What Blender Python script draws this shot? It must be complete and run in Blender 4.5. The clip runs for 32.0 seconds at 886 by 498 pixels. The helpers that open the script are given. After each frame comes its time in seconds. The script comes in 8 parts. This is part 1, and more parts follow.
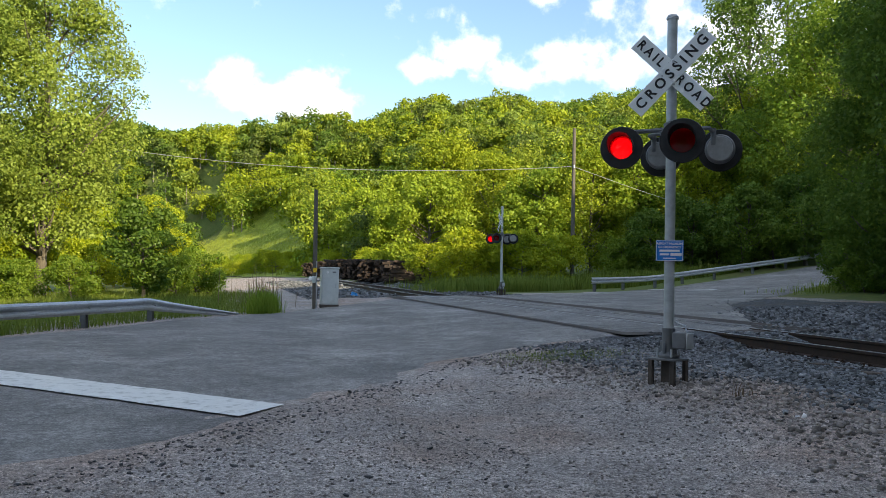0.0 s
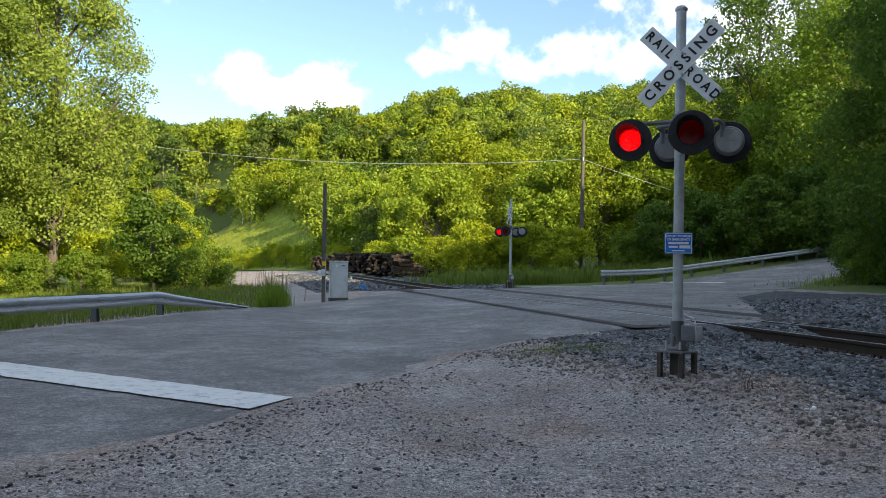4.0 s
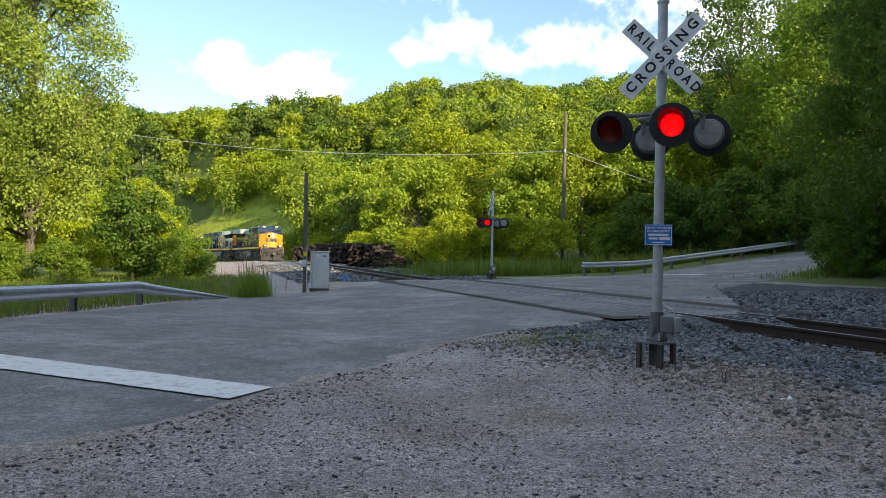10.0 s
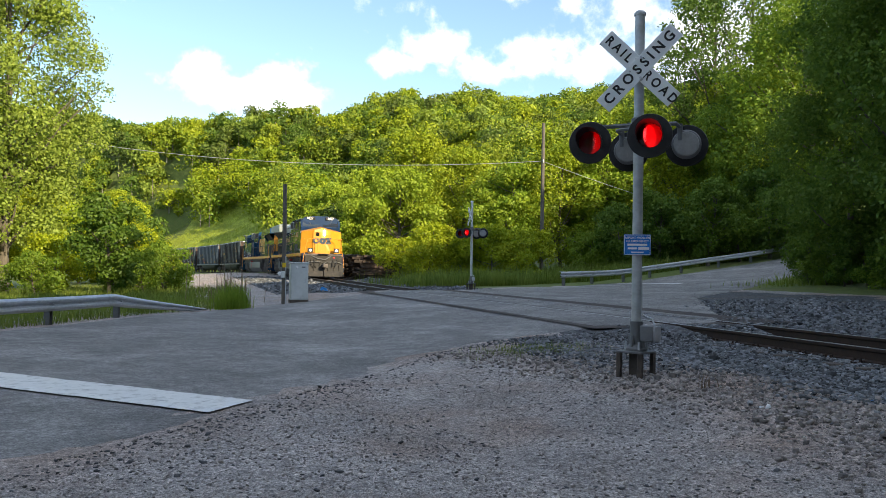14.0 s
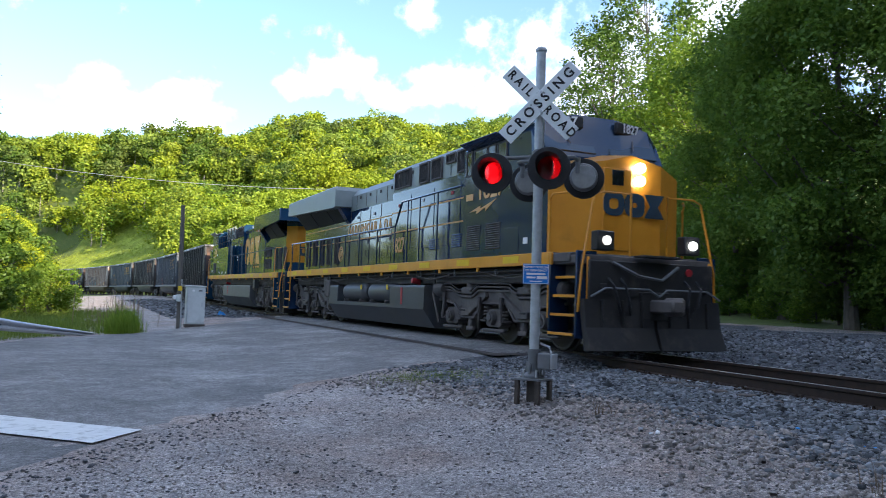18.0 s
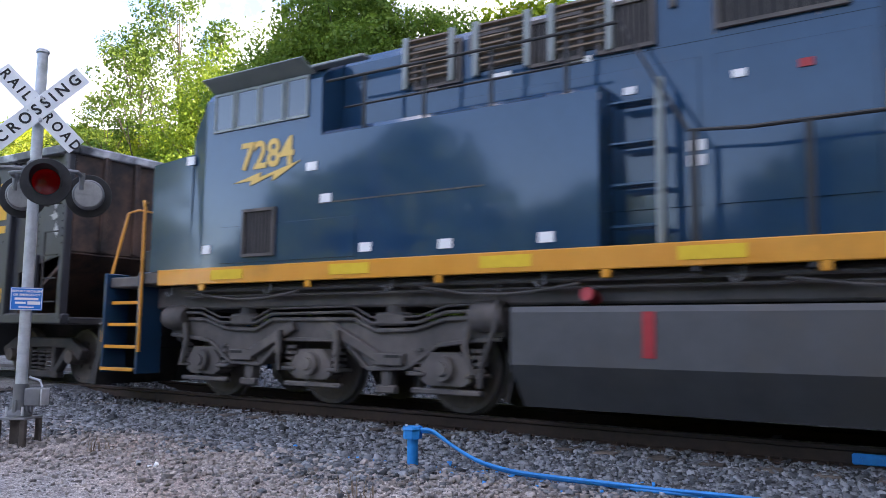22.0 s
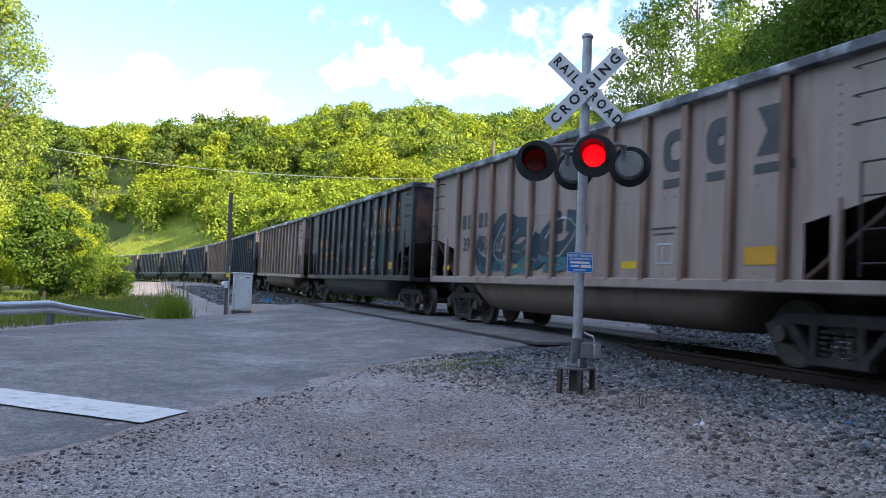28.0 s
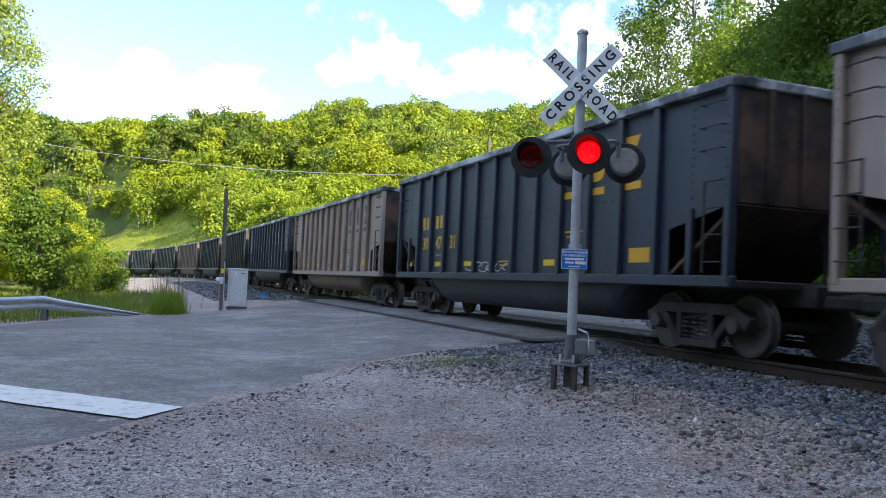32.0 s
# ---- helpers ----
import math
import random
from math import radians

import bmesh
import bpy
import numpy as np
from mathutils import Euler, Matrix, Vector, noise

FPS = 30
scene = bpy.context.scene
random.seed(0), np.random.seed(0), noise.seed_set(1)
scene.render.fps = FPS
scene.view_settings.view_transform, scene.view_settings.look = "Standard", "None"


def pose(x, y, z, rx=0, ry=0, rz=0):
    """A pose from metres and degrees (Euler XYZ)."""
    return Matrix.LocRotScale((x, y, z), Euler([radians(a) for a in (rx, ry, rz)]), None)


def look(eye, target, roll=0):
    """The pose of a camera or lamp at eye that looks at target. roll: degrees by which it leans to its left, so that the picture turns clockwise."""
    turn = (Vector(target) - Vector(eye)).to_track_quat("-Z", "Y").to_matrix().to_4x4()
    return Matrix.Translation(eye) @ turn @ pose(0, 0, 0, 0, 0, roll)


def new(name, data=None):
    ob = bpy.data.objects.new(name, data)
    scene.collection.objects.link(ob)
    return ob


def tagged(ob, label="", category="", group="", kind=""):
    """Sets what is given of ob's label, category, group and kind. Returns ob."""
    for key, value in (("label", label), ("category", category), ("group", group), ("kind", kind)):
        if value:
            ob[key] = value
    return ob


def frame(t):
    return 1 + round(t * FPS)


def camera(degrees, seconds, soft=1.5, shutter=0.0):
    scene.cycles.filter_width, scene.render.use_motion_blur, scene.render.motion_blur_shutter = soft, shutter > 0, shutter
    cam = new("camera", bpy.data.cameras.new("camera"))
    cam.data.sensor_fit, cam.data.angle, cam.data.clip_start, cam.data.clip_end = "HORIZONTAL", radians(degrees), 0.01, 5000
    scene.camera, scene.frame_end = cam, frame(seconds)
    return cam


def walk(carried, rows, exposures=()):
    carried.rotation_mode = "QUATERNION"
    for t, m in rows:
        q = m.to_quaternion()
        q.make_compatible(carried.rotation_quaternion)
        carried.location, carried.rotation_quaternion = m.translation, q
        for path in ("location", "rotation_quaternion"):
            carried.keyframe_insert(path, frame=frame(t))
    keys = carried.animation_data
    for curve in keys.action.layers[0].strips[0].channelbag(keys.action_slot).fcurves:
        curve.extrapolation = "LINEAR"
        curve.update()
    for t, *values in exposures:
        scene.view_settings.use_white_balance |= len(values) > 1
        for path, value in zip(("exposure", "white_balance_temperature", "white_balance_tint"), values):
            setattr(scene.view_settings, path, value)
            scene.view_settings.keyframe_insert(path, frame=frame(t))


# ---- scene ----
EXPO = 0.9
cam = camera(57.5, 32.0, 0.9, 0.22)
# seconds, place, then yaw, pitch and lean in degrees
PATH = [
    (0, -0.047, 0.023, 1.597, -0.04, 2.84, 1.04), (0.5, -0.041, 0.025, 1.597, -0.03, 2.70, 0.93), (1, -0.042, 0.025, 1.598, -0.02, 2.61, 0.80),
    (1.5, -0.040, 0.016, 1.603, 0.16, 2.53, 0.76), (2, -0.042, 0.016, 1.602, 0.32, 2.53, 0.74), (2.5, -0.043, 0.020, 1.598, 0.45, 2.51, 0.82),
    (3, -0.044, 0.016, 1.596, 0.51, 2.48, 0.82), (3.5, -0.037, 0.018, 1.595, 0.55, 2.40, 0.88), (5.5, -0.038, 0.017, 1.594, 0.66, 2.22, 0.95),
    (6, -0.039, 0.014, 1.596, 0.61, 2.10, 1.00), (6.5, -0.036, 0.020, 1.596, 0.50, 2.02, 1.00), (7, -0.034, 0.020, 1.591, 0.38, 1.91, 1.08),
    (7.5, -0.035, 0.024, 1.592, 0.29, 1.76, 1.10), (8, -0.039, 0.023, 1.594, 0.13, 1.63, 1.10), (8.5, -0.036, 0.022, 1.595, -0.01, 1.56, 1.05),
    (9, -0.034, 0.020, 1.591, -0.12, 1.60, 1.03), (9.5, -0.034, 0.025, 1.586, -0.31, 1.68, 1.04), (10, -0.033, 0.014, 1.588, -0.71, 1.74, 1.16),
    (10.5, -0.037, 0.018, 1.583, -1.10, 1.81, 1.25), (11, -0.041, 0.012, 1.587, -1.40, 1.86, 1.19), (11.5, -0.052, 0.005, 1.587, -1.48, 1.99, 1.04),
    (12, -0.050, 0.006, 1.589, -1.49, 2.07, 0.91), (12.5, -0.044, 0.014, 1.593, -1.48, 2.12, 0.86), (13, -0.048, 0.009, 1.588, -1.63, 2.24, 0.89),
    (13.5, -0.051, 0.012, 1.597, -1.89, 2.33, 0.87), (14, -0.048, 0.011, 1.596, -2.18, 2.49, 0.80), (14.5, -0.044, 0.011, 1.593, -2.42, 2.57, 0.77),
    (16.5, -0.052, 0.009, 1.603, -3.51, 3.20, 0.87), (17, -0.046, 0.008, 1.609, -4.29, 3.49, 1.05), (17.5, -0.039, 0.006, 1.611, -5.82, 3.91, 1.20),
    (18, -0.031, 0.000, 1.608, -8.99, 4.45, 1.42), (18.5, -0.016, -0.020, 1.620, -14.96, 5.20, 1.59), (19, 0.018, -0.021, 1.623, -23.13, 5.95, 1.42),
    (19.5, 0.106, -0.008, 1.634, -31.01, 6.48, 1.04), (20, 0.143, -0.000, 1.636, -36.19, 6.74, 0.65), (20.5, 0.154, -0.008, 1.632, -38.20, 6.83, 0.40),
    (21, 0.167, -0.020, 1.637, -39.75, 6.77, 0.17), (21.5, 0.169, -0.025, 1.638, -40.89, 6.64, -0.03), (22, 0.163, -0.039, 1.630, -41.68, 6.52, -0.09),
    (22.5, 0.151, -0.051, 1.622, -41.81, 6.39, -0.07), (23, 0.121, -0.071, 1.619, -39.94, 6.13, -0.05), (23.5, 0.092, -0.064, 1.613, -35.19, 5.60, 0.38),
    (24, 0.052, -0.046, 1.613, -27.88, 4.98, 0.93), (24.5, 0.031, -0.036, 1.609, -19.34, 4.99, 0.94), (25, 0.011, -0.031, 1.607, -11.79, 5.17, 0.79),
    (25.5, -0.001, -0.023, 1.598, -8.97, 5.13, 0.98), (26, -0.003, -0.014, 1.595, -7.58, 4.89, 1.26), (26.5, -0.015, -0.009, 1.587, -6.78, 4.56, 1.63),
    (28.5, -0.013, 0.007, 1.582, -5.81, 3.47, 2.10), (29, -0.009, 0.012, 1.582, -5.87, 3.42, 2.15), (29.5, -0.009, 0.015, 1.581, -5.95, 3.42, 2.22),
    (30, -0.009, 0.015, 1.580, -6.12, 3.40, 2.26), (30.5, -0.005, 0.009, 1.581, -6.17, 3.39, 2.27), (31, -0.000, 0.003, 1.580, -6.22, 3.39, 2.20),
    (31.5, 0.001, -0.001, 1.580, -6.21, 3.39, 2.21), (32, 0.001, 0.002, 1.583, -6.15, 3.38, 2.18)]


def camera_pose(x, y, z, yaw, pitch, lean):
    return pose(x, y, z, 0, 0, yaw) @ pose(0, 0, 0, 90 + pitch, 0, 0) @ pose(0, 0, 0, 0, 0, lean)


walk(cam, [(r[0], camera_pose(*r[1:])) for r in PATH], [(0, EXPO, 6500, 10), (14, EXPO + 0.03, 6500, 10), (17, EXPO + 0.40, 6150, 12), (19, EXPO + 0.56, 5700, 18), (20.5, EXPO + 1.25, 6350, 24), (23, EXPO + 1.38, 6650, 25), (24.5, EXPO + 0.82, 6300, 18), (26, EXPO + 0.44, 5900, 19), (32, EXPO + 0.47, 6050, 14)])

# ---- light ----
SUN_AZ, SUN_EL = 141.0, 20.5        # clockwise from +y, degrees
to_sun = Vector((math.sin(radians(SUN_AZ)) * math.cos(radians(SUN_EL)), math.cos(radians(SUN_AZ)) * math.cos(radians(SUN_EL)), math.sin(radians(SUN_EL))))
sun_data = bpy.data.lights.new("sun", "SUN")
sun_data.energy, sun_data.angle, sun_data.color = 5.0, radians(0.5), (1.0, 0.84, 0.56)
sun_lamp = new("sun", sun_data)
sun_lamp.matrix_world = look(to_sun * 300, (0, 0, 0))


def make_world():
    w = bpy.data.worlds.new("sky")
    scene.world = w
    w.use_nodes = True
    nt = w.node_tree
    nt.nodes.clear()
    N, L = nt.nodes.new, nt.links.new
    sky = N("ShaderNodeTexSky")
    sky.sky_type, sky.sun_disc = "NISHITA", False
    sky.sun_elevation, sky.sun_rotation = radians(SUN_EL), radians(SUN_AZ)
    sky.air_density, sky.dust_density, sky.ozone_density = 1.0, 0.3, 1.6
    geo = N("ShaderNodeTexCoord")
    # heaps of cloud: places on the sky's dome, roughened by noise
    def math_node(op, a, b=None, c=None):
        n = N("ShaderNodeMath")
        n.operation = op
        for k, v in enumerate((a, b, c)):
            if v is None:
                continue
            if isinstance(v, (int, float)):
                n.inputs[k].default_value = v
            else:
                L(v, n.inputs[k])
        return n.outputs[0]
    nz = N("ShaderNodeTexNoise")
    nz.inputs["Scale"].default_value, nz.inputs["Detail"].default_value, nz.inputs["Roughness"].default_value = 17.0, 9.0, 0.60
    L(geo.outputs["Generated"], nz.inputs["Vector"])
    nz2 = N("ShaderNodeTexNoise")
    nz2.inputs["Scale"].default_value, nz2.inputs["Detail"].default_value = 4.0, 3.0
    L(geo.outputs["Generated"], nz2.inputs["Vector"])
    sep = N("ShaderNodeSeparateXYZ")
    L(geo.outputs["Generated"], sep.inputs[0])
    az = math_node("ARCTAN2", sep.outputs[0], sep.outputs[1])
    el = math_node("ARCSINE", sep.outputs[2])
    total = None
    for a, e, wa, we, k in CLOUDS:
        da = math_node("DIVIDE", math_node("SUBTRACT", az, radians(a)), radians(wa))
        de = math_node("DIVIDE", math_node("SUBTRACT", el, radians(e)), radians(we))
        r2 = math_node("ADD", math_node("MULTIPLY", da, da), math_node("MULTIPLY", de, de))
        blob = math_node("MULTIPLY", math_node("SUBTRACT", 1.0, math_node("MINIMUM", math_node("SQRT", r2), 2.0)), k)
        total = blob if total is None else math_node("MAXIMUM", total, blob)
    rough = math_node("ADD", total, math_node("MULTIPLY", math_node("SUBTRACT", nz.outputs["Fac"], 0.5), 3.0))
    rough = math_node("ADD", rough, math_node("MULTIPLY", math_node("SUBTRACT", nz2.outputs["Fac"], 0.5), 0.8))
    ramp = N("ShaderNodeMapRange")
    ramp.interpolation_type = "SMOOTHSTEP"
    ramp.inputs["From Min"].default_value, ramp.inputs["From Max"].default_value = -0.05, 0.62
    L(rough, ramp.inputs["Value"])
    tone = N("ShaderNodeMapRange")
    tone.inputs["From Min"].default_value, tone.inputs["From Max"].default_value = 0.1, 1.1
    tone.inputs["To Min"].default_value, tone.inputs["To Max"].default_value = 0.80, 1.0
    L(rough, tone.inputs["Value"])
    white = N("ShaderNodeVectorMath")
    white.operation = "SCALE"
    white.inputs[0].default_value = CLOUD_WHITE
    L(tone.outputs[0], white.inputs["Scale"])
    mix = N("ShaderNodeMix")
    mix.data_type = "RGBA"
    L(ramp.outputs[0], mix.inputs["Factor"])
    L(sky.outputs[0], mix.inputs["A"])
    L(white.outputs[0], mix.inputs["B"])
    bg = N("ShaderNodeBackground")
    bg.inputs["Strength"].default_value = SKY_STRENGTH
    L(mix.outputs["Result"], bg.inputs["Color"])
    out = N("ShaderNodeOutputWorld")
    L(bg.outputs[0], out.inputs[0])


SKY_STRENGTH = 0.14
CLOUD_WHITE = (6.6, 6.9, 7.4)
# azimuth clockwise from +y, elevation, half widths, weight
CLOUDS = [(-11.8, 13.0, 4.4, 1.7, 1.0), (-14.2, 14.3, 2.2, 1.5, 0.9), (-8.5, 12.6, 3.0, 1.3, 0.9), (-1.5, 15.4, 3.2, 0.9, 0.7), (1.2, 16.4, 2.6, 1.3, 0.8), (5.0, 15.0, 4.0, 1.5, 0.8), (9.5, 15.6, 4.5, 2.0, 0.9),
          (7.0, 20.6, 1.4, 1.3, 0.5), (11.5, 19.6, 1.4, 1.3, 0.5), (15.0, 18.6, 3.6, 2.6, 0.9), (-21.0, 19.6, 1.6, 0.7, 0.45), (-18.2, 13.6, 0.9, 0.6, 0.4), (20.0, 16.5, 6.0, 5.0, 1.0), (29.0, 16.0, 9.0, 9.0, 1.0), (44.0, 20.0, 12.0, 12.0, 1.0),
          (75.0, 30.0, 26.0, 14.0, 0.9), (-60.0, 30.0, 25.0, 9.0, 0.8), (150.0, 40.0, 40.0, 14.0, 0.9), (-130.0, 38.0, 40.0, 14.0, 0.9), (40.0, 62.0, 60.0, 14.0, 0.9), (-80.0, 60.0, 60.0, 14.0, 0.9), (175.0, 66.0, 60.0, 13.0, 0.9)]
make_world()

# ---- materials ----
def surface(name, a, b, scale=4.0, rough=0.8, metal=0.0, bump=0.0, bump_scale=30.0, stain=None, stain_scale=0.6, stain_at=0.6, vary=0.0, island=0.0, spec=0.4,
            stretch=(1, 1, 1), emit=None, power=0.0, rough_var=0.12, soft=0.2, coat=0.0, grain=()):
    """Two tones mixed by fine noise, a third in larger stains, variation from piece to piece, and fine relief."""
    m = bpy.data.materials.new(name)
    m.use_nodes = True
    nt = m.node_tree
    N, L = nt.nodes.new, nt.links.new
    bsdf = nt.nodes["Principled BSDF"]
    tc = N("ShaderNodeTexCoord")
    mp = N("ShaderNodeMapping")
    mp.inputs["Scale"].default_value = stretch
    L(tc.outputs["Object"], mp.inputs["Vector"])
    n1 = N("ShaderNodeTexNoise")
    n1.inputs["Scale"].default_value, n1.inputs["Detail"].default_value, n1.inputs["Roughness"].default_value = scale, 6.0, 0.62
    L(mp.outputs[0], n1.inputs["Vector"])
    r1 = N("ShaderNodeMapRange")
    r1.inputs["From Min"].default_value, r1.inputs["From Max"].default_value = 0.5 - soft, 0.5 + soft
    L(n1.outputs["Fac"], r1.inputs["Value"])
    mix = N("ShaderNodeMix")
    mix.data_type = "RGBA"
    mix.inputs["A"].default_value, mix.inputs["B"].default_value = (*a, 1), (*b, 1)
    L(r1.outputs[0], mix.inputs["Factor"])
    col = mix.outputs["Result"]
    if stain:
        n2 = N("ShaderNodeTexNoise")
        n2.inputs["Scale"].default_value, n2.inputs["Detail"].default_value, n2.inputs["Roughness"].default_value = stain_scale, 7.0, 0.65
        L(mp.outputs[0], n2.inputs["Vector"])
        r2 = N("ShaderNodeMapRange")
        r2.inputs["From Min"].default_value, r2.inputs["From Max"].default_value = stain_at - 0.08, stain_at + 0.1
        L(n2.outputs["Fac"], r2.inputs["Value"])
        mx = N("ShaderNodeMix")
        mx.data_type = "RGBA"
        L(r2.outputs[0], mx.inputs["Factor"])
        L(col, mx.inputs["A"])
        mx.inputs["B"].default_value = (*stain, 1)
        col = mx.outputs["Result"]
    for g_scale, g_amount in grain:
        ng = N("ShaderNodeTexNoise")
        ng.inputs["Scale"].default_value, ng.inputs["Detail"].default_value, ng.inputs["Roughness"].default_value = g_scale, 2.0, 0.5
        L(mp.outputs[0], ng.inputs["Vector"])
        rg = N("ShaderNodeMapRange")
        rg.inputs["From Min"].default_value, rg.inputs["From Max"].default_value = 0.36, 0.64
        rg.inputs["To Min"].default_value, rg.inputs["To Max"].default_value = 1 - g_amount, 1 + g_amount
        L(ng.outputs["Fac"], rg.inputs["Value"])
        sg = N("ShaderNodeVectorMath")
        sg.operation = "SCALE"
        L(col, sg.inputs[0])
        L(rg.outputs[0], sg.inputs["Scale"])
        col = sg.outputs[0]
    for amount, node, socket in ((vary, "ShaderNodeObjectInfo", "Random"), (island, "ShaderNodeNewGeometry", "Random Per Island")):
        if amount:
            info = N(node)
            rr = N("ShaderNodeMapRange")
            rr.inputs["To Min"].default_value, rr.inputs["To Max"].default_value = 1 - amount, 1 + amount
            L(info.outputs[socket], rr.inputs["Value"])
            sc = N("ShaderNodeVectorMath")
            sc.operation = "SCALE"
            L(col, sc.inputs[0])
            L(rr.outputs[0], sc.inputs["Scale"])
            col = sc.outputs[0]
    L(col, bsdf.inputs["Base Color"])
    bsdf.inputs["Metallic"].default_value = metal
    bsdf.inputs["Specular IOR Level"].default_value = spec
    bsdf.inputs["Coat Weight"].default_value = coat
    rv = N("ShaderNodeMapRange")
    rv.inputs["To Min"].default_value, rv.inputs["To Max"].default_value = max(rough - rough_var, 0.03), min(rough + rough_var, 1.0)
    L(n1.outputs["Fac"], rv.inputs["Value"])
    L(rv.outputs[0], bsdf.inputs["Roughness"])
    if bump:
        nb = N("ShaderNodeTexNoise")
        nb.inputs["Scale"].default_value, nb.inputs["Detail"].default_value = bump_scale, 5.0
        L(mp.outputs[0], nb.inputs["Vector"])
        bp = N("ShaderNodeBump")
        bp.inputs["Strength"].default_value, bp.inputs["Distance"].default_value = min(bump, 1.0), 0.02 * max(bump, 0.3)
        L(nb.outputs["Fac"], bp.inputs["Height"])
        L(bp.outputs[0], bsdf.inputs["Normal"])
    if emit:
        bsdf.inputs["Emission Color"].default_value, bsdf.inputs["Emission Strength"].default_value = (*emit, 1), power
    return m


def foliage(name, a, b, thin=0.35, scale=0.5):
    """Leaves: two greens, from leaf to leaf and over the crown, part of the light shines through."""
    m = bpy.data.materials.new(name)
    m.use_nodes = True
    nt = m.node_tree
    nt.nodes.clear()
    N, L = nt.nodes.new, nt.links.new
    tc, nz = N("ShaderNodeTexCoord"), N("ShaderNodeTexNoise")
    nz.inputs["Scale"].default_value, nz.inputs["Detail"].default_value = scale, 3.0
    L(tc.outputs["Object"], nz.inputs["Vector"])
    info, ob = N("ShaderNodeNewGeometry"), N("ShaderNodeObjectInfo")
    add = N("ShaderNodeMath")
    add.operation = "MULTIPLY_ADD"
    L(info.outputs["Random Per Island"], add.inputs[0])
    add.inputs[1].default_value = 0.5
    L(nz.outputs["Fac"], add.inputs[2])
    ad2 = N("ShaderNodeMath")
    ad2.operation = "MULTIPLY_ADD"
    L(ob.outputs["Random"], ad2.inputs[0])
    ad2.inputs[1].default_value = 0.3
    L(add.outputs[0], ad2.inputs[2])
    rr = N("ShaderNodeMapRange")
    rr.inputs["From Min"].default_value, rr.inputs["From Max"].default_value = 0.45, 1.2
    L(ad2.outputs[0], rr.inputs["Value"])
    mix = N("ShaderNodeMix")
    mix.data_type = "RGBA"
    mix.inputs["A"].default_value, mix.inputs["B"].default_value = (*a, 1), (*b, 1)
    L(rr.outputs[0], mix.inputs["Factor"])
    dif, tr, gl = N("ShaderNodeBsdfDiffuse"), N("ShaderNodeBsdfTranslucent"), N("ShaderNodeBsdfGlossy")
    gl.inputs["Roughness"].default_value = 0.55
    gl.inputs["Color"].default_value = (0.7, 0.75, 0.6, 1)
    L(mix.outputs["Result"], dif.inputs["Color"])
    L(mix.outputs["Result"], tr.inputs["Color"])
    s1, s2, out = N("ShaderNodeMixShader"), N("ShaderNodeMixShader"), N("ShaderNodeOutputMaterial")
    s1.inputs[0].default_value, s2.inputs[0].default_value = thin, 0.03
    L(dif.outputs[0], s1.inputs[1])
    L(tr.outputs[0], s1.inputs[2])
    L(s1.outputs[0], s2.inputs[1])
    L(gl.outputs[0], s2.inputs[2])
    L(s2.outputs[0], out.inputs[0])
    return m


M_GROUND = surface("gravelly_earth", (0.195, 0.176, 0.167), (0.43, 0.395, 0.372), 34, 0.95, 0, 1.0, 60, (0.29, 0.225, 0.19), 0.40, 0.54, grain=((14.0, 0.22), (45.0, 0.35), (110.0, 0.4), (1.1, 0.14)))
M_DARK_GRAVEL = surface("dark_blue_grey_gravel", (0.045, 0.048, 0.054), (0.11, 0.115, 0.125), 20, 0.95, 0, 1.0, 40, (0.10, 0.088, 0.075), 0.5, 0.6, grain=((9.0, 0.4), (30.0, 0.45)))
M_GRASS_EARTH = surface("grassy_ground", (0.07, 0.10, 0.02), (0.13, 0.17, 0.035), 3, 1.0, 0, 0.8, 14, (0.16, 0.15, 0.05), 0.15, 0.6)
M_MEADOW = surface("meadow_ground", (0.19, 0.25, 0.022), (0.30, 0.34, 0.045), 0.6, 1.0, 0, 0.8, 9, (0.15, 0.20, 0.025), 0.08, 0.58, grain=((0.25, 0.2), (2.0, 0.2)))
M_ROAD = surface("worn_asphalt", (0.128, 0.124, 0.120), (0.235, 0.228, 0.221), 40, 0.9, 0, 0.6, 80, (0.28, 0.272, 0.26), 0.5, 0.60, grain=((0.7, 0.16), (3.5, 0.14), (16.0, 0.2), (60.0, 0.35)))
M_CROSSING = surface("rusty_dirty_asphalt", (0.030, 0.024, 0.021), (0.070, 0.055, 0.046), 12, 0.9, 0, 0.6, 60, (0.11, 0.098, 0.088), 0.7, 0.62, grain=((3.0, 0.25), (14.0, 0.25)))
M_PAINT = surface("white_road_paint", (0.62, 0.62, 0.60), (0.72, 0.72, 0.70), 12, 0.7, 0, 0.3, 60, (0.33, 0.33, 0.315), 7, 0.60)
M_RUST = surface("rusty_rail_steel", (0.028, 0.019, 0.015), (0.058, 0.036, 0.026), 9, 0.75, 0.3, 0.3, 40)
M_HEAD = surface("polished_rail_head", (0.30, 0.28, 0.26), (0.42, 0.40, 0.38), 20, 0.35, 0.9, stretch=(1, 1, 1))
M_TIE = surface("creosoted_timber", (0.055, 0.045, 0.038), (0.11, 0.09, 0.075), 6, 0.9, 0, 0.6, 25, vary=0.35)
M_OLDTIE = surface("old_creosoted_timber", (0.022, 0.017, 0.014), (0.06, 0.042, 0.032), 5, 0.85, 0, 0.6, 25, (0.11, 0.075, 0.05), 1.4, 0.6, vary=0.5)
M_STONE = surface("ballast_stone", (0.085, 0.091, 0.098), (0.195, 0.203, 0.214), 8, 0.9, 0, 0.5, 60, island=0.80)
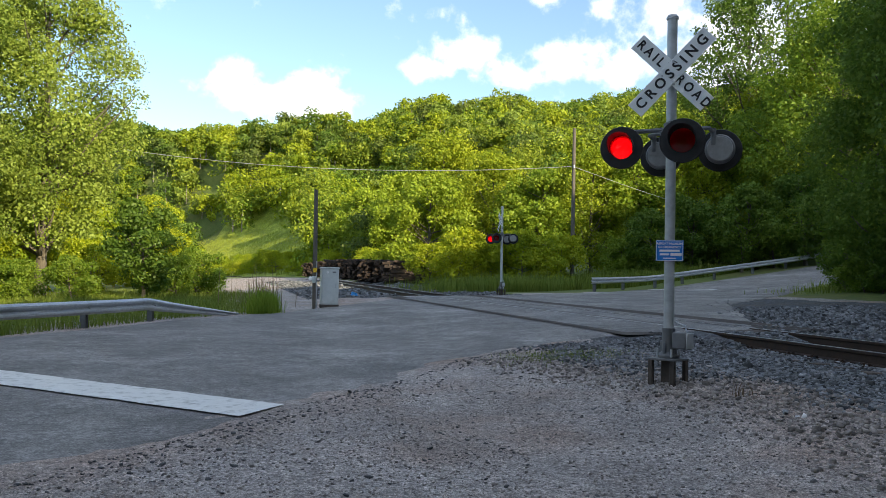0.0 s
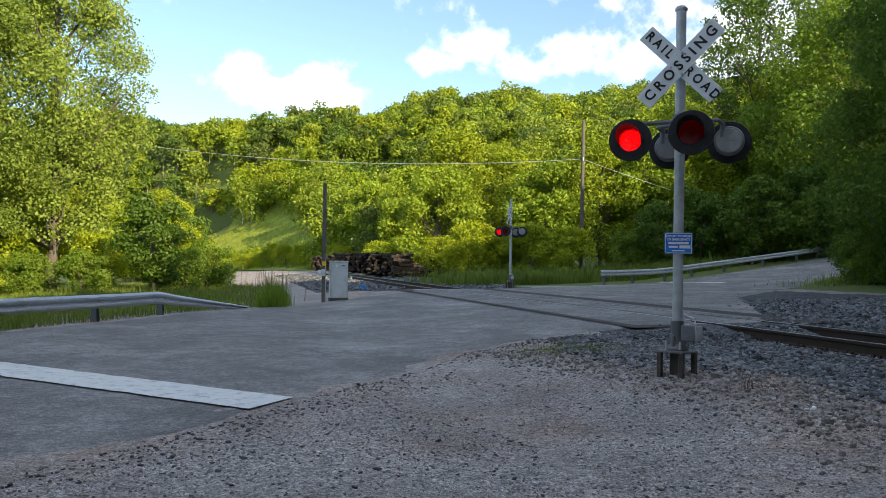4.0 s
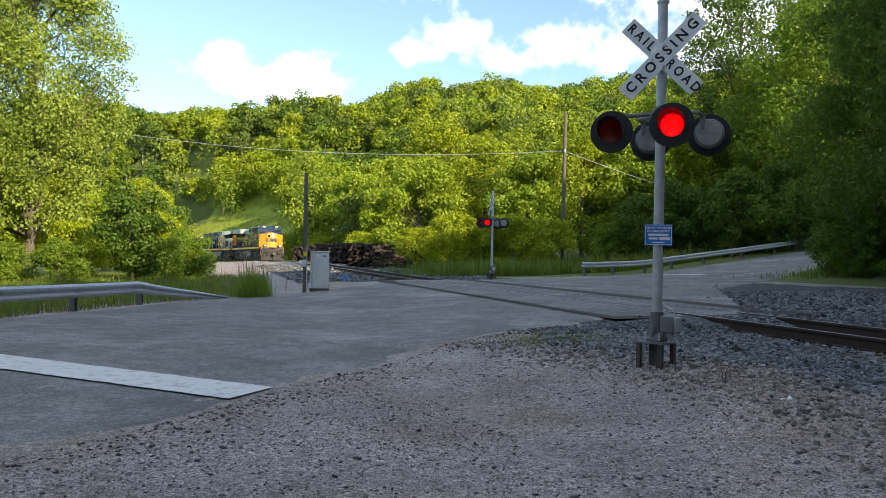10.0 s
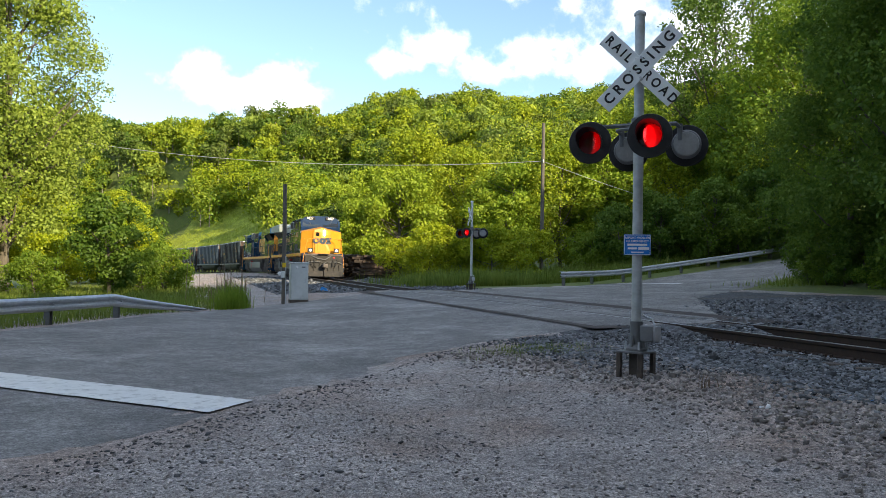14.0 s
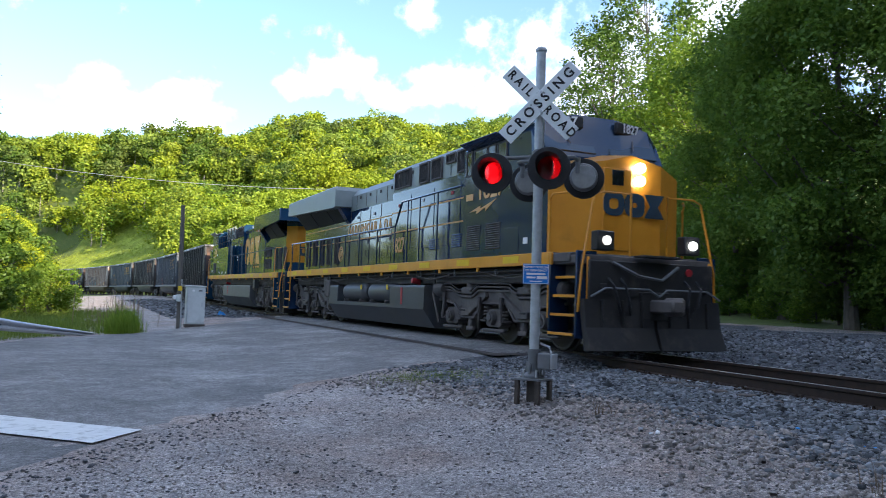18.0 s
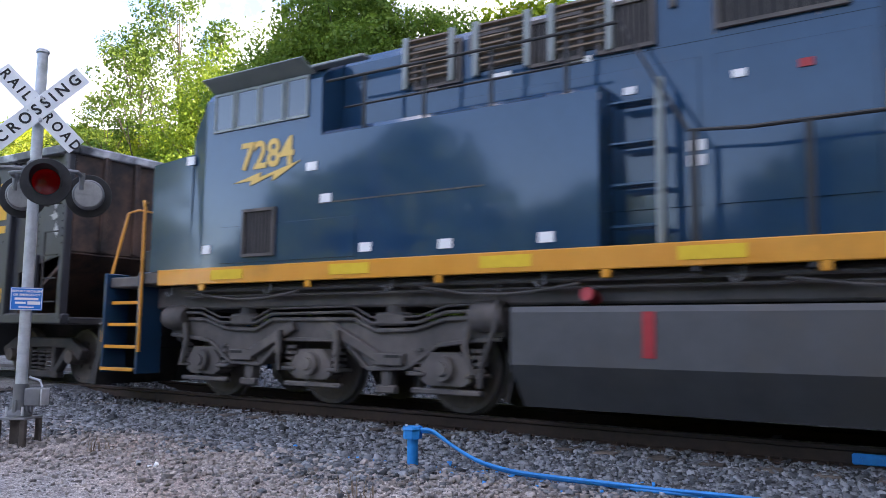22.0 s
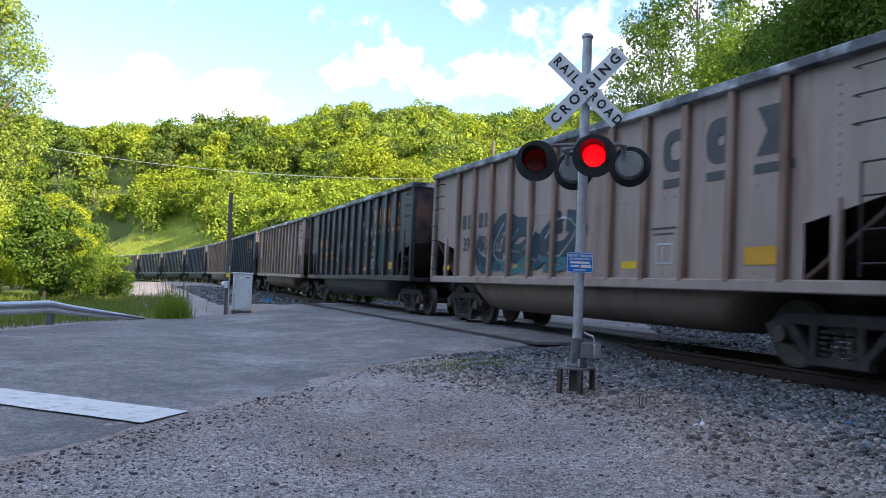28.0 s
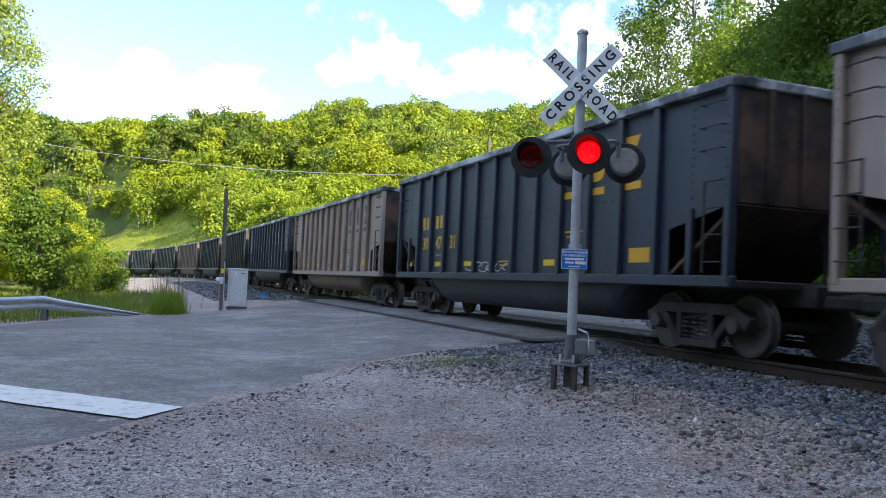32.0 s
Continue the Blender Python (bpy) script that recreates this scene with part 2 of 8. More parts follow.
M_BROWNSTONE = surface("dusty_ballast", (0.15, 0.130, 0.118), (0.37, 0.33, 0.305), 8, 0.95, 0, 0.5, 60, island=0.5)
M_CHIP = surface("dark_gravel_chip", (0.06, 0.06, 0.064), (0.12, 0.12, 0.125), 8, 0.9, island=0.5)
M_GALV = surface("galvanised_steel", (0.40, 0.42, 0.44), (0.54, 0.56, 0.58), 14, 0.42, 0.35, 0.1, 30, (0.34, 0.35, 0.35), 3, 0.6)
M_DULL = surface("weathered_aluminium", (0.13, 0.135, 0.14), (0.19, 0.195, 0.20), 7, 0.6, 0.3, 0.1, 30, (0.14, 0.14, 0.135), 2, 0.6)
M_COVER = surface("dusty_lamp_cover", (0.24, 0.245, 0.24), (0.32, 0.325, 0.32), 12, 0.7, 0.1, 0.1, 30, (0.19, 0.19, 0.185), 4, 0.6)
M_SIGN = surface("white_sheeting", (0.76, 0.79, 0.81), (0.84, 0.86, 0.87), 5, 0.5, 0, 0, 30, (0.52, 0.53, 0.53), 3, 0.68)
M_BLACK = surface("black_paint", (0.012, 0.012, 0.013), (0.028, 0.028, 0.03), 9, 0.55, 0, 0.1, 40)
M_INK = surface("black_letter", (0.012, 0.012, 0.014), (0.02, 0.02, 0.022), 9, 0.6)
M_BLUESIGN = surface("blue_sheeting", (0.010, 0.17, 0.56), (0.016, 0.20, 0.64), 6, 0.45)
M_WHITEINK = surface("white_letter", (0.74, 0.74, 0.74), (0.8, 0.8, 0.8), 9, 0.6)
M_BLUEPIPE = surface("bright_blue_paint", (0.004, 0.18, 0.50), (0.010, 0.26, 0.64), 10, 0.45, 0, 0.2, 40)
M_WOODPOLE = surface("grey_pole_timber", (0.085, 0.075, 0.065), (0.15, 0.135, 0.115), 5, 0.9, 0, 0.6, 30, stretch=(4, 4, 0.5))
M_BARK = surface("tree_bark", (0.07, 0.06, 0.045), (0.16, 0.14, 0.11), 5, 0.95, 0, 0.8, 14, stretch=(2, 2, 0.6))
M_BOX = surface("silver_box_paint", (0.50, 0.53, 0.52), (0.60, 0.63, 0.62), 5, 0.5, 0.0, 0.05, 30, (0.42, 0.44, 0.42), 2, 0.62)
M_YELLOW = surface("yellow_mark", (0.66, 0.42, 0.01), (0.74, 0.50, 0.02), 9, 0.6)
M_BARK_PALE = surface("pale_bark", (0.16, 0.15, 0.12), (0.32, 0.30, 0.25), 5, 0.95, 0, 0.8, 14, stretch=(2, 2, 0.6))
M_LEAF = foliage("summer_leaves", (0.085, 0.175, 0.012), (0.24, 0.33, 0.03), 0.5)
M_LEAF_HILL = foliage("hillside_leaves", (0.085, 0.165, 0.012), (0.31, 0.355, 0.028), 0.25, 0.09)
M_LEAF_OLIVE = foliage("olive_leaves", (0.055, 0.10, 0.018), (0.16, 0.20, 0.035), 0.3, 0.09)
M_LEAF_DEEP = foliage("deep_green_leaves", (0.045, 0.105, 0.012), (0.13, 0.20, 0.025), 0.3, 0.09)
M_LEAF_LIME = foliage("lime_leaves", (0.13, 0.215, 0.010), (0.38, 0.42, 0.018), 0.3, 0.09)
M_LEAF_PALE = foliage("pale_poplar_leaves", (0.115, 0.18, 0.022), (0.31, 0.39, 0.06), 0.35)
# darker greens: part of the wood's shade is put into the leaf colour
M_LEAF_DARK = foliage("shade_darkened_leaves", (0.052, 0.118, 0.013), (0.155, 0.235, 0.025), 0.45)
M_LEAF_MID = foliage("bright_summer_leaves", (0.13, 0.225, 0.012), (0.33, 0.41, 0.03), 0.35)
M_LEAF_YELLOW = foliage("yellow_green_leaves", (0.17, 0.27, 0.010), (0.42, 0.45, 0.015), 0.4)
M_GRASS = foliage("tall_grass_blades", (0.08, 0.14, 0.012), (0.20, 0.25, 0.04), 0.3, 1.2)
M_TUFT = foliage("fresh_grass_blades", (0.12, 0.22, 0.015), (0.28, 0.36, 0.04), 0.4, 1.2)
M_MEADOW_GRASS = foliage("meadow_grass_blades", (0.17, 0.24, 0.018), (0.32, 0.36, 0.04), 0.3, 0.05)
M_DRY = surface("dry_weed_stalks", (0.14, 0.10, 0.07), (0.24, 0.18, 0.12), 5, 0.95)


# ---- shapes ----
class Shape:
    """Collects boxes, rods and swept outlines into one mesh."""

    def __init__(self):
        self.v, self.f = [], []

    def add(self, vs, fs, m=None):
        k = len(self.v)
        self.v += [tuple(m @ Vector(p)) for p in vs] if m is not None else [tuple(p) for p in vs]
        self.f += [tuple(k + i for i in f) for f in fs]
        return self

    def box(self, c, s, bev=0.0, m=None):
        (x, y, z), (a, b, d) = c, (q / 2 for q in s)
        if bev <= 0:
            vs = [(x + i * a, y + j * b, z + k * d) for i in (-1, 1) for j in (-1, 1) for k in (-1, 1)]
            return self.add(vs, [(0, 1, 3, 2), (4, 6, 7, 5), (0, 4, 5, 1), (2, 3, 7, 6), (0, 2, 6, 4), (1, 5, 7, 3)], m)
        vs, ix = [], {}
        for i in (-1, 1):
            for j in (-1, 1):
                for k in (-1, 1):
                    for ax in range(3):
                        q = [a, b, d]
                        for o in range(3):
                            if o != ax:
                                q[o] -= bev
                        ix[i, j, k, ax] = len(vs)
                        vs.append((x + i * q[0], y + j * q[1], z + k * q[2]))
        fs = []
        for ax in range(3):
            for sgn in (-1, 1):
                ring = []
                for p, q in ((-1, -1), (1, -1), (1, 1), (-1, 1)):
                    t = [0, 0, 0]
                    t[ax], t[(ax + 1) % 3], t[(ax + 2) % 3] = sgn, p, q
                    ring.append(ix[t[0], t[1], t[2], ax])
                fs.append(tuple(ring if sgn > 0 else ring[::-1]))
            o1, o2 = (ax + 1) % 3, (ax + 2) % 3
            for p in (-1, 1):
                for q in (-1, 1):
                    t0, t1 = [0, 0, 0], [0, 0, 0]
                    t0[ax], t1[ax] = -1, 1
                    t0[o1] = t1[o1] = p
                    t0[o2] = t1[o2] = q
                    r = (ix[(*t0, o1)], ix[(*t1, o1)], ix[(*t1, o2)], ix[(*t0, o2)])
                    fs.append(r if p * q < 0 else r[::-1])
        for i in (-1, 1):
            for j in (-1, 1):
                for k in (-1, 1):
                    r = (ix[i, j, k, 0], ix[i, j, k, 1], ix[i, j, k, 2])
                    fs.append(r if i * j * k > 0 else r[::-1])
        return self.add(vs, fs, m)

    def rod(self, p0, p1, r0, r1=None, n=12, caps=True, m=None):
        p0, p1 = Vector(p0), Vector(p1)
        r1 = r0 if r1 is None else r1
        t = (p1 - p0).to_track_quat("Z", "Y").to_matrix()
        ring = [Vector((math.cos(2 * math.pi * i / n), math.sin(2 * math.pi * i / n), 0)) for i in range(n)]
        vs = [p0 + t @ (q * r0) for q in ring] + [p1 + t @ (q * r1) for q in ring]
        fs = [(i, (i + 1) % n, n + (i + 1) % n, n + i) for i in range(n)]
        if caps:
            fs += [tuple(range(n))[::-1], tuple(range(n, 2 * n))]
        return self.add(vs, fs, m)

    def tube(self, pts, r, n=6, m=None):
        """A rod along a line of points, of one radius or one for each point."""
        pts = [Vector(p) for p in pts]
        rs = [r] * len(pts) if isinstance(r, (int, float)) else r
        vs, fs = [], []
        for i, p in enumerate(pts):
            d = (pts[min(i + 1, len(pts) - 1)] - pts[max(i - 1, 0)]).normalized()
            up = Vector((0, 0, 1)) if abs(d.z) < 0.9 else Vector((0, 1, 0))
            a = d.cross(up).normalized()
            b = d.cross(a)
            vs += [p + (a * math.cos(2 * math.pi * k / n) + b * math.sin(2 * math.pi * k / n)) * rs[i] for k in range(n)]
            if i:
                o = (i - 1) * n
                fs += [(o + k, o + (k + 1) % n, o + n + (k + 1) % n, o + n + k) for k in range(n)]
        fs += [tuple(range(n))[::-1], tuple(range(len(vs) - n, len(vs)))]
        return self.add(vs, fs, m)

    def lathe(self, prof, n=24, m=None):
        """Turns a line of (radius, height) round z."""
        vs = [(r * math.cos(2 * math.pi * k / n), r * math.sin(2 * math.pi * k / n), z) for r, z in prof for k in range(n)]
        fs = [(i * n + k, i * n + (k + 1) % n, (i + 1) * n + (k + 1) % n, (i + 1) * n + k) for i in range(len(prof) - 1) for k in range(n)]
        return self.add(vs, fs, m)

    def prism(self, outline, lo, hi, axis="y", m=None):
        """A flat outline pushed along an axis: (x, z) along y, (x, y) along z, (y, z) along x."""
        put = {"y": lambda a, b, c: (a, c, b), "z": lambda a, b, c: (a, b, c), "x": lambda a, b, c: (c, a, b)}[axis]
        n = len(outline)
        vs = [put(a, b, lo) for a, b in outline] + [put(a, b, hi) for a, b in outline]
        fs = [tuple(range(n))[::-1], tuple(range(n, 2 * n))] + [(i, (i + 1) % n, n + (i + 1) % n, n + i) for i in range(n)]
        return self.add(vs, fs, m)

    def mesh(self, name, material, smooth=False):
        me = bpy.data.meshes.new(name)
        me.from_pydata(self.v, [], self.f)
        bm = bmesh.new()
        bm.from_mesh(me)
        bmesh.ops.recalc_face_normals(bm, faces=bm.faces)
        bm.to_mesh(me)
        bm.free()
        me.materials.append(material)
        if smooth:
            me.shade_smooth()
            me.set_sharp_from_angle(angle=radians(38))
        return me


def part(name, shape, material, parent=None, label="", smooth=True):
    """Links a shape as one mesh object, under a thing or a part."""
    me = shape if isinstance(shape, bpy.types.Mesh) else shape.mesh(name, material, smooth)
    ob = new(name, me)
    if parent is not None:
        ob.parent = parent
    if label:
        tagged(ob, label)
    return ob


def thing(name, label, category, m=None, group=""):
    ob = new(name)
    ob.empty_display_size = 0.2
    if m is not None:
        ob.matrix_world = m
    return tagged(ob, label, category, group)


def quick_mesh(name, verts, quads, material, smooth=False):
    """A mesh from arrays of points and of four-cornered faces."""
    me = bpy.data.meshes.new(name)
    verts, quads = np.asarray(verts, np.float32), np.asarray(quads, np.int32)
    me.vertices.add(len(verts))
    me.vertices.foreach_set("co", verts.ravel())
    me.loops.add(quads.size)
    me.loops.foreach_set("vertex_index", quads.ravel())
    me.polygons.add(len(quads))
    me.polygons.foreach_set("loop_start", np.arange(len(quads), dtype=np.int32) * quads.shape[1])
    me.update(calc_edges=True)
    me.materials.append(material)
    if smooth:
        me.shade_smooth()
    return me

# ---- the line of the track ----
# s: metres along the track, away from the camera; v: metres to the side, positive on the camera's side
S_STEP, S_LO, S_HI = 0.25, -340.0, 700.0
S_ALL = np.arange(S_LO, S_HI, S_STEP)
_bend = np.interp(S_ALL, [-20, 10, 35, 60, 90, 130, 180, 300, 340], [0.036, 0.087, -0.05, 0.043, 0.305, 0.36, 0.16, 0.16, 0]) / 100
_bend[S_ALL < -25] = 0
_bend[(S_ALL < -40) & (S_ALL > -150)] = -0.0095
_turn = np.cumsum(_bend) * S_STEP
_zero = int(-S_LO / S_STEP)
A_ALL = 0.2539 + _turn - _turn[_zero]
_x, _y = np.cumsum(-np.sin(A_ALL)) * S_STEP, np.cumsum(np.cos(A_ALL)) * S_STEP
X_ALL, Y_ALL = _x - _x[_zero] + 9.428, _y - _y[_zero]
Z_ALL = np.interp(S_ALL, [-340, -60, 0, 15, 40, 70, 100, 150, 200, 700], [0.3, 0.5, 0.619, 0.93, 1.382, 2.111, 2.63, 3.16, 3.83, 8.0])
Z_ALL = np.convolve(np.pad(Z_ALL, 20, "edge"), np.ones(41) / 41, "valid")
ROAD_S0, ROAD_S1 = 15.0, 37.5


def track_at(s):
    return [float(np.interp(s, S_ALL, q)) for q in (X_ALL, Y_ALL, Z_ALL, A_ALL)]


def track_point(s, v, up=0.0):
    x, y, z, a = track_at(s)
    return Vector((x - v * math.cos(a), y - v * math.sin(a), z + up))


_coarse = slice(None, None, 6)
_tx, _ty = X_ALL[_coarse], Y_ALL[_coarse]


def track_frame(x, y):
    """s and v of many places."""
    x, y = np.ravel(np.asarray(x, float)), np.ravel(np.asarray(y, float))
    s = np.empty(len(x))
    for i in range(0, len(x), 4000):
        d = (x[i:i + 4000, None] - _tx) ** 2 + (y[i:i + 4000, None] - _ty) ** 2
        s[i:i + 4000] = S_ALL[_coarse][d.argmin(1)]
    for _ in range(2):
        a = np.interp(s, S_ALL, A_ALL)
        dx, dy = x - np.interp(s, S_ALL, X_ALL), y - np.interp(s, S_ALL, Y_ALL)
        s = np.clip(s - dx * np.sin(a) + dy * np.cos(a), S_LO, S_HI - 1)
    a = np.interp(s, S_ALL, A_ALL)
    dx, dy = x - np.interp(s, S_ALL, X_ALL), y - np.interp(s, S_ALL, Y_ALL)
    return s, -dx * np.cos(a) - dy * np.sin(a)


def smooth_step(x, lo, hi):
    t = np.clip((x - lo) / (hi - lo), 0, 1)
    return t * t * (3 - 2 * t)


def wave(x, y, k, seed=0.0):
    return (np.sin(x * k + 1.7 * np.sin(y * k * 0.7 + seed) + seed) + np.sin(y * k * 1.3 + 1.3 * np.sin(x * k * 0.9 - seed) + 2.1 * seed)) * 0.5


RIDGE_AZ = [-75, -60, -42, -28.7, -22.9, -20.1, -16.9, -7.3, -5.4, -2.6, 0.6, 4.6, 8.6, 12.8, 18, 23, 30, 45, 60]
RIDGE_H = [8, 40, 64, 66, 69, 64, 66, 70, 64, 52, 52, 52, 50, 52, 51, 47, 40, 30, 8]
RIDGE_D = [300, 380, 400, 400, 400, 400, 400, 395, 350, 262, 258, 258, 258, 255, 250, 240, 220, 200, 160]


def ground_z(x, y, road=False):
    shape = np.shape(x)
    x, y = np.ravel(np.asarray(x, float)), np.ravel(np.asarray(y, float))
    s, v = track_frame(x, y)
    z = np.interp(s, S_ALL, Z_ALL)
    d = -v
    az, dist = np.degrees(np.arctan2(x, y)), np.hypot(x, y)
    # camera's side: the ground falls gently from the track, then more behind the guard rail
    z = z - np.where(v > 0, 0.076 * np.clip(v - 0.9, 0, 6.0), 0)
    z = z - 0.9 * smooth_step(v, 14, 24) * smooth_step(s, 8, 22) - 1.2 * smooth_step(v, 22, 60)
    z = z + np.where(v > 90, (v - 90) * 0.12, 0) * smooth_step(v, 90, 140)
    # far side: road's rise, wooded bank, meadow and hill
    up_near = 0.035 * np.clip(d - 3, 0, 60) + 0.075 * np.clip(d - 14, 0, 60) + 0.45 * np.clip(d - (17 + 0.16 * np.clip(s, 0, 90)), 0, 12) * smooth_step(-s, -42, -6) + 0.10 * np.clip(d - 30, 0, 90)
    up_far = 0.012 * np.clip(d - 4, 0, 30) + 0.17 * np.clip(d - 14, 0, 46) + 0.40 * np.clip(d - 6, 0, 28) * (1 - smooth_step(dist, 230, 300)) * smooth_step(s, 105, 150) * smooth_step(az, -23, -18) * (1 - smooth_step(az, -9, -5))
    w = smooth_step(s, 34, 80)
    z = z + np.where(d > 0, up_near * (1 - w) + up_far * w, 0)
    # the ridge: its height and distance round the compass
    top, run = np.interp(az, RIDGE_AZ, RIDGE_H), np.interp(az, RIDGE_AZ, RIDGE_D)
    out = smooth_step(dist, 220, 300)
    t = np.clip((dist - 122) / (run - 122), 0, 1)
    t = (0.25 * t + 0.75 * t ** 0.9) * smooth_step(d, 30 - 18 * out, 62 - 30 * out) * w
    z = z * (1 - t) + (top - 0.08 * np.clip(dist - run, 0, 900)) * t
    far = smooth_step(np.hypot(x, y - 20), 45, 120)
    z = z + far * (wave(x, y, 0.021, 1.0) * 2.5 + wave(x, y, 0.05, 2.0) * 0.8)
    if not road:
        on_road = smooth_step(s, ROAD_S0 - 1.0, ROAD_S0 + 0.3) * (1 - smooth_step(s, ROAD_S1 - 0.3, ROAD_S1 + 1.5))
        z = z - 0.205 * (1 - on_road) * (1 - smooth_step(np.abs(v), 2.2, 3.6)) - 0.03 * on_road
        near = 1 - smooth_step(np.hypot(x, y - 8), 20, 40)
        z = z + near * 0.012 * wave(x, y, 1.7, 0.4)
    return z.reshape(shape)


def ground_at(x, y):
    return float(ground_z(np.array([x]), np.array([y]))[0])


def spread(lo, hi, centre, fine, coarse, grow):
    """Steps that are fine round a centre and grow outwards."""
    out, side = [centre], []
    for sign, end in ((1, hi), (-1, lo)):
        q, step, row = centre, fine, []
        while (q < end) if sign > 0 else (q > end):
            if abs(q - centre) > 16:
                step = min(step * grow, coarse)
            q += sign * step
            row.append(q)
        side.append(row)
    return np.array(side[1][::-1] + out + side[0])


ROAD_RIGHT = [(-10.0, -7.0), (-6.4, -1.2), (-4.4, 2.3), (-2.5, 5.57), (-1.6, 7.9), (-0.89, 9.5), (0.3, 12.2), (1.2, 13.4), (2.75, 14.45), (3.93, 15.0), (5.0, 15.2), (6.1, 15.6), (7.0, 18.2), (8.7, 24.0), (9.4, 26.6), (14.5, 34.5), (21.0, 41.5), (30.0, 48.0), (46.0, 58.0)]
ROAD_LEFT = [(-16.0, -5.0), (-12.6, 1.0), (-10.8, 6.0), (-9.1, 12.0), (-8.3, 15.2), (-7.6, 18.6), (-7.15, 21.6), (-6.05, 25.2), (-4.9, 28.3), (-3.1, 31.0), (-1.4, 34.0), (2.0, 37.6), (7.4, 39.9), (10.6, 43.9), (13.8, 46.3), (17.6, 48.4), (22.0, 50.8), (26.0, 53.4), (36.0, 60.1), (47.0, 67.4)]


def make_ground():
    gx, gy = spread(-2500, 2500, 1.0, 0.4, 160, 1.055), spread(-2500, 2800, 12.0, 0.4, 160, 1.055)
    X, Y = np.meshgrid(gx, gy)
    Z = ground_z(X, Y)
    right = np.interp(Y, [p[1] for p in ROAD_RIGHT], [p[0] for p in ROAD_RIGHT])
    left = np.interp(Y, [p[1] for p in ROAD_LEFT], [p[0] for p in ROAD_LEFT])
    inside = (Y > -7) & (Y < 66) & (X > left + 0.25) & (X < right - 0.55)
    Z = Z - 0.07 * inside
    nx, ny = len(gx), len(gy)
    idx = np.arange(nx * ny).reshape(ny, nx)
    quads = np.stack([idx[:-1, :-1], idx[:-1, 1:], idx[1:, 1:], idx[1:, :-1]], -1).reshape(-1, 4)
    me = quick_mesh("ground", np.stack([X, Y, Z], -1).reshape(-1, 3), quads, M_GROUND, True)
    me.materials.append(M_GRASS_EARTH)
    me.materials.append(M_MEADOW)
    me.materials.append(M_DARK_GRAVEL)
    cx, cy = X.ravel()[quads].mean(1), Y.ravel()[quads].mean(1)
    s, v = track_frame(cx, cy)
    green = ((v > 13.3) & (s > 19)) | (v > 22) | (v < -13) | ((s > 39.5) & (v < -2.6)) | ((s > 30) & (v > 9)) | (s > 100) | ((v < -8) & (s < 12))
    index = green.astype(np.int32)
    index[(s > 105) & (s < 232) & (v < -5) & (v > -50)] = 2
    wobble = wave(cx, cy, 0.9, 0.3) * 0.5
    index[(s < 15.8 + 0.4 * wobble) & (s > -40) & (v > -11.5 + 2 * wobble) & (v < 2.9 + wobble)] = 3
    edge = np.interp(cy, [p[1] for p in ROAD_RIGHT[7:15]], [p[0] for p in ROAD_RIGHT[7:15]])
    index[(cx > edge - 0.4) & (v < -0.5) & (v > -11.5 + 2 * wobble) & (cy > 12) & (cy < 34)] = 3
    index[(s > 38.2) & (s < 76) & (np.abs(v) < 4.2 + wobble)] = 3
    me.polygons.foreach_set("material_index", index)
    return tagged(new("ground", me), "grey gravelly ground turning to rough grass", "ground", kind="structure")


make_ground()

def resample(pts, n):
    p = np.array(pts, float)
    d = np.r_[0, np.cumsum(np.hypot(*np.diff(p, axis=0).T))]
    t = np.linspace(0, 1, n) * (len(p) - 1)
    k = np.arange(len(p))
    q = np.stack([np.interp(t, k, p[:, 0]), np.interp(t, k, p[:, 1])], -1)
    for _ in range(3):
        q[1:-1] = (q[:-2] + 2 * q[1:-1] + q[2:]) / 4
    return q


def make_road():
    n, m = 420, 60
    r, l = resample(ROAD_RIGHT, n), resample(ROAD_LEFT, n)
    jag = np.array([noise.noise((p[0] * 1.5, p[1] * 1.5, 0)) * 0.16 + noise.noise((p[0] * 5, p[1] * 5, 3)) * 0.06 for p in r])
    r = r + jag[:, None] * np.array([-0.7, 0.7])
    t = np.linspace(0, 1, m)[None, :, None]
    P = r[:, None] * (1 - t) + l[:, None] * t
    z = ground_z(P[..., 0], P[..., 1], True) - 0.004
    edge = np.minimum(np.arange(m), m - 1 - np.arange(m))
    z = z - np.where(edge == 0, 0.05, 0)[None]
    V = np.concatenate([P, z[..., None]], -1).reshape(-1, 3)
    idx = np.arange(n * m).reshape(n, m)
    quads = np.stack([idx[:-1, :-1], idx[1:, :-1], idx[1:, 1:], idx[:-1, 1:]], -1).reshape(-1, 4)
    tagged(new("road", quick_mesh("road", V, quads, M_ROAD, True)), "worn grey asphalt road over the crossing", "road", kind="structure")


def flat_patch(name, corners, material, lift, n=24, m=4, wear=0.0):
    """A thin layer that lies on the road between four corners."""
    a, b, c, d = (np.array(q, float) for q in corners)
    s, t = np.meshgrid(np.linspace(0, 1, n), np.linspace(0, 1, m), indexing="ij")
    P = (a * (1 - s)[..., None] + b * s[..., None]) * (1 - t)[..., None] + (d * (1 - s)[..., None] + c * s[..., None]) * t[..., None]
    if wear:
        for i in range(n):
            for j in (0, m - 1):
                P[i, j] += wear * noise.noise((i * 0.7, j * 3.1, 0.5))
    z = ground_z(P[..., 0], P[..., 1], True) + lift
    idx = np.arange(n * m).reshape(n, m)
    top = np.concatenate([P, z[..., None]], -1).reshape(-1, 3)
    quads = np.stack([idx[:-1, :-1], idx[1:, :-1], idx[1:, 1:], idx[:-1, 1:]], -1).reshape(-1, 4)
    return new(name, quick_mesh(name, top, quads, material))


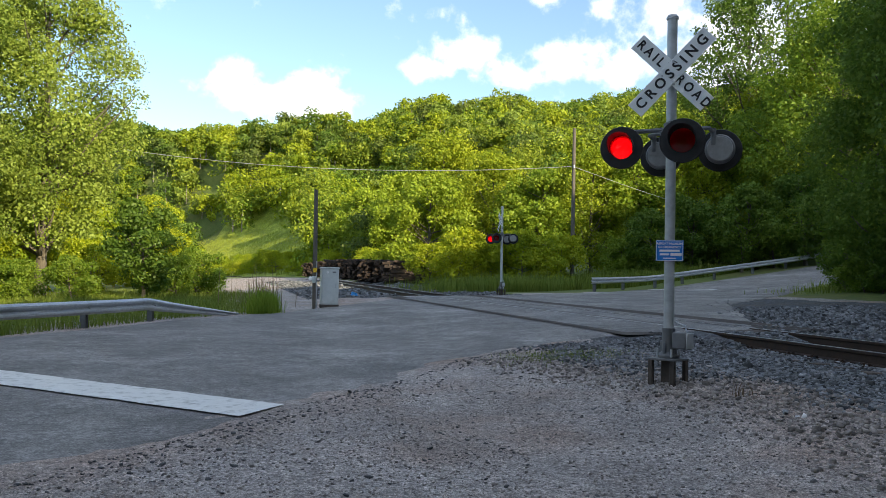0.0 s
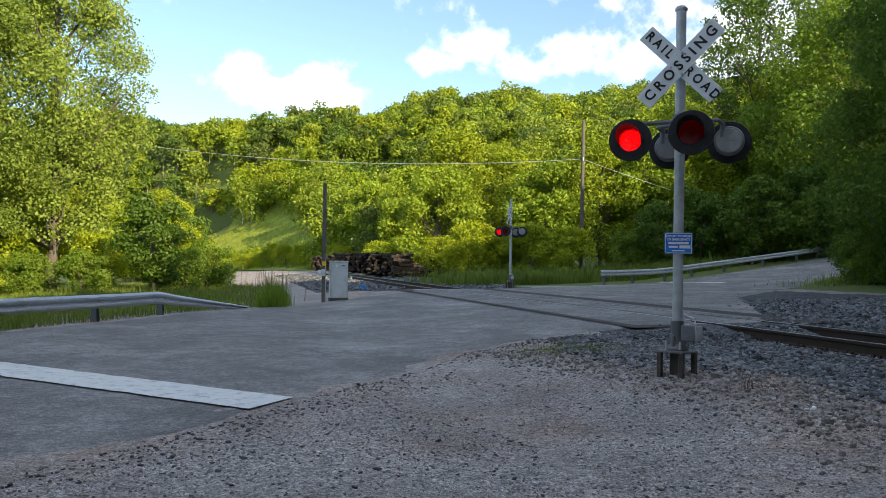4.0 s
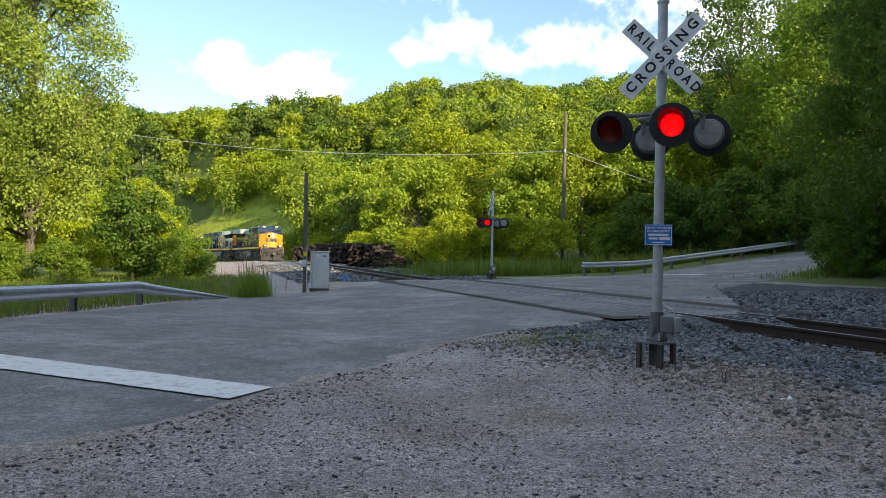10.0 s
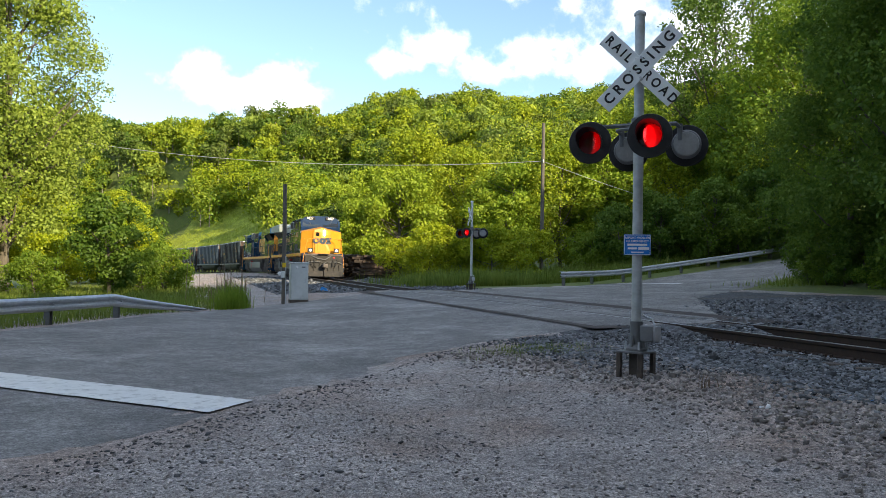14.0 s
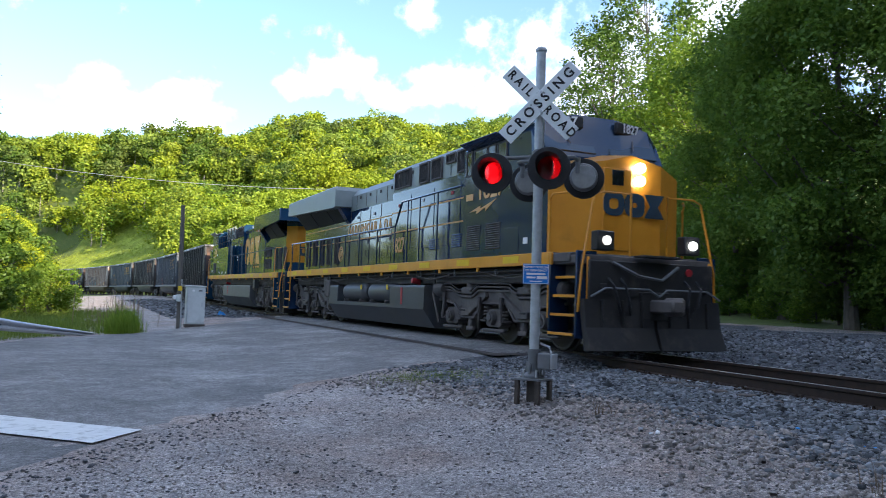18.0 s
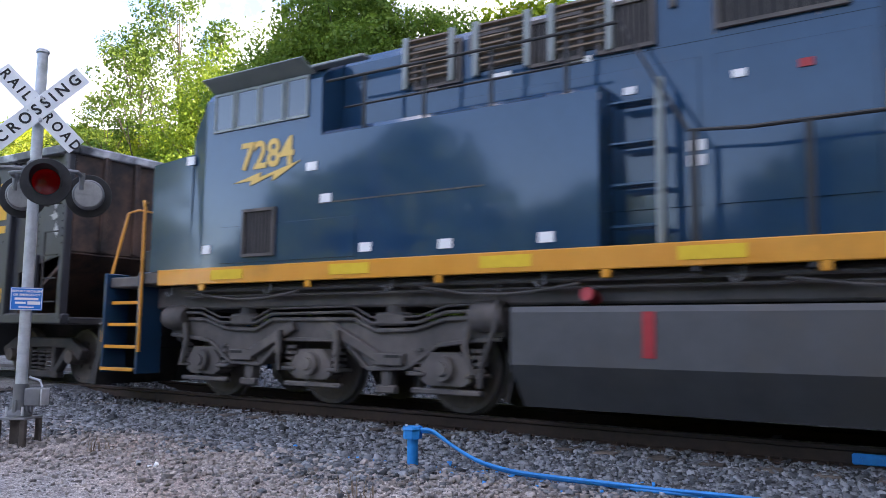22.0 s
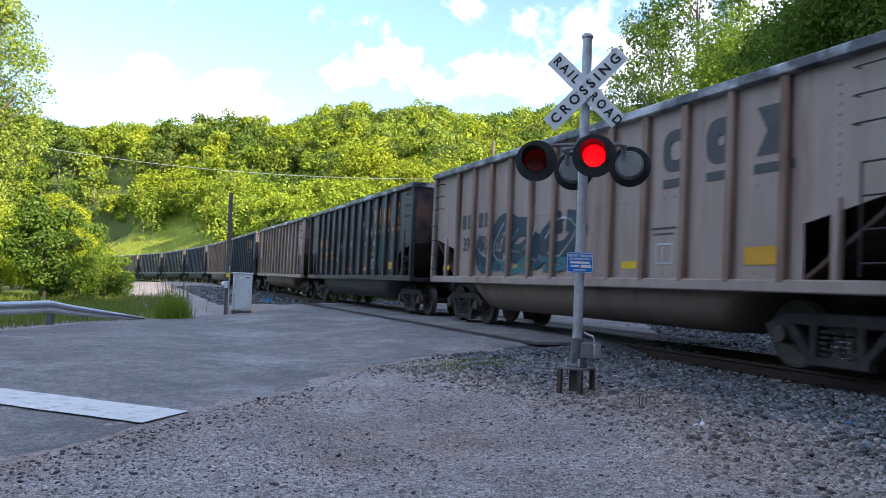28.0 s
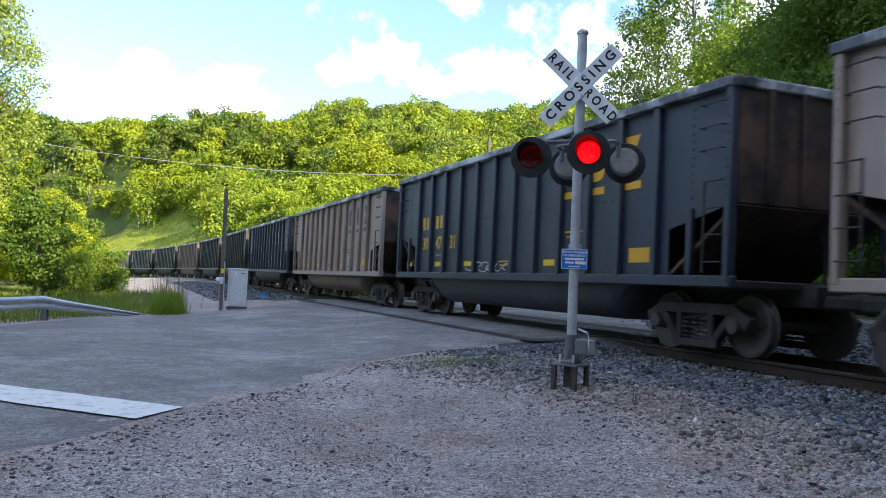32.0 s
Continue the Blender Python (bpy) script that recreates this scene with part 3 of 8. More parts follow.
make_road()


def track_strip(name, s0, s1, v0, v1, lift, material, label):
    """A thin layer over the road that runs along the track."""
    ss = np.linspace(s0, s1, 60)
    V = []
    for k, q in enumerate(ss):
        for v in (v0, v1):
            p = track_point(float(q), v)
            V.append((p.x, p.y, p.z))
    V = np.array(V)
    V[:, 2] = ground_z(V[:, 0], V[:, 1], True) + lift
    o = 2 * np.arange(59)[:, None]
    tagged(new(name, quick_mesh(name, V, np.array([[0, 2, 3, 1]]) + o, material)), label, "crossing", kind="structure")


track_strip("crossing_surface", 15.5, 37.3, -2.1, 2.3, 0.012, M_CROSSING, "rust-stained dark asphalt laid between the rails")
for _v in (-0.685, 0.685):
    track_strip("flangeway", 16.4, 37.8, _v - 0.035, _v + 0.035, 0.017, M_RUST, "dark groove beside the rail")
tagged(flat_patch("stop_line", [(-1.62, 8.28), (-7.0, 11.1), (-6.3, 9.87), (-1.9, 7.57)], M_PAINT, 0.014, 60, 8, 0.02), "worn white stop line painted across asphalt", "road marking", kind="structure")


# ---- rails and sleepers ----
RAIL_OUT = [(-0.07, -0.186), (0.07, -0.186), (0.07, -0.172), (0.012, -0.155), (0.009, -0.055), (0.036, -0.04), (0.037, -0.008), (0.03, 0.0), (-0.03, 0.0), (-0.037, -0.008), (-0.036, -0.04), (-0.009, -0.055), (-0.012, -0.155), (-0.07, -0.172)]


def make_rail(off):
    near = [s for s in np.arange(-60, 70, 1.0)]
    ss = list(np.arange(-330, -60, 6.0)) + near + list(np.arange(70, 690, 3.0))
    rail = thing("rail", "rusty brown steel rail with a worn bright head", "rail")
    tagged(rail, kind="structure")
    k = len(RAIL_OUT)
    vs, fs, hv, hf = [], [], [], []
    for i, s in enumerate(ss):
        c = track_point(s, 0)
        a = track_at(s)[3]
        side = Vector((-math.cos(a), -math.sin(a), 0))
        vs += [c + side * (off + o) + Vector((0, 0, h)) for o, h in RAIL_OUT]
        hv += [c + side * (off + o) + Vector((0, 0, h)) for o, h in ((-0.031, 0.0), (-0.024, 0.003), (0.024, 0.003), (0.031, 0.0))]
        if i:
            b = (i - 1) * k
            fs += [(b + j, b + (j + 1) % k, b + k + (j + 1) % k, b + k + j) for j in range(k)]
            b = (i - 1) * 4
            hf += [(b + j, b + j + 1, b + 5 + j, b + 4 + j) for j in range(3)]
    sh, hd = Shape(), Shape()
    sh.v, sh.f, hd.v, hd.f = [tuple(p) for p in vs], fs, [tuple(p) for p in hv], hf
    part("rail_body", sh, M_RUST, rail)
    part("running_face", hd, M_HEAD, rail, "bright worn running face")


make_rail(0.7525)
make_rail(-0.7525)

# ---- trees ----
rng = np.random.default_rng(7)


def leaf_quads(centres, size, up_bias=0.3, r=None, out=None, order=0.8):
    """A bent leaf or spray of leaves at each centre, turned partly outwards from its clump."""
    r = r or rng
    n = len(centres)
    nrm = r.normal(size=(n, 3)) * 0.6
    if out is not None:
        nrm += out * order
    nrm[:, 2] += up_bias
    nrm /= np.linalg.norm(nrm, axis=1)[:, None]
    a = np.cross(nrm, r.normal(size=(n, 3)))
    a /= np.linalg.norm(a, axis=1)[:, None] + 1e-9
    b = np.cross(nrm, a)
    sz = (size * r.uniform(0.6, 1.35, n))[:, None]
    a, b = a * sz, b * sz * 0.72
    v = np.stack([centres - a, centres - b * 0.9 + nrm * sz * 0.12, centres + a * 1.05, centres + b * 0.95 - nrm * sz * 0.1], 1).reshape(-1, 3)
    return v, np.arange(4 * n).reshape(n, 4)


def crown_points(n, blobs, shell=0.55, r=None):
    """Points in a heap of blobs, denser towards their skins, and their ways out. A blob: x, y, z, radius, height."""
    r = r or rng
    blobs = np.asarray(blobs, float)
    w = blobs[:, 3] ** 2 * blobs[:, 4]
    k = r.choice(len(blobs), n, p=w / w.sum())
    d = r.normal(size=(n, 3))
    d[:, 2] += 0.25
    d /= np.linalg.norm(d, axis=1)[:, None]
    q = r.uniform(0, 1, n) ** (1 / 3)
    q = shell + (1 - shell) * q
    q *= 1 + 0.16 * r.normal(size=n)
    rad = blobs[k][:, [3, 3, 4]]
    return blobs[k][:, :3] + d * rad * q[:, None], d


def tree_blobs(h, w, n, base, r, taper=0.75, blob=(0.13, 0.24)):
    """Blobs of a crown that is h high and w wide, from height base on."""
    out = []
    for i in range(n):
        t = r.uniform(0, 1) ** 0.9
        z = base + (h - base) * (0.06 + 0.86 * t)
        prof = math.sin(math.pi * (0.12 + 0.80 * t)) ** taper
        q = w / 2 * prof * r.uniform(0.35, 0.95)
        a = r.uniform(0, 2 * math.pi)
        rad = w * r.uniform(*blob)
        out.append((q * math.cos(a), q * math.sin(a), z, rad, rad * r.uniform(0.6, 0.9)))
    return out


def tree_meshes(name, h, w, leaves, size, seed, material, base=0.22, blobs=34, taper=0.75, trunk_r=0.22, lean=0.0, bark=None, blob=(0.13, 0.24)):
    """Trunk with limbs, and crown, as two meshes."""
    r = np.random.default_rng(seed)
    bl = tree_blobs(h, w, blobs, h * base, r, taper, blob)
    sh = Shape()
    line = [Vector((lean * t * t, 0.25 * math.sin(3 * t + seed), h * 0.85 * t)) for t in np.linspace(0, 1, 9)]
    stem = Shape()
    stem.tube(line, [trunk_r * (1.25 if i == 0 else 1) * (1 - 0.85 * i / 8) for i in range(9)], 9)
    for b in bl[: max(10, min(blobs // 2, 36))]:
        z0 = max(h * 0.12, b[2] - h * r.uniform(0.10, 0.25))
        t = min(z0 / (h * 0.85), 0.95)
        p0 = Vector((lean * t * t, 0.25 * math.sin(3 * t + seed), z0))
        p1 = Vector(b[:3])
        mid = (p0 + p1) / 2 + Vector((0, 0, -0.04 * h * r.uniform(0, 1)))
        sh.tube([p0, mid, p1], [trunk_r * 0.42 * (1 - t * 0.6), trunk_r * 0.26 * (1 - t * 0.5), 0.02], 5)
    pts, way = crown_points(leaves, bl, 0.5, r)
    keep = pts[:, 2] > 0.15
    v, f = leaf_quads(pts[keep], size, 0.3, r, way[keep], 0.6)
    return stem.mesh(name + "_trunk", bark or M_BARK, True), sh.mesh(name + "_limbs", bark or M_BARK, True), quick_mesh(name + "_crown", v, f, material)


def plant_tree(name, meshes, m, label, category="tree", group="", trunk="trunk"):
    t = thing(name, label, category, m, group)
    part(trunk, meshes[0], None, t)
    tagged(part("branch_work", meshes[1], None, t), kind="stuff")
    part("crown", meshes[2], None, t)
    return t


def on_ground(x, y, turn=0.0, scale=1.0, sink=0.1):
    return pose(x, y, ground_at(x, y) - sink, 0, 0, turn) @ Matrix.Diagonal((scale, scale, scale, 1))


def hill_woods():
    """The far wooded hillside: crowns side by side up the slope, in five tints."""
    r = np.random.default_rng(11)
    tints = (M_LEAF_HILL, M_LEAF_OLIVE, M_LEAF_LIME, M_LEAF_DEEP, M_LEAF_PALE)
    V, F, k = [[] for _ in tints], [[] for _ in tints], [0] * len(tints)
    T = Shape()
    for a in np.arange(-41, 27, 1.9):
        dist = 100.0 + r.uniform(0, 4)
        while dist < 405:
            gap = 5.4 + dist * 0.012
            side = max(1, round(1.9 / math.degrees(gap / dist)))
            for j in range(side):
                az = a + 1.9 * (j + r.uniform(0.1, 0.9)) / side
                dd = dist + r.uniform(-0.45, 0.45) * gap
                x, y = ray_place(az, dd)
                s, v = track_frame([x], [y])
                if -v[0] < (9 if dd < 200 else 5) or dd > np.interp(az, RIDGE_AZ, RIDGE_D) + 10:
                    continue
                z = ground_at(x, y)
                rise = math.degrees(math.atan2(z - 1.6, dd))
                # the meadow stays open
                if -17.4 < az < -8.6 and rise < 3.7 + 0.25 * math.sin(az * 1.9):
                    continue
                h = r.uniform(8, 10.5) if dd < 120 else r.uniform(9, 14) if rise < 7 else r.uniform(9, 12)
                w = h * r.uniform(0.66, 0.92)
                bl = tree_blobs(h, w, 15, h * 0.06, r, 0.5, (0.13, 0.25))
                n = int(np.interp(dd, [100, 160, 260, 400], [2500, 1700, 850, 560]))
                q, way = crown_points(n, bl, 0.74, r)
                c = int(r.choice(5, p=(0.36, 0.13, 0.30, 0.13, 0.08)))
                vv, f = leaf_quads(q + (x, y, z), float(np.interp(dd, [100, 160, 260, 400], [0.21, 0.27, 0.40, 0.56])), 0.25, r, way, 1.1)
                V[c].append(vv), F[c].append(f + k[c])
                k[c] += len(vv)
                T.rod((x, y, z - 0.5), (x, y, z + h * 0.6), 0.2, 0.07, 4, False)
                if r.random() < 0.25:
                    b = bl[int(r.integers(15))]
                    T.rod((x, y, z + h * 0.35), (x + b[0] * 1.05, y + b[1] * 1.05, z + b[2]), 0.12, 0.04, 4, False)
            x, y = ray_place(a, dist)
            x2, y2 = ray_place(a, dist + 4)
            slope = abs(ground_at(x2, y2) - ground_at(x, y)) / 4
            dist += gap * 0.92 / (1 + 1.1 * slope)
    woods = thing("hillside_woods", "sunlit green deciduous woods covering a steep hillside", "woods")
    tagged(woods, kind="stuff")
    for c in range(len(tints)):
        tagged(part("crowns", quick_mesh("hillside_crowns", np.concatenate(V[c]), np.concatenate(F[c]), tints[c]), None, woods), kind="stuff")
    tagged(part("trunks", T, M_BARK_PALE, woods), kind="stuff")


def ray_place(az, dist):
    """A place by azimuth (clockwise from +y) and distance."""
    return dist * math.sin(radians(az)), dist * math.cos(radians(az))


hill_woods()
# near trees have small leaves in many sprays, those out of sight few and large ones
TREE_A = tree_meshes("tree_a", 13, 9, 44000, 0.072, 1, M_LEAF, base=0.10, blobs=120, blob=(0.07, 0.14))
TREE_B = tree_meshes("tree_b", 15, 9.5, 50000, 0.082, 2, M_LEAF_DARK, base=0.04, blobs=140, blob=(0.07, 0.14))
TREE_C = tree_meshes("tree_c", 10, 8, 22000, 0.12, 3, M_LEAF_MID, base=0.05, blobs=80, blob=(0.08, 0.15))
TREE_L = tree_meshes("tree_l", 14, 10, 26000, 0.12, 13, M_LEAF_LIME, base=0.06, blobs=90, blob=(0.08, 0.15))
# the airy tree's deep green holds its backlit shade in the leaf colour
TREE_AIRY = tree_meshes("tree_airy", 15, 8.0, 12000, 0.080, 14, M_LEAF_DEEP, base=0.10, blobs=110, blob=(0.05, 0.10), trunk_r=0.16)
TREE_BACK = tree_meshes("tree_back", 14, 9.5, 2400, 0.46, 15, M_LEAF_DARK, base=0.02, blobs=46)
POPLAR = tree_meshes("poplar", 18.5, 9.5, 56000, 0.080, 4, M_LEAF_PALE, base=0.10, blobs=190, taper=0.55, trunk_r=0.28, blob=(0.06, 0.13))
BUSH_Y = tree_meshes("bush_y", 3.6, 4.4, 9000, 0.075, 5, M_LEAF_YELLOW, base=0.03, blobs=50, trunk_r=0.06, blob=(0.08, 0.16))
BUSH_G = tree_meshes("bush_g", 2.6, 3.2, 8000, 0.06, 6, M_LEAF, base=0.03, blobs=44, trunk_r=0.05, blob=(0.08, 0.16))
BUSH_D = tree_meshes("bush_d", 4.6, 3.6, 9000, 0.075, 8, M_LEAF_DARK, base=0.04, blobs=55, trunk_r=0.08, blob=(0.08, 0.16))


def tree(kind, az, dist, scale, turn, name, label, group=""):
    x, y = ray_place(az, dist)
    return plant_tree(name, kind, on_ground(x, y, turn, scale), label, "tree" if "tree" in name or name == "poplar" else "bush", group)


tree(POPLAR, -26.5, 46, 1.0, 40, "poplar", "tall pale green poplar in full leaf beside the grass")
tree(POPLAR, -31.0, 44, 0.86, 190, "poplar", "pale green poplar in full leaf with low branches")
tree(POPLAR, -35.5, 50, 0.95, 100, "poplar", "pale green poplar in full leaf with low branches")
# low growth behind the left guard rail and along the embankment
LOW = [(BUSH_D, -20.4, 37, 1.0, "dense dark green bushy sapling above the guard rail"), (BUSH_G, -16.9, 43, 1.0, "round green shrub beside the railway embankment"), (BUSH_G, -18.2, 41, 0.8, "round green shrub beside the railway embankment"),
       (BUSH_Y, -18.7, 50, 0.95, "yellow-green shrub lit by the sun"), (BUSH_Y, -23.6, 43, 0.8, "yellow-green shrub lit by the sun"), (BUSH_Y, -27.0, 50, 1.2, "yellow-green shrub lit by the sun"), (BUSH_Y, -29.5, 45, 1.0, "yellow-green shrub lit by the sun"),
       (BUSH_Y, -22.0, 58, 1.5, "yellow-green shrub lit by the sun"), (TREE_L, -20.0, 92, 0.65, "yellow-green tree beyond the line"), (TREE_L, -24.5, 70, 0.62, "yellow-green tree beyond the line"), (TREE_L, -29.0, 68, 0.8, "yellow-green tree beyond the line"), (TREE_L, -33.5, 70, 0.9, "yellow-green tree beyond the line"),
       (BUSH_Y, -31.8, 38, 0.7, "yellow-green shrub lit by the sun"), (BUSH_G, -28.0, 40, 0.8, "round green shrub beside the railway embankment"), (BUSH_G, -24.6, 37, 0.75, "round green shrub beside the railway embankment")]
for i, (kind, az, dist, sc, words) in enumerate(LOW):
    tree(kind, az, dist, sc, i * 83, "tree" if kind is TREE_L else "bush", words)
# shrubs on the far side of the line
for i, (s0, v0, sc) in enumerate(((81, -7.5, 0.85), (86, -8.5, 1.0), (91, -8.0, 0.9), (97, -8.5, 1.0), (103, -9.0, 0.9), (76, -9.5, 1.0), (70, -9.0, 0.9), (66, -10.5, 1.1), (110, -7.5, 0.95), (116, -8.5, 1.1), (122, -7.5, 0.9), (128, -8.0, 1.1), (135, -8.0, 1.0), (142, -7.5, 1.1), (150, -8.0, 1.2), (158, -8.0, 1.1), (167, -8.5, 1.2), (177, -8.0, 1.3), (187, -8.5, 1.3), (198, -9.0, 1.4))):
    q = track_point(s0, v0)
    plant_tree("bush", BUSH_Y, on_ground(q.x, q.y, i * 57, sc), "yellow-green shrub lit by the sun", "bush", "shrubs beyond the line")
R_ROWS = [(13.5, 64, TREE_C, 1.0), (10.5, 62, TREE_L, 0.72), (7.0, 62, TREE_C, 0.9), (3.5, 66, TREE_L, 0.78), (-0.8, 64, TREE_C, 0.9), (0.0, 72, TREE_L, 0.95), (-2.6, 98, TREE_C, 1.3), (-5.4, 116, TREE_C, 1.3), (16.0, 68, TREE_L, 0.9), (18.0, 74, TREE_C, 1.2), (22.0, 72, TREE_L, 1.0), (26.0, 70, TREE_C, 1.2),
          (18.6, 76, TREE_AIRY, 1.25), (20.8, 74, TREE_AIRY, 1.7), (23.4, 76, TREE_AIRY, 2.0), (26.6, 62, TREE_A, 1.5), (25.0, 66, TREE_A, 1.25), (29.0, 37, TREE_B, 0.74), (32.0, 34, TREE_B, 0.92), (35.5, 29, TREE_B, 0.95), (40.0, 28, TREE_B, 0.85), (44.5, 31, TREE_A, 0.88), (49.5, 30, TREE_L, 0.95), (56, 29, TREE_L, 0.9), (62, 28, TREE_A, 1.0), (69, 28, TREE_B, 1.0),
          (25.5, 66, TREE_L, 1.2), (48.0, 40, TREE_L, 0.7), (54.0, 40, TREE_L, 0.7)]
for i, (az, dist, kind, sc) in enumerate(R_ROWS):
    tree(kind, az, dist, sc, i * 67, "tree", "leafy green tree in the wood beside the track", "wood beside the track")
# low growth along the foot of the wood
for i in range(24):
    t = i / 23
    az, dist = 26.5 + 24 * t, 38 - 14 * math.sin(t * 1.5)
    tree((BUSH_D, BUSH_G, BUSH_D)[i % 3], az, dist, 0.62, i * 71, "bush", "dark green undergrowth at the foot of the wood", "undergrowth")
# the wood goes on behind, along the bank beyond the track and round the camera: trees added, mostly out of view, to
# block the sun and shade the crossing
r_back = random.Random(21)
for s0 in np.arange(-110, 20, 7.0):
    for d0 in np.arange(10, 66, 8.0):
        q = track_point(s0 + r_back.uniform(-2, 2), -(d0 + r_back.uniform(-2, 2)))
        az = math.degrees(math.atan2(q.x, q.y))
        s, v = track_frame([q.x], [q.y])
        near = math.hypot(q.x, q.y) < 62
        if abs(v[0]) < 9 or near and (az < 50 or az < 72 and math.hypot(q.x, q.y) < 38):
            continue
        plant_tree("tree", TREE_BACK, on_ground(q.x, q.y, s0 * 9 + d0, r_back.uniform(1.5, 1.75) if s0 < -8 else r_back.uniform(1.05, 1.2) if az > 72 else 0.75), "leafy green tree in the wood beside the track", "tree", "wood beside the track")
# more unseen trees, added on the camera's side to keep sun off the road
for s0 in np.arange(-62, -12, 7.0):
    for v0 in (8.5, 16.0, 24.0):
        q = track_point(s0 + r_back.uniform(-1.5, 1.5), v0 + r_back.uniform(-1.5, 1.5))
        if q.x < -3 and q.y > -16:
            continue
        plant_tree("tree", TREE_BACK, on_ground(q.x, q.y, s0 * 9 + v0, r_back.uniform(1.35, 1.6)), "leafy green tree added out of view behind the road", "tree", "wood behind the road")
for i in range(36):
    a, dist = -44 - (i * 23.3) % 56, 36 + (i * 17.9) % 30
    x, y = ray_place(a, dist)
    plant_tree("tree", TREE_BACK, on_ground(x, y, i * 50, 0.75 + 0.4 * (i % 4) / 3), "leafy green tree added out of view behind the road", "tree", "wood behind the road")
for i in range(40):
    a, dist = -102 - (i * 37.7) % 74, 42 + (i * 17.3) % 42
    x, y = ray_place(a, dist)
    s, v = track_frame([x], [y])
    if abs(v[0]) < 9:
        continue
    plant_tree("tree", TREE_BACK, on_ground(x, y, i * 50, 0.7 + 0.3 * (i % 5) / 4), "leafy green tree added out of view behind the road", "tree", "wood behind the road")
for i, (az, dist, sc) in enumerate(((17.2, 56, 1.2), (19.0, 57, 1.4), (20.6, 55.5, 1.3), (22.3, 57, 1.5), (24.0, 58, 1.5), (26.0, 60, 1.6), (14.5, 56, 1.1), (12.4, 57, 1.2))):
    tree(BUSH_G if i % 2 else BUSH_D, az, dist, sc, i * 47, "bush", "leafy green shrub above the rising road", "shrubs above the road")
tree(BUSH_Y, 5.6, 52, 1.05, 0, "bush", "yellow-green shrub lit by the sun")
tree(BUSH_Y, 8.3, 51, 0.95, 120, "bush", "yellow-green shrub lit by the sun")
tree(BUSH_Y, 1.2, 54, 1.1, 200, "bush", "yellow-green shrub lit by the sun")
tree(BUSH_Y, -0.8, 60, 0.9, 260, "bush", "yellow-green shrub lit by the sun")
tree(BUSH_Y, 3.4, 55, 1.0, 300, "bush", "yellow-green shrub lit by the sun")

# ---- train: materials ----
M_LBLUE = surface("dark_blue_loco_paint", (0.010, 0.026, 0.066), (0.014, 0.033, 0.080), 1.2, 0.07, 0, 0.012, 3, (0.018, 0.036, 0.070), 0.5, 0.62, coat=0.15, spec=0.4, rough_var=0.025)
M_LBLUE2 = surface("mid_blue_loco_paint", (0.012, 0.042, 0.090), (0.017, 0.054, 0.112), 1.2, 0.09, 0, 0.010, 3, (0.024, 0.055, 0.095), 0.5, 0.6, coat=0.2, spec=0.4, rough_var=0.03)
M_LGREY = surface("pale_grey_loco_paint", (0.19, 0.22, 0.215), (0.25, 0.28, 0.275), 2, 0.4, 0, 0.03, 6, (0.24, 0.26, 0.25), 0.8, 0.6)
M_LYELLOW = surface("golden_yellow_paint", (0.60, 0.24, 0.018), (0.68, 0.29, 0.026), 2, 0.35, 0, 0, 30, (0.46, 0.20, 0.02), 0.9, 0.64, coat=0.2)
M_GOLD = surface("gold_letter_paint", (0.58, 0.30, 0.10), (0.66, 0.36, 0.14), 4, 0.45)
M_SAND = surface("faded_yellow_letter", (0.66, 0.42, 0.10), (0.74, 0.50, 0.14), 4, 0.5)
M_FRAME = surface("grimy_underframe", (0.066, 0.060, 0.058), (0.125, 0.110, 0.104), 3, 0.75, 0.1, 0.3, 25, (0.165, 0.142, 0.126), 1.2, 0.6)
M_TANK = surface("dusty_tank_paint", (0.052, 0.054, 0.058), (0.080, 0.082, 0.086), 2, 0.5, 0, 0.1, 10, (0.075, 0.07, 0.065), 0.8, 0.58)
M_TUB = surface("dusty_black_tub", (0.034, 0.035, 0.038), (0.056, 0.056, 0.058), 2, 0.5, 0, 0.1, 10, (0.08, 0.07, 0.062), 0.8, 0.6, stretch=(1, 1, 0.4))
M_BOGIE = surface("grimy_wagon_bogie", (0.026, 0.024, 0.024), (0.055, 0.049, 0.046), 3, 0.75, 0.1, 0.3, 25, (0.085, 0.066, 0.055), 1.2, 0.6)
M_PILOT = surface("grimy_black_pilot", (0.016, 0.015, 0.015), (0.032, 0.029, 0.027), 3, 0.7, 0, 0.25, 18, (0.075, 0.06, 0.05), 1.6, 0.62)
M_WHEEL = surface("rusty_wheel_steel", (0.075, 0.06, 0.052), (0.13, 0.105, 0.088), 5, 0.7, 0.3, 0.2, 30)
M_TYRE = surface("worn_wheel_tread", (0.09, 0.08, 0.075), (0.14, 0.125, 0.115), 9, 0.5, 0.6)
M_GRILLE = surface("black_grille", (0.010, 0.010, 0.011), (0.022, 0.022, 0.024), 30, 0.7)
M_GLASS = surface("dark_cab_glass", (0.010, 0.013, 0.016), (0.014, 0.018, 0.02), 3, 0.06, 0, 0, 30, spec=0.9, rough_var=0.02)
M_WINDSCREEN = surface("hazy_windscreen", (0.03, 0.042, 0.055), (0.045, 0.058, 0.075), 2, 0.08, 0, 0, 30, spec=0.9, rough_var=0.02)
M_GRID = surface("brown_resistor_grid", (0.11, 0.075, 0.05), (0.19, 0.14, 0.10), 6, 0.6, 0.3, 0.1, 30)
M_REDMARK = surface("red_mark_paint", (0.32, 0.02, 0.025), (0.40, 0.03, 0.035), 6, 0.5)
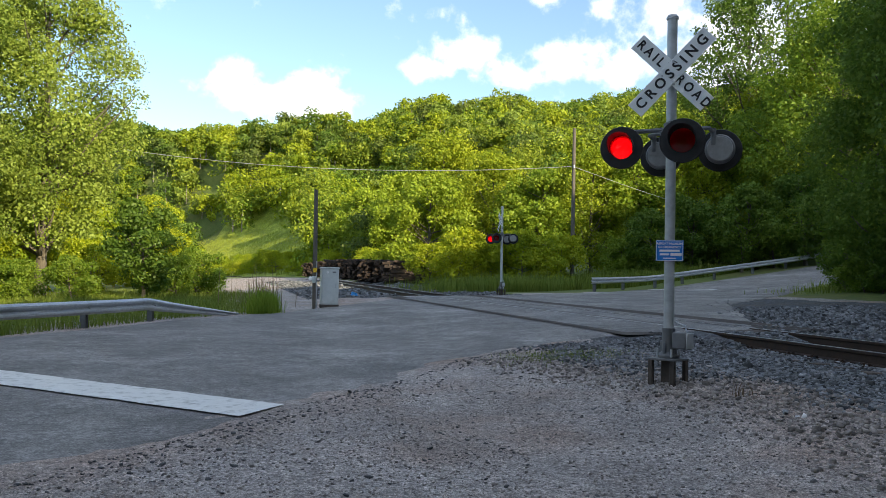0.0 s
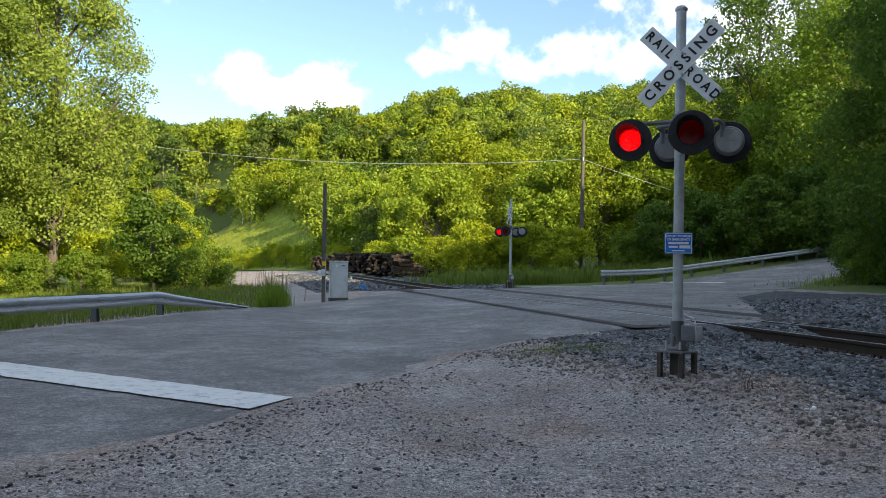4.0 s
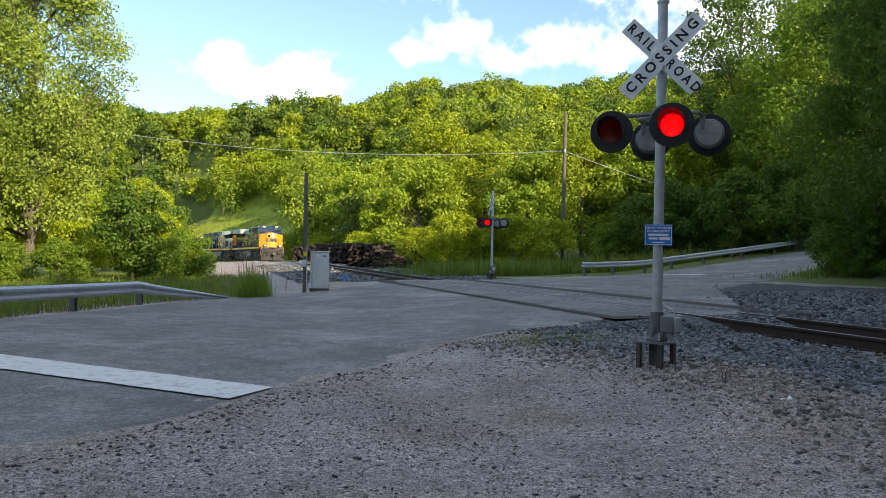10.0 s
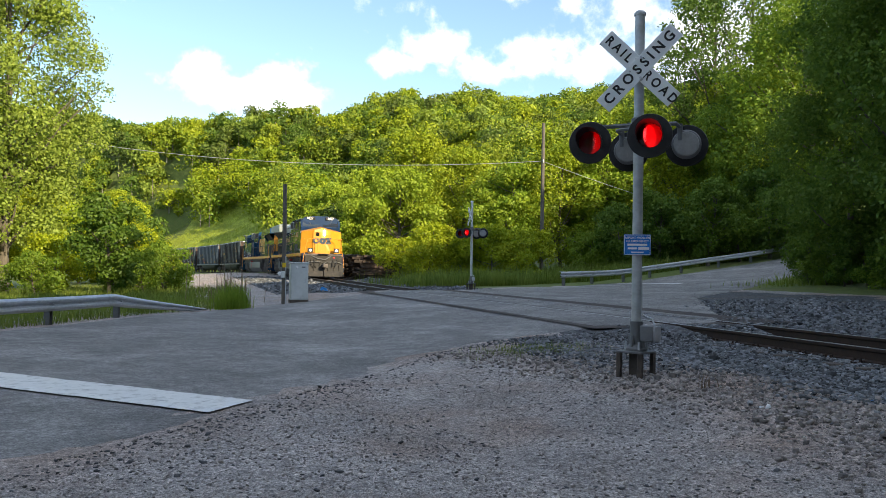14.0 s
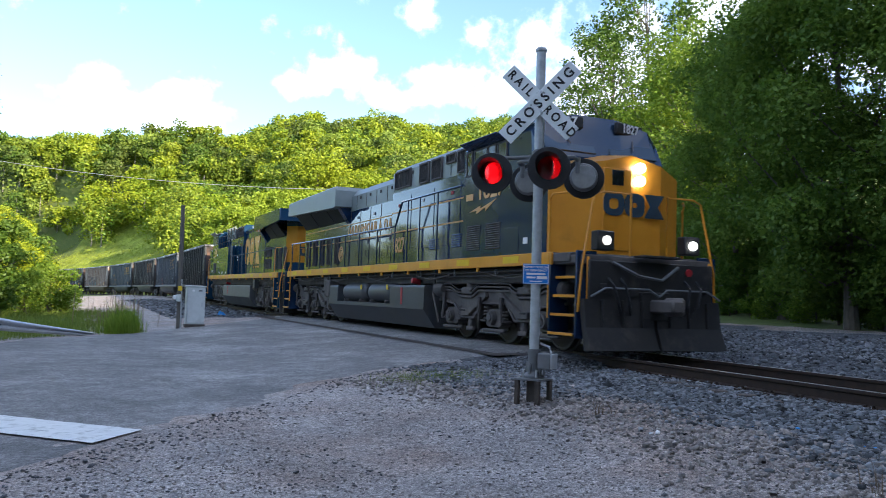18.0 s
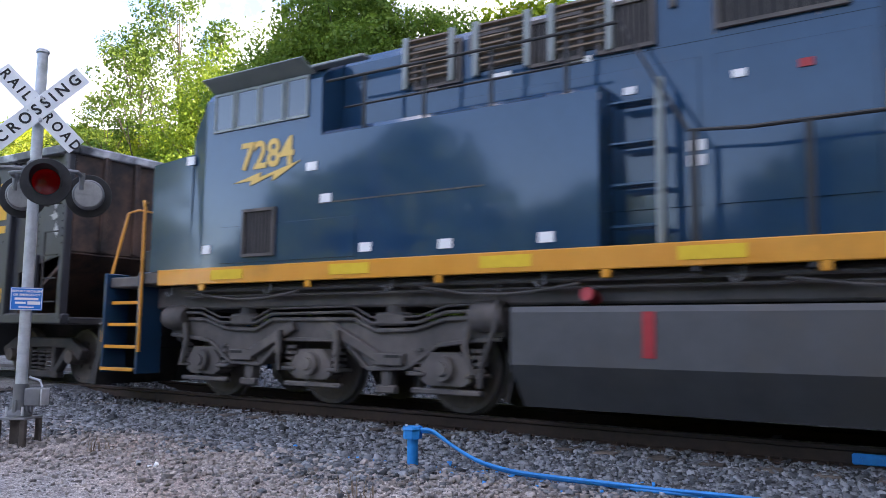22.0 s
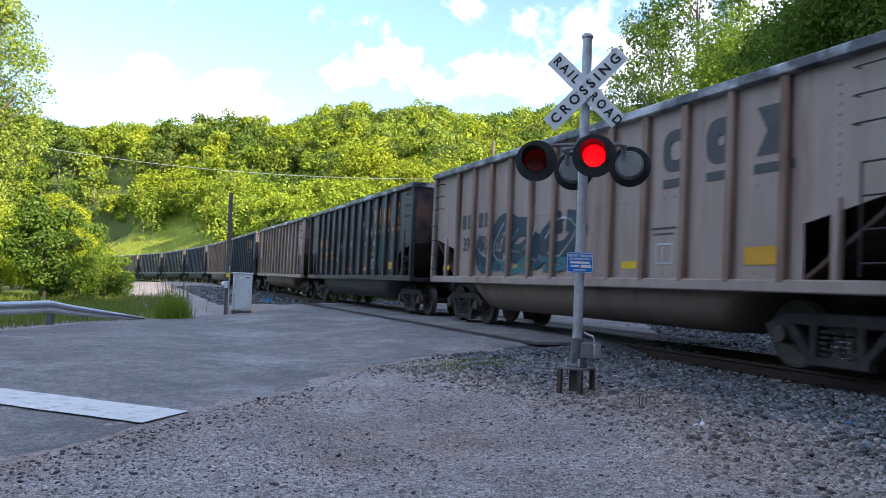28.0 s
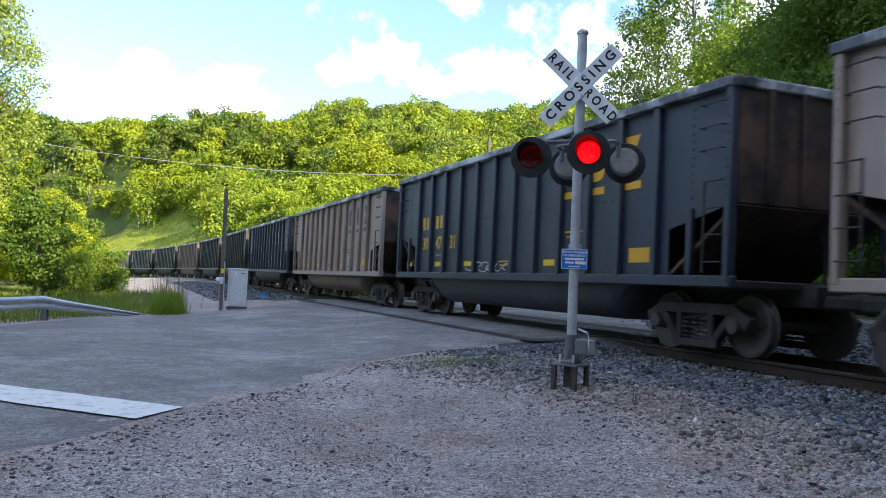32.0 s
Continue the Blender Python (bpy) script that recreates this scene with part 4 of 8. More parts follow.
M_LAMP = surface("lit_headlamp", (0.8, 0.8, 0.75), (0.9, 0.9, 0.85), 5, 0.3, emit=(1.0, 0.93, 0.78), power=9.0)
M_LAMP_DIM = surface("dim_ditch_lamp", (0.7, 0.7, 0.66), (0.8, 0.8, 0.75), 5, 0.3, emit=(1.0, 0.93, 0.78), power=0.9)
M_LENS_OFF = surface("dull_lamp_lens", (0.5, 0.5, 0.48), (0.6, 0.6, 0.58), 5, 0.2)
CAR_PAINT = {
    "black": surface("black_wagon_paint", (0.026, 0.026, 0.031), (0.041, 0.041, 0.047), 0.9, 0.42, 0, 0.06, 8, (0.062, 0.058, 0.058), 0.7, 0.60, stretch=(1, 1, 0.35)),
    "blue": surface("faded_blue_wagon_paint", (0.062, 0.074, 0.096), (0.088, 0.102, 0.126), 0.9, 0.5, 0, 0.06, 8, (0.11, 0.115, 0.122), 0.7, 0.60, stretch=(1, 1, 0.35)),
    "navy": surface("dark_blue_wagon_paint", (0.024, 0.032, 0.048), (0.040, 0.050, 0.070), 0.9, 0.5, 0, 0.06, 8, (0.055, 0.060, 0.068), 0.7, 0.60, stretch=(1, 1, 0.35)),
    "peeling": surface("peeling_black_wagon_paint", (0.028, 0.028, 0.033), (0.044, 0.044, 0.05), 0.9, 0.48, 0, 0.06, 8, (0.24, 0.25, 0.26), 1.3, 0.68, stretch=(1, 1, 0.45)),
    "tan": surface("rust_streaked_tan_paint", (0.315, 0.245, 0.205), (0.41, 0.335, 0.29), 1.6, 0.65, 0, 0.08, 8, (0.19, 0.115, 0.08), 0.8, 0.62, stretch=(1.5, 1, 0.22)),
    "brown": surface("dusty_brown_wagon_paint", (0.15, 0.105, 0.075), (0.21, 0.155, 0.115), 1.6, 0.65, 0, 0.08, 8, (0.10, 0.065, 0.048), 0.8, 0.60, stretch=(1.5, 1, 0.22))}
M_RUSTRIB = surface("rust_bled_rib", (0.20, 0.115, 0.075), (0.33, 0.245, 0.195), 2.2, 0.7, 0, 0.08, 10, (0.13, 0.075, 0.05), 1.2, 0.58, stretch=(1, 1, 0.3))
M_TOPEDGE = surface("scuffed_top_chord", (0.10, 0.105, 0.115), (0.55, 0.56, 0.58), 1.4, 0.5, 0.2, 0.1, 10, (0.03, 0.03, 0.033), 1.1, 0.56, stretch=(1, 1, 1), soft=0.08)
M_ENDRUST = surface("rusted_end_sheet", (0.13, 0.07, 0.046), (0.075, 0.05, 0.04), 1.6, 0.8, 0, 0.1, 9, (0.022, 0.020, 0.020), 0.9, 0.52)
M_COAL = surface("coal_load", (0.010, 0.010, 0.011), (0.03, 0.03, 0.032), 9, 0.6, 0, 0.9, 14)
M_WYELLOW = surface("wagon_yellow_paint", (0.60, 0.31, 0.015), (0.68, 0.37, 0.03), 3, 0.5, 0, 0, 30, (0.40, 0.24, 0.03), 1.4, 0.66)
M_WORANGE = surface("wagon_orange_paint", (0.55, 0.20, 0.03), (0.64, 0.26, 0.05), 3, 0.5)
M_WGREY = surface("wagon_grey_letter", (0.055, 0.055, 0.06), (0.085, 0.085, 0.09), 3, 0.6)
M_TAG = surface("pale_spray_paint", (0.42, 0.45, 0.46), (0.56, 0.58, 0.58), 3, 0.6)
M_PEEL = surface("bare_primer_patch", (0.34, 0.33, 0.32), (0.50, 0.49, 0.48), 4, 0.7, 0, 0.1, 20, (0.20, 0.15, 0.12), 2.0, 0.6)
M_TAGRED = surface("red_spray_paint", (0.34, 0.03, 0.03), (0.42, 0.05, 0.05), 3, 0.6)
M_TAGBLUE = surface("dark_blue_spray_paint", (0.02, 0.035, 0.055), (0.03, 0.06, 0.085), 3, 0.6)
M_TAGTEAL = surface("teal_spray_paint", (0.03, 0.13, 0.15), (0.05, 0.18, 0.20), 3, 0.6)


def text_mesh(words, size, material, thick=0.006, squeeze=1.0):
    """Built-in lettering as a mesh, upright in x and z, centred, that faces -y."""
    cu = bpy.data.curves.new("lettering", "FONT")
    cu.body, cu.size, cu.extrude, cu.align_x, cu.align_y = words, size, thick / 2, "CENTER", "CENTER"
    cu.resolution_u, cu.offset = 3, size * 0.024
    ob = bpy.data.objects.new("lettering", cu)
    scene.collection.objects.link(ob)
    bpy.context.view_layer.update()
    me = bpy.data.meshes.new_from_object(ob.evaluated_get(bpy.context.evaluated_depsgraph_get()))
    bpy.data.objects.remove(ob)
    me.transform(pose(0, 0, 0, 90, 0, 0) @ Matrix.Diagonal((squeeze, 1, 1, 1)))
    me.materials.clear()
    me.materials.append(material)
    return me


def letters(name, words, size, material, parent, x, y, z, label="", turn=0.0, squeeze=1.0, thick=0.006):
    ob = part(name, text_mesh(words, size, material, thick, squeeze), None, parent, label)
    ob.matrix_basis = pose(x, y, z, 0, 0, turn)
    return ob


def slab(x0, x1, z0, z1, y, thick=0.008):
    """A thin plate on a side at y, proud outwards."""
    return Shape().box(((x0 + x1) / 2, y, (z0 + z1) / 2), (x1 - x0, thick, z1 - z0))


WHEEL_MESH = {}


def wheelset(parent, x, r, name="wheelset"):
    ws = new(name)
    ws.empty_display_size = 0.2
    ws.parent = parent
    ws.matrix_basis = pose(x, 0, r)
    for y in (-0.7525, 0.7525):
        sg = 1 if y > 0 else -1
        if (r, sg) not in WHEEL_MESH:
            turn = pose(0, y, 0, -90 * sg, 0, 0)
            end = Shape().lathe([(r - 0.06, 0.065), (r - 0.008, 0.06), (r, -0.04), (r + 0.028, -0.05), (r + 0.028, -0.07), (r - 0.06, -0.07)], 28, turn)
            disc = Shape().lathe([(0.0, 0.10), (0.11, 0.10), (0.13, 0.045), (r * 0.6, 0.015), (r - 0.06, 0.055), (r - 0.06, -0.06), (r * 0.6, -0.03), (0.12, -0.08), (0.0, -0.08)], 28, turn)
            for k in range(5):
                a = 2 * math.pi * k / 5
                disc.rod((math.cos(a) * r * 0.45, y - 0.02 * sg, math.sin(a) * r * 0.45), (math.cos(a) * r * 0.45, y + 0.055 * sg, math.sin(a) * r * 0.45), 0.035, n=6)
            WHEEL_MESH[(r, sg)] = disc.mesh("wheel_disc", M_WHEEL, True), end.mesh("tread", M_TYRE, True)
        part("wheel_disc", WHEEL_MESH[(r, sg)][0], None, ws)
        part("tread", WHEEL_MESH[(r, sg)][1], None, ws, "bright worn wheel tread")
    part("axle", Shape().rod((0, -0.75, 0), (0, 0.75, 0), 0.085), M_WHEEL, ws)
    return ws


WHEELS = []      # wheelset, radius


def car_truck(car, x):
    """A two-axle freight bogie."""
    tr = part("bogie", Shape().box((0, 0, 0.62), (0.5, 2.0, 0.28), 0.03).rod((0, 0, 0.7), (0, 0, 1.0), 0.22), M_BOGIE, car)
    tr.matrix_basis = pose(x, 0, 0)
    for sg in (-1, 1):
        y = sg * 1.0
        fr = Shape()
        # frame with two windows, as rings of bars
        for a, b, t in (((-1.12, 0.5), (-0.8, 0.66), 0.2), ((-0.8, 0.68), (0.8, 0.68), 0.17), ((0.8, 0.66), (1.12, 0.5), 0.2), ((-0.78, 0.60), (-0.42, 0.2), 0.13), ((0.78, 0.60), (0.42, 0.2), 0.13), ((-0.46, 0.15), (0.46, 0.15), 0.12), ((-0.36, 0.62), (-0.36, 0.18), 0.12), ((0.36, 0.62), (0.36, 0.18), 0.12)):
            d = Vector((b[0] - a[0], 0, b[1] - a[1]))
            fr.box((0, 0, 0), (d.length + 0.08, 0.15, t), 0.02, Matrix.Translation(((a[0] + b[0]) / 2, y, (a[1] + b[1]) / 2)) @ pose(0, 0, 0, 0, -math.degrees(math.atan2(d.z, d.x)), 0))
        part("side_frame", fr, M_BOGIE, tr)
        sp = Shape()
        for k in range(3):
            for q in range(5):
                sp.rod((-0.2 + 0.2 * k, y, 0.23 + 0.07 * q), (-0.2 + 0.2 * k, y, 0.27 + 0.07 * q), 0.085, n=10)
        tagged(part("spring_nest", sp, M_BOGIE, tr), kind="stuff")
        for q in (-0.89, 0.89):
            part("bearing_cap", Shape().rod((q, y - 0.1 * sg, 0.457), (q, y + 0.13 * sg, 0.457), 0.14, 0.11, 12), M_WHEEL, tr)
    for q in (-0.89, 0.89):
        WHEELS.append((wheelset(tr, q, 0.457), 0.457))


def squiggle(seed, w, h, n=5, fat=0.05, lean=0.2):
    """Loose sprayed strokes on an upright plane, flat ribbons in x and z."""
    r = random.Random(seed)
    sh = Shape()
    for k in range(n):
        cx = -w / 2 + w * (k + 0.5) / n
        a0, a1, rx, rz = r.uniform(0, 6.28), r.uniform(2.5, 6.0), w / n * r.uniform(0.35, 0.75), h * r.uniform(0.25, 0.5)
        pts = []
        for i in range(13):
            a = a0 + a1 * i / 12
            z = rz * math.sin(a) + r.uniform(-0.02, 0.02) * h
            pts.append((cx + rx * math.cos(a) * (1 + 0.3 * math.sin(2 * a)) + lean * z, z))
        vs, fs = [], []
        for i, (x, z) in enumerate(pts):
            dx, dz = pts[min(i + 1, 12)][0] - pts[max(i - 1, 0)][0], pts[min(i + 1, 12)][1] - pts[max(i - 1, 0)][1]
            l = math.hypot(dx, dz) + 1e-6
            o = 0.004 * k
            vs += [(x - dz / l * fat / 2, -o, z + dx / l * fat / 2), (x + dz / l * fat / 2, -o, z - dx / l * fat / 2)]
            if i:
                fs.append((2 * i - 2, 2 * i - 1, 2 * i + 1, 2 * i))
        sh.add(vs, fs)
    return sh


RIBS = [-5.5 + k for k in range(12)]


def ring_plate(ring, inner, y0, y1):
    """A flat plate with a hole, between two outlines of as many corners."""
    n = len(ring)
    vs = [(p, y, q) for y in (y0, y1) for line in (ring, inner) for p, q in line]
    fs = []
    for i in range(n):
        j = (i + 1) % n
        fs += [(i, j, n + j, n + i), (2 * n + i, 3 * n + i, 3 * n + j, 2 * n + j), (i, 2 * n + i, 2 * n + j, j), (n + i, n + j, 3 * n + j, 3 * n + i)]
    return Shape().add(vs, fs)


def emblem_shape(k, cx, z, w, h, y):
    """One of three plain blocks: two rings and an hourglass."""
    a, b = w / 2, h / 2
    if k == 2:
        return Shape().prism([(cx - a, z + b), (cx - a * 0.4, z), (cx - a, z - b), (cx + a, z - b), (cx + a * 0.4, z), (cx + a, z + b)], y - 0.004, y + 0.004)
    ring = [(cx + a * (abs(math.cos(t)) ** 0.7) * math.copysign(1, math.cos(t)), z + b * (abs(math.sin(t)) ** 0.7) * math.copysign(1, math.sin(t))) for t in np.linspace(0, 2 * math.pi, 25)[:-1]]
    sc = 0.45 if k == 0 else 0.22
    return ring_plate(ring, [(cx + (p - cx) * sc, z + (q - z) * sc) for p, q in ring], y - 0.004, y + 0.004)


def name_block(lo, k, x, w, z, h, y):
    """One plain gold shape of a row: a ring, a wedge or a pair of bars."""
    a, b, c = w / 2, h / 2, x + w / 2
    y0, y1 = y - 0.004, y + 0.004
    if w < 0.15:
        sh = Shape().box((c, y, z), (0.085, 0.008, h))
    elif k % 3 == 0:
        ring = [(c + a * math.cos(t), z + b * math.sin(t)) for t in np.linspace(0, 2 * math.pi, 21)[:-1]]
        sh = ring_plate(ring, [(c + (p - c) * 0.46, z + (q - z) * 0.6) for p, q in ring], y0, y1)
    elif k % 3 == 1:
        sh = Shape().prism([(c - a, z - b), (c - a * 0.45, z - b), (c, z + b * 0.45), (c + a * 0.45, z - b), (c + a, z - b), (c + a * 0.22, z + b), (c - a * 0.22, z + b)], y0, y1)
    else:
        sh = Shape().box((c - a + 0.05, y, z), (0.09, 0.008, h)).box((c + a - 0.05, y, z), (0.09, 0.008, h)).box((c, y, z + 0.04), (w - 0.2, 0.008, 0.07))
    part("name_block", sh, M_GOLD, lo, "plain gold block of a painted row", False)


def emblem(car, x, z, w, h, y, material, gap, bars=True):
    """Three plain blocks in the line's colour, with bars below."""
    for k in range(3):
        cx = x + k * gap
        part("painted_emblem", emblem_shape(k, cx, z, w, h, y), material, car, "plain block emblem in the line's colour", False)
        if bars:
            part("emblem_bar", Shape().box((cx, y, z - h / 2 - 0.17), (w * (1.12 if k == 2 else 0.95), 0.008, 0.13)), material, car, smooth=False)


_rivets = {}


def rivet_row(material, sg):
    """Two lines of rivet heads along a side, low and half way up, as one shared mesh for each paint."""
    if (material.name, sg) not in _rivets:
        sh = Shape()
        for z, step in ((1.24, 0.25), (2.42, 0.25)):
            for x in np.arange(-5.3, 5.4, step):
                if min(abs(x - q) for q in RIBS) > 0.1:
                    sh.box((x, sg * 1.455, z), (0.035, 0.016, 0.035))
        _rivets[(material.name, sg)] = sh.mesh("rivet_row", material)
    return _rivets[(material.name, sg)]


def gondola(label, paint, number="", ink=None, tag=None, mark=2.9):
    """A steel coal gondola: ribbed sides, bathtub floor, open slope ends, ladders, two bogies."""
    m = CAR_PAINT[paint]
    ink = ink or M_WYELLOW
    car = thing("coal_gondola", label, "railway wagon", group="coal train")
    outline = [(-5.78, 1.10), (5.78, 1.10), (5.78, 1.86), (7.22, 2.18), (7.22, 3.80), (-7.22, 3.80), (-7.22, 2.18), (-5.78, 1.86)]
    for sg in (-1, 1):
        part("side_sheet", Shape().prism(outline, sg * 1.44 - 0.012, sg * 1.44 + 0.012), m, car, smooth=False)
        for k, x in enumerate(RIBS):
            part("rib", Shape().box((x, sg * 1.50, 2.45), (0.15, 0.11, 2.68), 0.02), M_RUSTRIB if paint == "tan" else m, car)
        for x in (-7.16, 7.16):
            part("corner_post", Shape().box((x, sg * 1.49, 2.45), (0.14, 0.14, 2.75), 0.02), m, car)
        for x in (-6.3, 6.3):
            part("end_post", Shape().box((x, sg * 1.46, 1.6), (0.12, 0.10, 1.1), 0.015), m, car)
        part("side_sill", Shape().box((0, sg * 1.47, 1.08), (14.5, 0.16, 0.17), 0.02), m, car)
        part("top_chord", Shape().box((0, sg * 1.49, 3.86), (14.55, 0.20, 0.15), 0.02), M_TOPEDGE, car, "scuffed bare top edge")
        part("rivet_row", rivet_row(m, sg), None, car)
        # rivet heads along posts
        rv = Shape()
        for x in (-7.16, 7.16, -6.3, 6.3):
            for k in range(12):
                z = 2.3 + k * 0.12
                rv.box((x, sg * 1.566 if abs(x) > 7 else sg * 1.46, z), (0.03, 0.016, 0.03))
        tagged(part("rivets", rv, m, car), kind="stuff")
        for e in (-1, 1):
            for k in range(4):
                z = 1.35 + 0.38 * k
                part("rung", Shape().rod((e * 6.75, sg * 1.60, z), (e * 7.12, sg * 1.60, z), 0.013, n=6), M_BOGIE, car)
            for k in range(3):
                z = 2.95 + 0.33 * k
                part("grab_iron", Shape().tube([(e * 6.6, sg * 1.47, z), (e * 6.6, sg * 1.58, z), (e * 7.05, sg * 1.58, z), (e * 7.05, sg * 1.47, z)], 0.012, 5), M_BOGIE, car)
            part("ladder_rail", Shape().rod((e * 6.75, sg * 1.60, 1.2), (e * 6.75, sg * 1.60, 2.5), 0.016, n=6), M_BOGIE, car)
    tub = [(-1.38, 1.05), (-1.36, 0.72), (-1.2, 0.50), (-0.95, 0.40), (0.95, 0.40), (1.2, 0.50), (1.36, 0.72), (1.38, 1.05)]
    vs, fs = [], []
    for i, (x, k) in enumerate(((-4.7, 0.0), (-4.35, 0.75), (-4.05, 1.0), (4.05, 1.0), (4.35, 0.75), (4.7, 0.0))):
        vs += [(x, y, 1.05 + (z - 1.05) * k) for y, z in tub]
        if i:
            o = (i - 1) * 8
            fs += [(o + j, o + j + 1, o + 9 + j, o + 8 + j) for j in range(7)]
    part("tub_floor", Shape().add(vs, fs), M_TUB if paint not in ("tan", "brown") else CAR_PAINT["brown"], car)
    part("centre_sill", Shape().box((0, 0, 0.92), (15.0, 0.5, 0.32), 0.02), M_BOGIE, car)
    for e in (-1, 1):
        part("end_sheet", Shape().prism([(e * 7.2, 2.18), (e * 7.24, 2.18), (e * 7.24, 3.80), (e * 7.2, 3.80)], -1.43, 1.43), M_ENDRUST, car, "rust-stained end sheet")
        part("slope_sheet", Shape().prism([(e * 5.7, 1.15), (e * 5.74, 1.12), (e * 7.24, 2.14), (e * 7.2, 2.18)], -1.42, 1.42), M_ENDRUST, car, smooth=False)
        part("end_chord", Shape().box((e * 7.22, 0, 3.86), (0.14, 2.78, 0.15), 0.02), M_TOPEDGE, car)
        for y in (-0.9, -0.3, 0.3, 0.9):
            part("end_stiffener", Shape().box((e * 7.28, y, 3.0), (0.08, 0.10, 1.6), 0.015), M_ENDRUST, car)
        part("end_platform", Shape().box((e * 6.6, 0, 1.05), (1.35, 2.85, 0.12), 0.02), M_BOGIE, car)
        part("coupler", Shape().box((e * 7.65, 0, 0.85), (0.9, 0.22, 0.2), 0.04).box((e * 8.0, 0.06, 0.85), (0.2, 0.28, 0.28), 0.05), M_BOGIE, car)
        br = Shape().rod((e * 6.95, 0.5, 1.1), (e * 6.95, 0.5, 2.1), 0.03, n=8).rod((e * 7.0, 0.5, 1.9), (e * 7.06, 0.5, 1.9), 0.25, n=16)
        part("hand_brake", br, M_BOGIE, car)
        car_truck(car, e * 5.95)
    part("coal_load", coal_heap(), M_COAL, car, "heaped black coal")
    y = -1.458
    spots = {"30 31 25": (-5.7, -2.55, 0.6, 2.9), "30 20 32": (-4.9, -2.7, -0.6, 2.05)}.get(number, (-6.3, -4.0, -2.0, 2.05))
    for x in spots:
        part("reflector", slab(x - 0.22, x + 0.22, 1.32, 1.44, y), M_WORANGE if ink is M_WORANGE else M_YELLOW, car, "painted reflector strip", False)
    emblem(car, mark + 0.32, 3.14, 0.64, 0.66, y, ink, 1.02)
    part("notice_panel", slab(4.75, 5.4, 1.36, 1.60, y), M_WYELLOW, car, "yellow painted panel", False)
    part("data_frame", Shape().box((3.0, y, 1.70), (0.42, 0.008, 0.03)).box((3.0, y, 1.40), (0.42, 0.008, 0.03)).box((2.8, y, 1.55), (0.03, 0.008, 0.3)).box((3.2, y, 1.55), (0.03, 0.008, 0.3)).box((2.95, y, 1.55), (0.03, 0.008, 0.24)), M_TAG, car, smooth=False)
    part("small_print", Shape().box((2.95, y, 1.95), (0.62, 0.008, 0.03)).box((2.95, y, 1.86), (0.5, 0.008, 0.025)).box((0.0, y, 1.42), (0.5, 0.008, 0.03)).box((0.0, y, 1.34), (0.4, 0.008, 0.03)).box((-4.0, y, 1.62), (0.4, 0.008, 0.025)), ink, car, "small painted marks", False)
    if number:
        high = 2.37 if number == "30 31 25" else 1.93
        for x in (-5.0, -4.0):
            for q in (-0.16, 0.16):
                part("reporting_mark", Shape().box((x + q, y, high + 0.57), (0.22, 0.008, 0.34), 0.003), ink, car, "painted letter block", False)
        for k, pair in enumerate(number.split()):
            letters("wagon_number", pair, 0.46, ink, car, -5.0 + k, y - 0.004, high, squeeze=0.92)
    if paint in ("black", "peeling") and tag:
        rr = random.Random(len(label) + int(mark * 100))
        for k in range(16 if paint == "peeling" else 5):
            # ragged flakes, hung along the ribs and under the top chord
            cx, cz = (rr.uniform(-3.2, 4.0), rr.uniform(2.2, 3.7)) if paint == "peeling" else (rr.uniform(6.7, 7.0), 3.5 - 0.24 * k)
            wide, tall = rr.uniform(0.04, 0.13), rr.uniform(0.06, 0.20)
            out = [(cx + wide * math.cos(q) * rr.uniform(0.35, 1.3), cz + tall * math.sin(q) * rr.uniform(0.35, 1.3)) for q in np.linspace(0, 2 * math.pi, 14)[:-1]]
            part("peeled_patch", Shape().prism(out, y - 0.003 - 0.0007 * k, y + 0.002), M_PEEL, car, "bare patch where paint has peeled", False)
    for seed, mat, x, z, w, h, n, fat in tag or ():
        ob = part("sprayed_tag", squiggle(seed, w, h, n, fat), mat, car, "loose sprayed strokes of paint", False)
        ob.matrix_basis = pose(x, y - 0.006, z)
    return car


_coal = []


def coal_heap():
    if not _coal:
        nx, ny = 40, 10
        P = [(x, yy, 3.30 + 0.42 * math.cos(yy / 1.4 * 1.3) * (1 - (abs(x) / 7.2) ** 6) + 0.10 * noise.noise((x * 1.5, yy * 1.5, 4))) for x in np.linspace(-7.1, 7.1, nx) for yy in np.linspace(-1.4, 1.4, ny)]
        idx = np.arange(nx * ny).reshape(nx, ny)
        _coal.append(quick_mesh("coal_load", P, np.stack([idx[:-1, :-1], idx[1:, :-1], idx[1:, 1:], idx[:-1, 1:]], -1).reshape(-1, 4), M_COAL, True))
    return _coal[0]


# ---- locomotives ----
def bar(sh, a, b, y, thick, deep, bev=0.015):
    """A straight bar in an upright plane from (x, z) to (x, z)."""
    d = Vector((b[0] - a[0], 0, b[1] - a[1]))
    return sh.box((0, 0, 0), (d.length, deep, thick), bev, Matrix.Translation(((a[0] + b[0]) / 2, y, (a[1] + b[1]) / 2)) @ pose(0, 0, 0, 0, -math.degrees(math.atan2(d.z, d.x)), 0))


